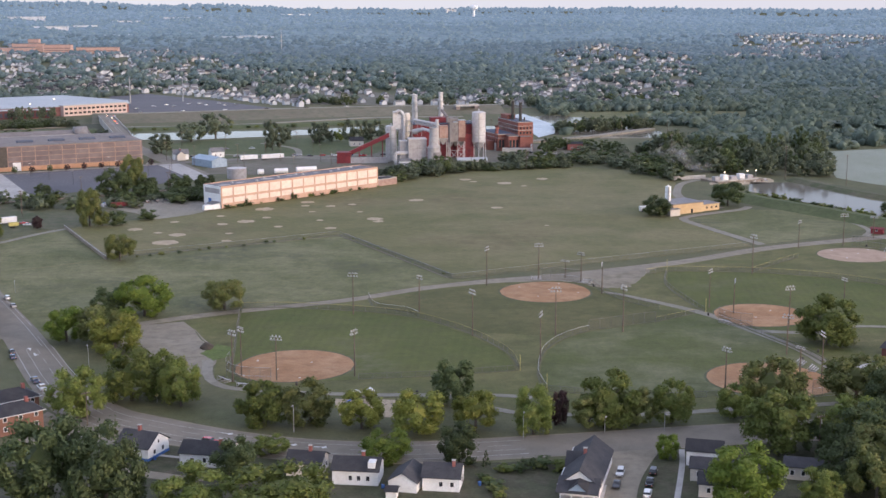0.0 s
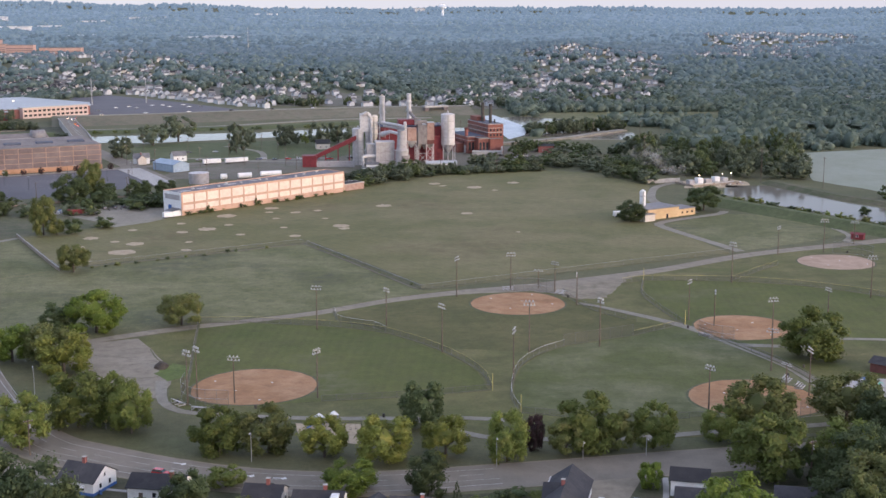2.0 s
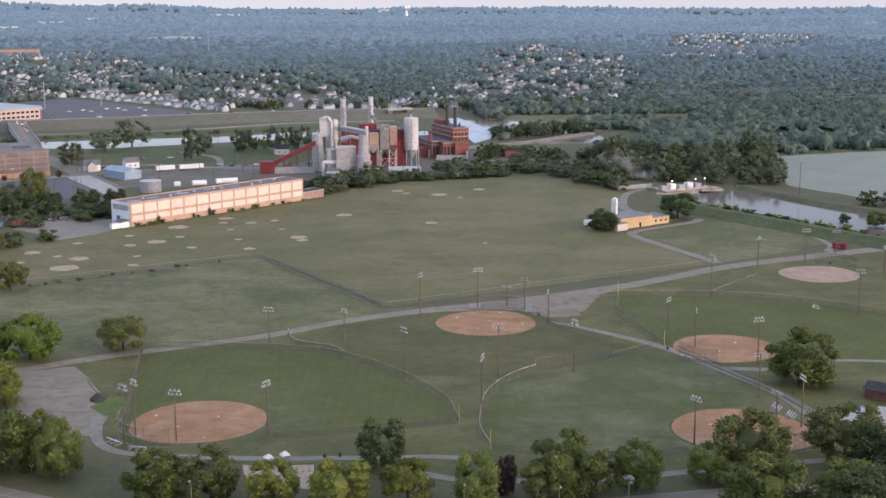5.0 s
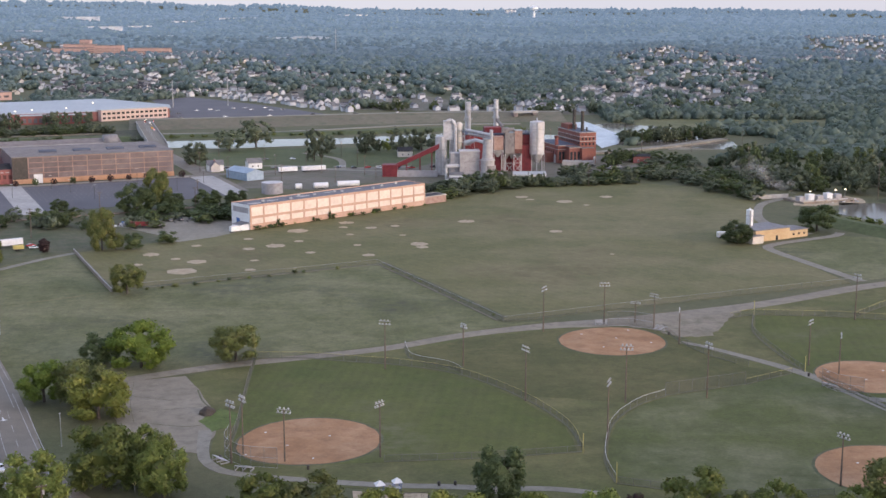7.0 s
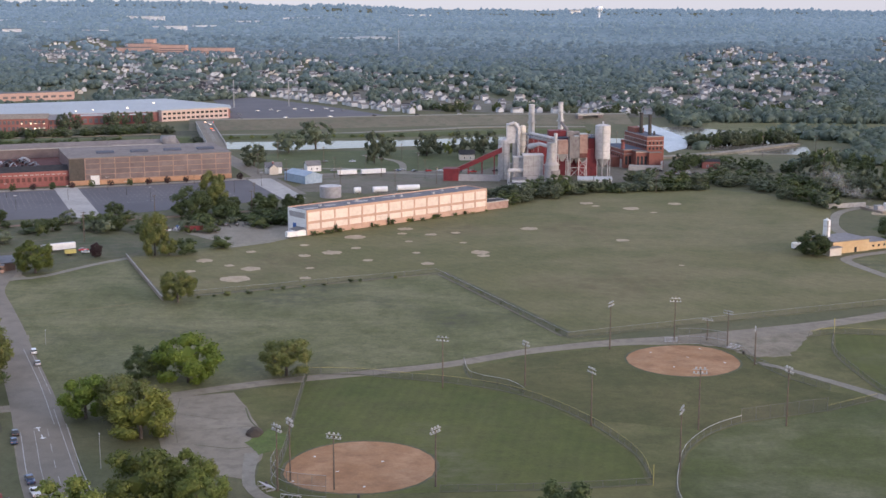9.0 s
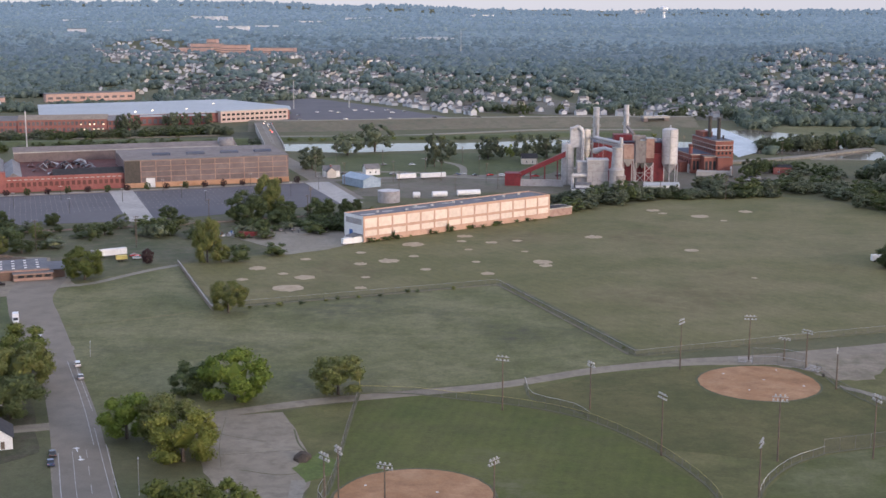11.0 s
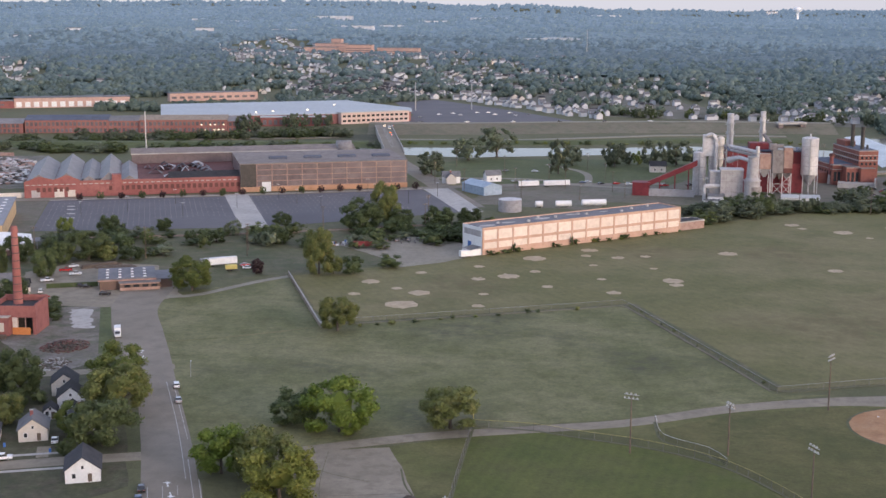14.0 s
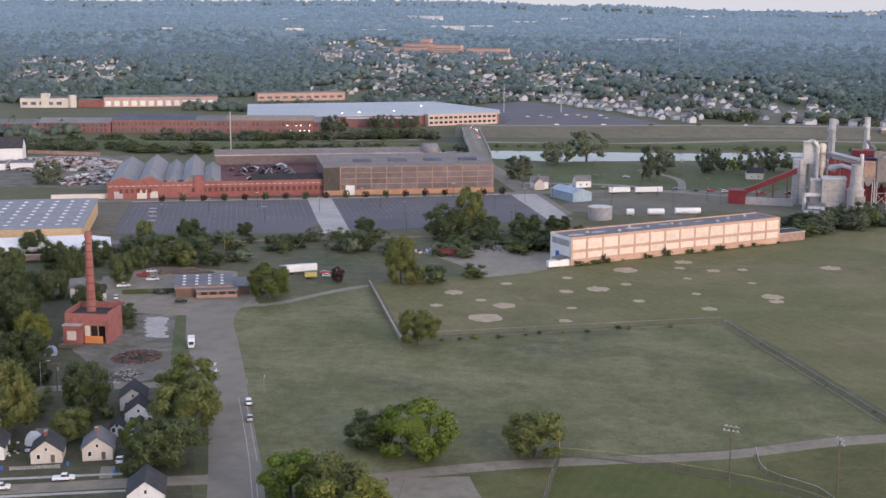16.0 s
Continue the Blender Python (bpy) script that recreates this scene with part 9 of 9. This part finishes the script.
# tanks and sheds north of the warehouse
t = thing("storage_tank", at(-138, 878), "squat grey cylindrical storage tank", "tank")
part("shell", Shape().tube((0, 0, -0.2), (0, 0, 6.8), 6.5, 6.5, 28), GREY_STEEL, t)
part("lid", Shape().tube((0, 0, 6.8), (0, 0, 7.3), 6.6, 1.0, 28), PALE_STEEL, t)
for x, y, L in ((-126, 893, 4), (-115, 897, 9), (-101, 905, 14)):
    t = thing("white_tank", at(x, y, 20), "white horizontal tank on cradles", "tank")
    part("shell", Shape().tube((0, 0, 2.2), (L, 0, 2.2), 1.7, 1.7, 18), WHITE, t)
    for u in (0.2 * L, 0.8 * L):
        part("cradle", Shape().box(u - 0.3, -1.4, -0.2, u + 0.3, 1.4, 1.4), CONCRETE, t)
gable_house(-181, 948, -46, 25, 13, 5.2, 0.34, PALE_BLUE, PALE_BLUE, "pale blue metal shed on the gravel yard", None, (), gable_window=False, category="shed", name="metal_shed")
gable_house(-200, 977, 20, 11, 7, 4.6, 0.8, WHITE, ROOF_GREY, "white two-storey house with a grey roof", None, ((0.3, 0), (0.7, 0), (0.5, 1)))
gable_house(-191, 975, 110, 8, 6, 4.2, 0.9, CREAM, ROOF_GREY, "cream gabled house beside a white one", (0.6, 0.5), ((0.3, 0),))
gable_house(-174, 990, 30, 10, 7, 4.4, 0.8, WHITE, ROOF_GREY, "white gabled house beside dark trees", None, ((0.3, 0), (0.7, 0), (0.5, 1)))
gable_house(-75, 1065, 10, 11, 9, 4.5, 0.6, CREAM, ROOF, "small cream house near the canal", None, ((0.3, 0), (0.7, 0)))
gable_house(-302, 622, 27, 7, 8, 4.5, 0.7, CREAM, ROOF_GREY, "cream house behind the chimney", None, ((0.3, 0), (0.7, 0)))
gable_house(-291, 618, 27, 6, 7, 4.0, 0.7, CREAM, ROOF, "small cream house behind the chimney", None, ((0.3, 0), (0.7, 0)))
gable_house(-610, 985, 27, 30, 20, 9, 0.7, WHITE, ROOF, "white gabled hall with a steep dark roof", None, (), gable_window=False, category="hall", name="white_hall")
t = thing("pale_low_sheds", at(-590, 930, 27), "row of low pale sheds by the scrap yard", "shed")
for i in range(3):
    part("shed_wall", Shape().box(18 * i, 3 * i, -0.3, 18 * i + 15, 3 * i + 12, 4.5), WHITE, t)
    part("shed_roof", Shape().box(18 * i - 0.4, 3 * i - 0.4, 4.5, 18 * i + 15.4, 3 * i + 12.4, 4.9), ROOF_GREY, t)
t = thing("yard_wall", at(-605, 1036, 4), "long rusty wall behind the scrap yard", "wall")
part("wall", Shape().box(0, 0, -0.2, 60, 0.6, 2.6), RUST, t)
t = thing("yard_wall", at(-440, 850, 27), "cream wall beside the brick mill", "wall")
part("wall", Shape().box(-18, 0, -0.2, 14, 0.5, 3), CREAM, t)

fence([(-286.5, 635), (-277, 640), (-268, 644)], 2.0, "yard fence hung with green screen", OLD_GALV, mesh=LEAF_DARK, curved=False, name="screen_fence")
t = thing("lumber_stack", at(-292, 674, 54), "long stack of weathered timber in the yard", "timber")
for i in range(6):
    part("board", Shape().box(0.2 * i, 0.9 * (i % 3) - 1.3, 0.05 + 0.75 * (i // 3), 19 - 0.8 * i, 0.9 * (i % 3) - 0.5, 0.75 + 0.75 * (i // 3)), WOOD, t)
# scrap and rubble
heap("scrap_heap", -545, 985, 45, 40, 170, 1.8, 4, (GREY_STEEL, PALE_STEEL, RUST, DARK_METAL), "heap of mixed scrap metal on bare earth", 1)
heap("scrap_heap", -480, 940, 20, 45, 90, 1.8, 4, (GREY_STEEL, WHITE, RUST, DARK_METAL), "heap of mixed scrap metal on bare earth", 2)
heap("rubble_heap", -233, 554, 8, 9, 150, 0.5, 1.6, (BRICK_DARK, DARK_METAL, WOOD), "heap of bricks and broken concrete", 3)
heap("rubble_heap", -226, 532, 6, 8, 60, 0.5, 1.0, (CONCRETE, WOOD), "scattered rubble on waste ground", 4)
heap("house_clutter", -226, 462, 12, 8, 30, 0.5, 0.8, (WHITE, WOOD, BLUE), "garden clutter behind small houses", 5)
t = thing("railway", at(0, 0), "rusty railway track along the scrub", "railway")
track = [(-420, 712), (-330, 742), (-250, 775), (-180, 815), (-120, 862), (-70, 905)]
part("ballast", ribbon(track, [4.5] * 6, -0.2, 0.35), GRAVEL, t)
for off in (-0.75, 0.75):
    pts = spline(track, 8)
    s = Shape().pipe([(p.x - 0.45 * off, p.y + 0.89 * off, 0.5) for p in pts], 0.09)
    part("rail", s, RUST, t)
for i in range(6):
    t = thing("rail_wagon", at(-392 + 10.0 * i, 664 + 4.6 * i, 25), "rust-red railway hopper wagon", "rail wagon", "rail wagons")
    part("hopper", Shape().profile([(0.6, 1.2), (8.6, 1.2), (9.4, 2.4), (9.4, 3.6), (-0.2, 3.6), (-0.2, 2.4)], -1.4, 1.4), RUST, t)
    part("underframe", Shape().box(0, -1.1, 0.8, 9.2, 1.1, 1.2), DARK_METAL, t)
# tarpaulins, bins and porch by the small houses
for x, y, c, lab in ((-262, 548, PALE_BLUE, "crumpled blue tarpaulin tent"), (-216, 470, WHITE, "small white domed garden shelter")):
    t = thing("garden_shelter", at(x, y, 27), lab, "shelter")
    part("cover", Shape().profile([(-2, 0), (2, 0), (1.8, 1.6), (0.8, 2.5), (-0.8, 2.5), (-1.8, 1.6)], -2, 2), c, t)
for x, y in ((-197, 457, ), (-183, 456), (-211, 449), (-12.5, 312), (9, 312), (-15, 310), (-76, 331), (-222, 444)):
    t = thing("wheelie_bin", at(x, y, 27), "blue wheeled rubbish bin by a house", "bin", "wheeled bins")
    part("bin", Shape().box(-0.3, -0.35, 0.05, 0.3, 0.35, 1.0), BLUE, t)
    part("lid", Shape().box(-0.33, -0.4, 1.0, 0.33, 0.38, 1.08), BLUE, t)
t = thing("orange_porch", at(-221, 447, 27), "orange timber porch with a pale canopy", "porch")
part("deck", Shape().box(0, 0, -0.1, 6.5, 2.6, 0.9), ORANGE, t)
part("canopy", Shape().add([(0, 0, 2.5), (6.5, 0, 2.5), (6.5, 3.2, 3.0), (0, 3.2, 3.0)], [(0, 1, 2, 3)]), CREAM, t)
for u in (0.2, 3.2, 6.3):
    part("post", Shape().box(u - 0.08, 0.05, 0.9, u + 0.08, 0.2, 2.5), WHITE, t)
# pavements beside the houses' streets
for line, w in (([(-220, 424), (-192, 437.5), (-170, 448)], 1.4), ([(-222, 437), (-200, 447), (-180, 456.5)], 1.4), ([(56, 300), (62, 326), (64, 338)], 1.5), ([(36.5, 296), (40, 312)], 1.5), ([(-104, 340), (-90, 338), (-60, 330)], 1.3)):
    setting("pavement_walk", ribbon(line, [w] * len(line), -0.2, 0.12), CONCRETE, "narrow concrete pavement", "pavement")
for poly in ([(-188.5, 459), (-185.2, 460.3), (-181.5, 452.5), (-184.5, 451.3)], [(-206, 461), (-210, 459), (-222, 480), (-218, 482)], [(-97, 330), (-60, 317), (-62, 313), (-99, 326)]):
    setting("pavement_drive", Shape().prism(poly, -0.2, 0.09), LOT, "short concrete driveway", "driveway")

# steam drifting up beside the pump station
def steam_mat():
    m, nt, p = node_mat("thin_steam")
    p.inputs["Base Color"].default_value, p.inputs["Roughness"].default_value = (0.80, 0.80, 0.81, 1), 1.0
    t, mix, k = nt.nodes.new("ShaderNodeBsdfTransparent"), nt.nodes.new("ShaderNodeMixShader"), nt.nodes.new("ShaderNodeMath")
    k.operation, k.inputs[1].default_value = "MULTIPLY", 0.13
    nt.links.new(ramp(nt, noise_out(nt, 0.13, 5, 0.65), 0.42, 0.78), k.inputs[0])
    nt.links.new(k.outputs[0], mix.inputs[0])
    nt.links.new(t.outputs[0], mix.inputs[1])
    nt.links.new(p.outputs[0], mix.inputs[2])
    nt.links.new(mix.outputs[0], nt.nodes["Material Output"].inputs["Surface"])
    return m


STEAM = steam_mat()
sr = random.Random(8)
t = tagged(thing("steam_plume", at(176, 880), "thin white steam drifting up before trees", "steam"))
sv, sf = ICO2
for i in range(9):
    u = i / 8
    c = Vector((4 - 30 * u + sr.gauss(0, 1 + 1.5 * u), sr.gauss(0, 2), max(1.0, 1 + 17 * u ** 0.8 + sr.gauss(0, 0.6 + 2 * u))))
    r = (2.4 + 4.4 * u) * sr.uniform(0.8, 1.2)
    part("puff", Shape().add([tuple(c + Vector((p[0] * 1.2, p[1] * 0.6, p[2] * 0.8)) * r * (1 + 0.5 * noise.noise(Vector(p) * 1.7 + c))) for p in sv], [tuple(map(int, q)) for q in sf]), STEAM, t, smooth=True)
# cracks and stains on the park lot
for line, w in (([(-120, 466), (-108, 459), (-95, 455)], 0.14), ([(-112, 474), (-107, 452), (-101, 434)], 0.12), ([(-96, 433), (-84, 431), (-78, 436)], 0.3), ([(-90, 466), (-86, 455), (-82, 448)], 0.5), ([(-105, 443), (-95, 446), (-84, 450)], 0.12)):
    setting("pavement_crack", ribbon(line, [w] * 3, -0.1, 0.095, 2), WEEDS, "weedy crack in the old asphalt", "crack")

# vehicles and poles about the works yard and the lots by the canal
vr = random.Random(17)
for i in range(34):
    if i < 14:
        x, y, a = -190 + 11 * i + vr.uniform(-3, 3), 990 + 1.0 * i + vr.uniform(-4, 4), 20 + vr.uniform(-12, 12)
    elif i < 24:
        x, y, a = vr.uniform(-8, 24), vr.uniform(950, 968), vr.choice([10, 100, 190])
    else:
        x, y, a = vr.uniform(62, 92), vr.uniform(985, 1015), vr.choice([20, 110, 200])
    car(x, y, a, vr.choice(["white", "grey", "black", "silver", "blue", "red"]), vr.choice(["saloon", "suv", "pickup"]), note="parked about the works yard")
for x, y, h in ((-135, 1000, 12), (-100, 1012, 12), (-170, 1030, 13), (-210, 1060, 13), (-80, 940, 11), (-105, 925, 11), (-140, 925, 12), (20, 925, 9), (75, 945, 10), (110, 1095, 16), (150, 1108, 16), (190, 1115, 16), (-20, 1120, 14), (-60, 1100, 13)):
    utility_pole(x, y, h, 27, 1)
for i in range(6):
    x, y = -180 + 5.0 * i, 770 + 2.4 * i
    car(x + vr.uniform(-0.6, 0.6), y + vr.uniform(-0.6, 0.6), 117, vr.choice(["black", "grey", "blue", "black"]), vr.choice(["saloon", "suv"]), note="parked in a row beside the warehouse")
wa = radians(WA)
for u, h, w in ((0.03, 2.5, 4), (0.10, 2.0, 5), (0.14, 4.6, 1.8), (0.16, 2.2, 4), (0.33, 2.6, 2.2), (0.42, 4.8, 1.5), (0.44, 3, 3), (0.55, 2.0, 3), (0.68, 2.4, 3), (0.70, 2.4, 4), (0.86, 2, 3)):
    plant(-126.9 + u * WL * math.cos(wa) + 1.2 * math.sin(wa), 747.6 + u * WL * math.sin(wa) - 1.2 * math.cos(wa), h, w, "olive" if h > 5 else "dark", "round" if h > 5 else "bush", "against the warehouse wall", True)
for i in range(16):                      # a few cars on the far lot and the levee road
    x, y = (-330 + 11 * i, 1420 + 5 * i + vr.uniform(0, 60)) if i < 10 else (-300 + 40 * (i - 10), 1312 + 13 * (i - 10))
    car(x, y, 27, vr.choice(["white", "silver", "grey", "black", "white"]), "saloon", 0.1 if i < 10 else 6.25, note="far across the canal")
